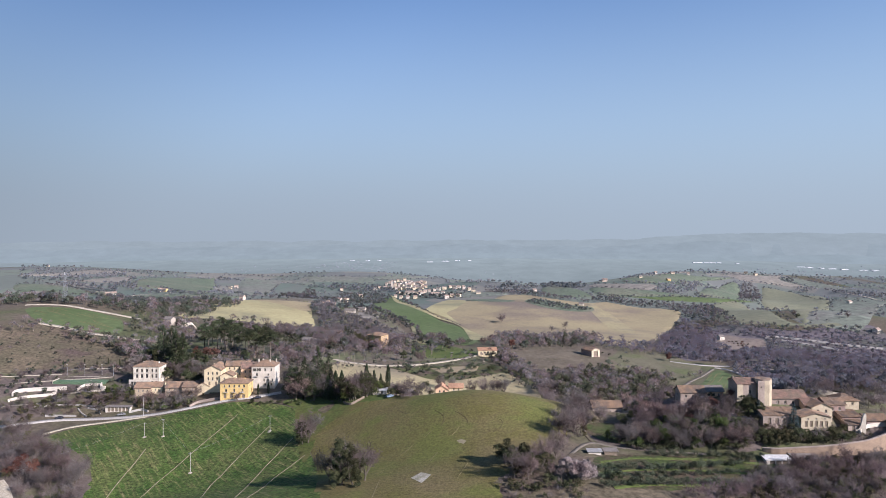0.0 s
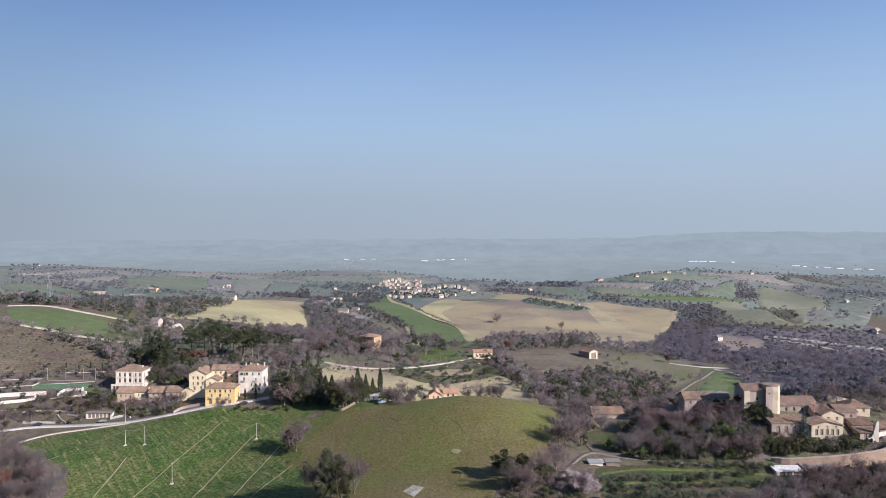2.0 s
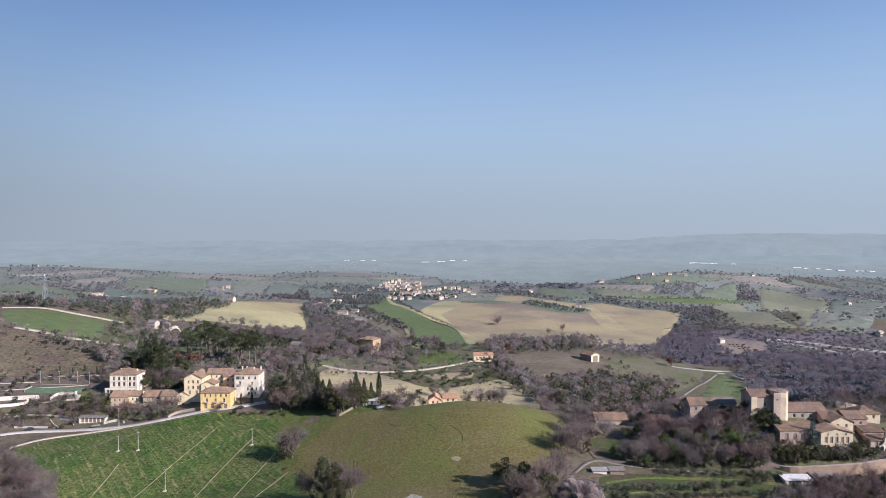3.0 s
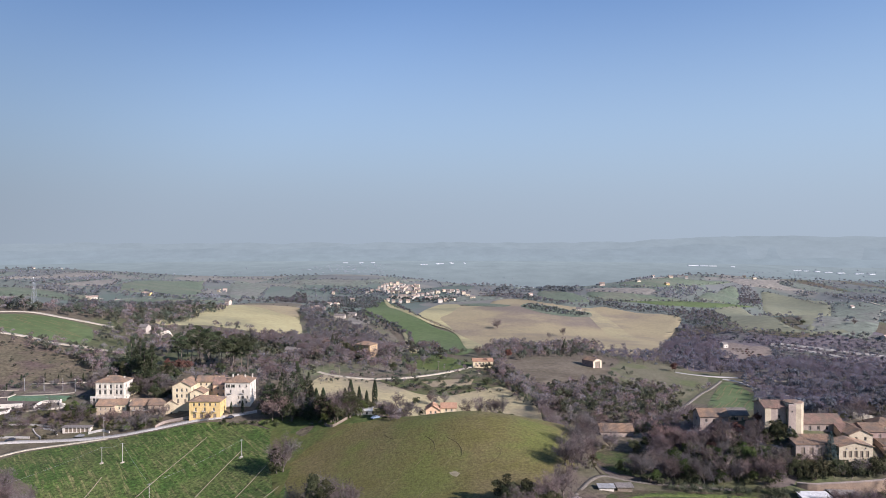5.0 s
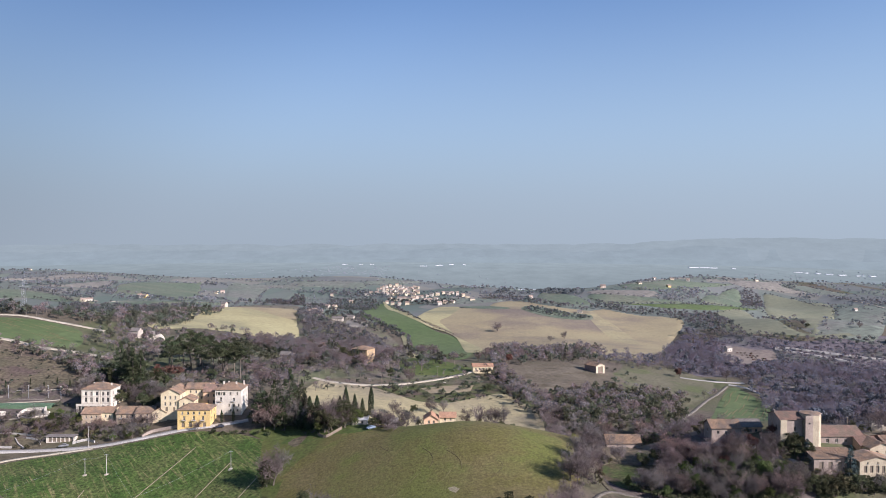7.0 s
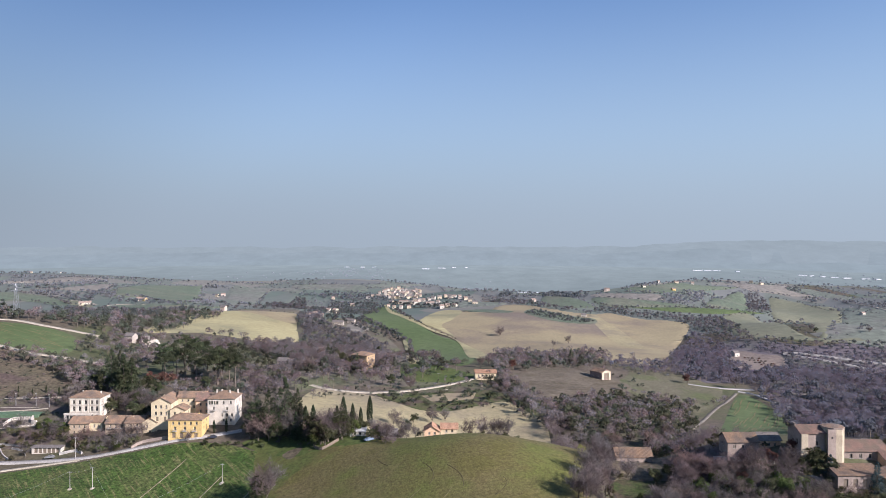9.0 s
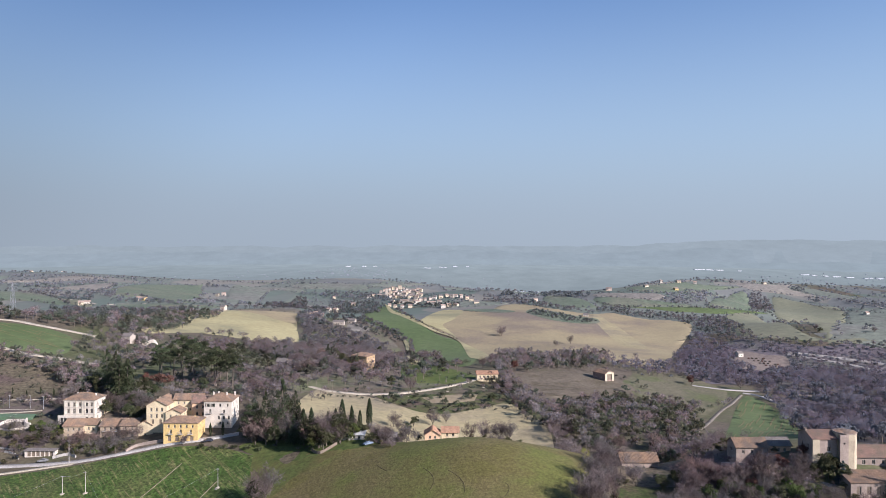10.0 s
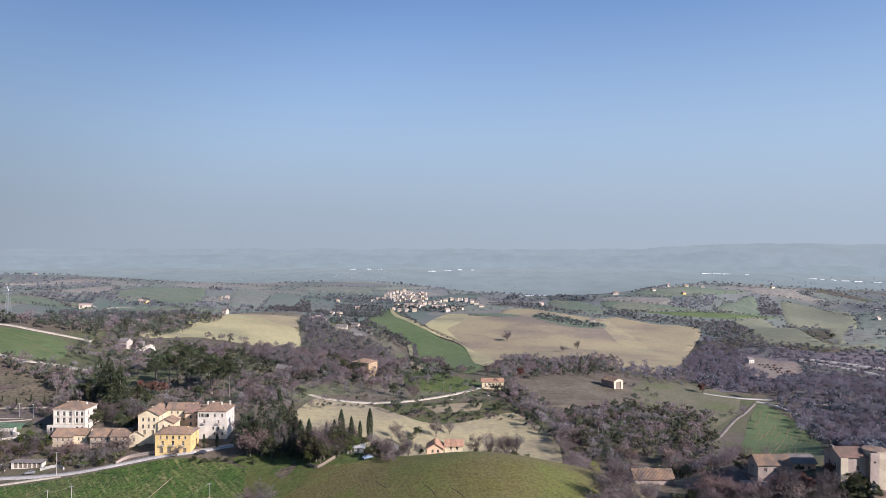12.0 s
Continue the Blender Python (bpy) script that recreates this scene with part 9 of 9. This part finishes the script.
def car(x, y, turn, paint, label):
    root = new("car")
    root.matrix_world = pose(x, y, zat(x, y) + 0.42, 0, 0, turn)
    tagged(root, label, "car", "parked cars")
    bm = bmesh.new()
    side = ((-2.1, 0.35), (-2.05, 0.8), (-1.2, 0.92), (-0.6, 1.42), (0.9, 1.45), (1.7, 0.95), (2.1, 0.8), (2.1, 0.35))
    for s in (-0.85, 0.85):
        bm.faces.new([bm.verts.new((u, s * (0.86 if v > 1 else 1), v)) for u, v in (side if s > 0 else side[::-1])])
    bm.verts.ensure_lookup_table()
    n = len(side)
    lefts, rights = list(bm.verts)[:n][::-1], list(bm.verts)[n:]
    for i in range(n):
        bm.faces.new((lefts[i], rights[i], rights[(i + 1) % n], lefts[(i + 1) % n]))
    part("body", bm, M[paint], root)
    part("window_band", boxes((-0.75, 1.2, -0.8, 0.8, 0.98, 1.36)), M["glass"], root)
    for u in (-1.3, 1.3):
        for s in (-0.86, 0.86):
            bm = tube(bmesh.new(), (u, s - 0.1, 0.32), (u, s + 0.1, 0.32), 0.32, 0.32, 12)
            wheel = part("wheel", bm, M["shutter"], root)
            part("rim", tube(bmesh.new(), (u, s - 0.11, 0.32), (u, s + 0.11, 0.32), 0.19, 0.19, 10), M["steel"], wheel)


# The blue grey car form is added in place of a tarp-like roof.
for (x, y), turn, paint, label in zip([(-103.6, 378.1), (-179.1, 377.9), (-212.6, 375.8), (-27.3, 348.2)], (20, 12, 15, 40), ("car_dark", "car_grey", "car_dark", "car_blue"),
                                      ("dark car parked beside the country road", "grey car parked in the yard", "dark car on the roadside yard", "blue grey car behind the hill crest")):
    car(x, y, turn, paint, label)

# Rows of heaps on the brown plot.
a, b = (354.8, 844.0), (372.8, 800.0)
for i in range(4):
    for j in range(5):
        x, y = a[0] + (b[0] - a[0]) * j / 4, a[1] + (b[1] - a[1]) * i / 3
        ob = new("straw_heap", tri_mesh("straw_heap", shrub(np.random.default_rng(i * 5 + j), 1.6, 2.2, 1, 56, 0.7)[1], M["russet"] if (i + j) % 3 == 0 else M["bark"]))
        ob.matrix_world = pose(x, y, zat(x, y))
        tagged(ob, "low dark heap on the bare plot", "heap", "heaps on the plot")


# A bare tunnel frame of white hoops by the upper farm.
tx_, ty_ = (-222.3, 597.4)
tunnel = new("tunnel_frame")
tunnel.matrix_world = pose(tx_, ty_, zat(tx_, ty_), 0, 0, 25)
tagged(tunnel, "bare white hoop frame of a greenhouse tunnel", "greenhouse")
for k in range(9):
    bm = bmesh.new()
    arc = [(4.5 * math.cos(math.pi * j / 10), -10 + 2.5 * k, 4.2 * math.sin(math.pi * j / 10) - 0.2) for j in range(11)]
    for a_, b_ in zip(arc, arc[1:]):
        tube(bm, a_, b_, 0.16, 0.16, 5)
    part("hoop", bm, M["white_wall"], tunnel)
part("ridge_bar", tube(bmesh.new(), (0, -10, 4.0), (0, 10, 4.0), 0.12, 0.12, 5), M["white_wall"], tunnel)


# ---- the far distance ----
def ridge(name, radius, crest, material, label, foot=-140):
    """A far range of hills on an arc, its crest given by angle."""
    verts, faces = [], []
    angles = np.linspace(radians(-42), radians(42), 240)
    for i, a in enumerate(angles):
        x, y, z = radius * math.sin(a), radius * math.cos(a), crest(math.degrees(a))
        for k in range(5):
            r = 1 + 0.02 * (k - 4) * (z - foot) / 150
            verts.append((x * r, y * r, foot + (z - foot) * (k / 4) ** 0.8))
    for i in range(len(angles) - 1):
        for k in range(4):
            faces.append((5 * i + k, 5 * i + 5 + k, 5 * i + 6 + k, 5 * i + 1 + k))
    return tagged(new(name, mesh_of(name, verts, faces, material, smooth=True)), label, "hills", kind="structure")


def bumps(parts, wave, seed):
    def crest(a):
        z = sum(h * math.exp(-((a - c) / w) ** 2) for c, w, h in parts)
        return z + wave * noise.noise((a * 0.35, seed, 0)) + 0.4 * wave * noise.noise((a * 1.3, seed, 5)) + 0.15 * wave * noise.noise((a * 5, seed, 9))
    return crest


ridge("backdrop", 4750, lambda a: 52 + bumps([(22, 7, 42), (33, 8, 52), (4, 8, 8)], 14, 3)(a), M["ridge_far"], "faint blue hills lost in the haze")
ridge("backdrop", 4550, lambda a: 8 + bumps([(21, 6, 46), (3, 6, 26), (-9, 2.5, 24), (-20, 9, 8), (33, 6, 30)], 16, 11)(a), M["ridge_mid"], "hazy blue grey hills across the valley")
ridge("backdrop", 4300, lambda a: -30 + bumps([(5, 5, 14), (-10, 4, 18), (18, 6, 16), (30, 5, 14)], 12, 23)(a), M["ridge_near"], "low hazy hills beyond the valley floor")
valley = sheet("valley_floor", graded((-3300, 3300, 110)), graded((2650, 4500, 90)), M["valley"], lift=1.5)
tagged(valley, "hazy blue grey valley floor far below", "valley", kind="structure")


# ---- village, farms and works in the distance ----
def far_house(name, label, x, y, w, d, eave, wall, roof, turn, group, category="house", rise=2.0, tower=False):
    root = new(name)
    root.matrix_world = pose(x, y, zat(x, y), 0, 0, turn)
    tagged(root, label, category, group)
    bm = bmesh.new()
    rows = [(-w / 2 + 1.0 + k * (w - 2.0) / max(1, int(w / 3.4)) - 0.0, z) for k in range(int(w / 3.4)) for z in (1.2, 4.2) if z + 1.6 < eave]
    openings = [(u + w / 2 + 0.3, z, 1.0, 1.4) for u, z in rows]
    for start, along, inward, length, some in (((-w / 2, -d / 2), (1, 0), (0, 1), w, openings), ((w / 2, -d / 2), (0, 1), (-1, 0), d, []),
                                               ((w / 2, d / 2), (-1, 0), (0, -1), w, []), ((-w / 2, d / 2), (0, -1), (1, 0), d, [])):
        facade(bm, start, along, inward, -5, eave, length, some)
    for s in (-w / 2, w / 2):
        if not tower:
            bm.faces.new([bm.verts.new(p) for p in ((s, -d / 2 * (1 if s > 0 else -1), eave), (s, d / 2 * (1 if s > 0 else -1), eave), (s, 0, eave + rise - 0.1))])
    part("wall", bm, M[wall], root)
    part("roof", roof_mesh("hip" if tower else "gable_x", w, d, eave, rise, 0.4)[0], M[roof], root)
    for u, z, ww, hh in openings:
        pane = part("window", boxes((0, ww, 0, 0.05, 0, hh)), M["glass"], root)
        pane.matrix_basis = Matrix.Translation((u - w / 2, -d / 2 + 0.15, z))
    return root


village = np.random.default_rng(41)
WALLS, ROOFS = ("far_cream", "far_white", "far_stone", "far_cream"), ("far_tiles", "far_tiles", "dark_roof")
SPOTS = [(-169.7, 1700.0), (-160.1, 1720.0), (-145.8, 1720.0), (-133.7, 1710.0), (-115.3, 1650.0), (-101.0, 1600.0), (-90.4, 1600.0), (-79.7, 1600.0), (-66.9, 1550.0), (-57.0, 1560.0), (-47.6, 1510.0), (-41.1, 1550.0), (-99.2, 1510.0), (-86.1, 1480.0), (-76.3, 1480.0), (-66.4, 1480.0), (-55.8, 1460.0), (-46.8, 1444.0), (-124.4, 1740.0), (-113.4, 1750.0), (-101.8, 1750.0), (-91.2, 1770.0), (-79.1, 1760.0), (-67.7, 1770.0), (-51.4, 1630.0),
         (-29.3, 1468.0), (-19.5, 1472.0), (-9.8, 1472.0), (2.4, 1476.0), (14.8, 1488.0), (24.3, 1468.0), (34.2, 1472.0), (43.5, 1456.0), (54.8, 1436.0), (63.1, 1408.0), (70.8, 1376.0), (-21.3, 1420.0), (-11.7, 1404.0), (-0.0, 1416.0), (-101.2, 1448.0), (-87.5, 1420.0), (-72.6, 1404.0), (-57.2, 1400.0), (18.0, 1360.0), (31.4, 1356.0), (6.6, 1352.0), (-184.6, 1530.0), (-160.2, 1128.0), (-170.1, 1120.0), (-174.5, 1028.0), (-179.4, 1016.0), (-165.3, 1024.0)]
for x, y in SPOTS:
    far_house("house", "small plastered village house with tiled roof", x, y, village.uniform(6, 10), village.uniform(6, 8), village.uniform(4.0, 6.5),
              WALLS[village.integers(4)], ROOFS[village.integers(3)], village.uniform(-35, 35), "houses of the far village")
for x, y in [(-147.8, 1780.0), (-141.2, 1810.0), (-131.3, 1840.0), (-123.5, 1860.0), (-112.9, 1840.0), (-106.0, 1880.0), (-95.7, 1860.0), (-85.6, 1840.0), (-75.6, 1820.0), (-66.6, 1820.0), (-58.2, 1840.0), (-48.9, 1830.0), (-134.5, 1760.0), (-124.1, 1780.0), (-112.9, 1790.0), (-102.2, 1810.0), (-89.7, 1800.0), (-77.4, 1790.0), (-61.2, 1750.0), (-43.7, 1550.0), (-102.4, 1710.0), (-80.5, 1670.0), (-62.9, 1580.0), (-49.4, 1488.0), (-39.0, 1468.0)]:
    far_house("house", "cream village house crowded under its neighbours", x, y, village.uniform(5.5, 9), 7, village.uniform(4.5, 7.5), ("far_cream", "far_stone", "far_white", "far_rose")[village.integers(4)], ROOFS[village.integers(3)],
              village.uniform(-35, 35), "houses of the far village")
bx, by = (-126.5, 1690.0)
far_house("bell_tower", "tall stone bell tower of the far village", bx, by, 6, 6, 20, "far_stone", "far_tiles", 10, "", "tower", 2.5, True)
for (x, y), size, wall, label in zip([(-477.9, 1172.0), (-488.6, 1176.0), (-534.4, 1104.0), (-535.8, 1088.0), (-1826.3, 3197.4), (-1792.0, 3305.4), (-1239.1, 2138.2), (-504.5, 1661.9), (-297.0, 1008.0), (-502.1, 1609.9), (-255.9, 1720.0), (519.5, 1666.3), (463.1, 1400.0), (597.6, 1660.0), (416.2, 1440.0), (811.5, 1770.0), (550.7, 864.0), (235.0, 1156.0), (181.9, 1360.0), (349.3, 856.0), (552.2, 1640.0), (341.6, 1440.0), (795.3, 1790.0), (-133.9, 980.0), (-120.8, 1008.0), (-102.8, 552.2), (-238.5, 593.4), (-228.8, 596.4), (-108.9, 548.2), (792.6, 1328.0)],
                                     (18, 12, 16, 12, 18, 14, 14, 16, 12, 12, 12, 12, 13, 12, 14, 18, 13, 13, 15, 12, 16, 18, 14, 26, 22, 10, 13, 10, 12, 14),
                                     ("yellow_wall", "far_rose", "far_white", "far_cream", "far_cream", "far_white", "far_cream", "far_rose", "far_rose", "far_cream", "far_cream", "far_white", "yellow_wall", "far_white", "far_cream", "far_cream", "far_white", "far_white", "far_rose", "far_white", "far_cream", "far_rose", "far_cream", "far_stone", "far_stone", "far_stone", "far_stone", "far_stone", "far_stone", "far_white"),
                                     ["solitary farmhouse with tiled roof among the fields"] * 30):
    far_house("farmhouse", label, x, y, size * 0.58, 6.5, village.uniform(4, 5.5), wall, ROOFS[village.integers(3)], village.uniform(-30, 30), "scattered farmhouses", "farmhouse")
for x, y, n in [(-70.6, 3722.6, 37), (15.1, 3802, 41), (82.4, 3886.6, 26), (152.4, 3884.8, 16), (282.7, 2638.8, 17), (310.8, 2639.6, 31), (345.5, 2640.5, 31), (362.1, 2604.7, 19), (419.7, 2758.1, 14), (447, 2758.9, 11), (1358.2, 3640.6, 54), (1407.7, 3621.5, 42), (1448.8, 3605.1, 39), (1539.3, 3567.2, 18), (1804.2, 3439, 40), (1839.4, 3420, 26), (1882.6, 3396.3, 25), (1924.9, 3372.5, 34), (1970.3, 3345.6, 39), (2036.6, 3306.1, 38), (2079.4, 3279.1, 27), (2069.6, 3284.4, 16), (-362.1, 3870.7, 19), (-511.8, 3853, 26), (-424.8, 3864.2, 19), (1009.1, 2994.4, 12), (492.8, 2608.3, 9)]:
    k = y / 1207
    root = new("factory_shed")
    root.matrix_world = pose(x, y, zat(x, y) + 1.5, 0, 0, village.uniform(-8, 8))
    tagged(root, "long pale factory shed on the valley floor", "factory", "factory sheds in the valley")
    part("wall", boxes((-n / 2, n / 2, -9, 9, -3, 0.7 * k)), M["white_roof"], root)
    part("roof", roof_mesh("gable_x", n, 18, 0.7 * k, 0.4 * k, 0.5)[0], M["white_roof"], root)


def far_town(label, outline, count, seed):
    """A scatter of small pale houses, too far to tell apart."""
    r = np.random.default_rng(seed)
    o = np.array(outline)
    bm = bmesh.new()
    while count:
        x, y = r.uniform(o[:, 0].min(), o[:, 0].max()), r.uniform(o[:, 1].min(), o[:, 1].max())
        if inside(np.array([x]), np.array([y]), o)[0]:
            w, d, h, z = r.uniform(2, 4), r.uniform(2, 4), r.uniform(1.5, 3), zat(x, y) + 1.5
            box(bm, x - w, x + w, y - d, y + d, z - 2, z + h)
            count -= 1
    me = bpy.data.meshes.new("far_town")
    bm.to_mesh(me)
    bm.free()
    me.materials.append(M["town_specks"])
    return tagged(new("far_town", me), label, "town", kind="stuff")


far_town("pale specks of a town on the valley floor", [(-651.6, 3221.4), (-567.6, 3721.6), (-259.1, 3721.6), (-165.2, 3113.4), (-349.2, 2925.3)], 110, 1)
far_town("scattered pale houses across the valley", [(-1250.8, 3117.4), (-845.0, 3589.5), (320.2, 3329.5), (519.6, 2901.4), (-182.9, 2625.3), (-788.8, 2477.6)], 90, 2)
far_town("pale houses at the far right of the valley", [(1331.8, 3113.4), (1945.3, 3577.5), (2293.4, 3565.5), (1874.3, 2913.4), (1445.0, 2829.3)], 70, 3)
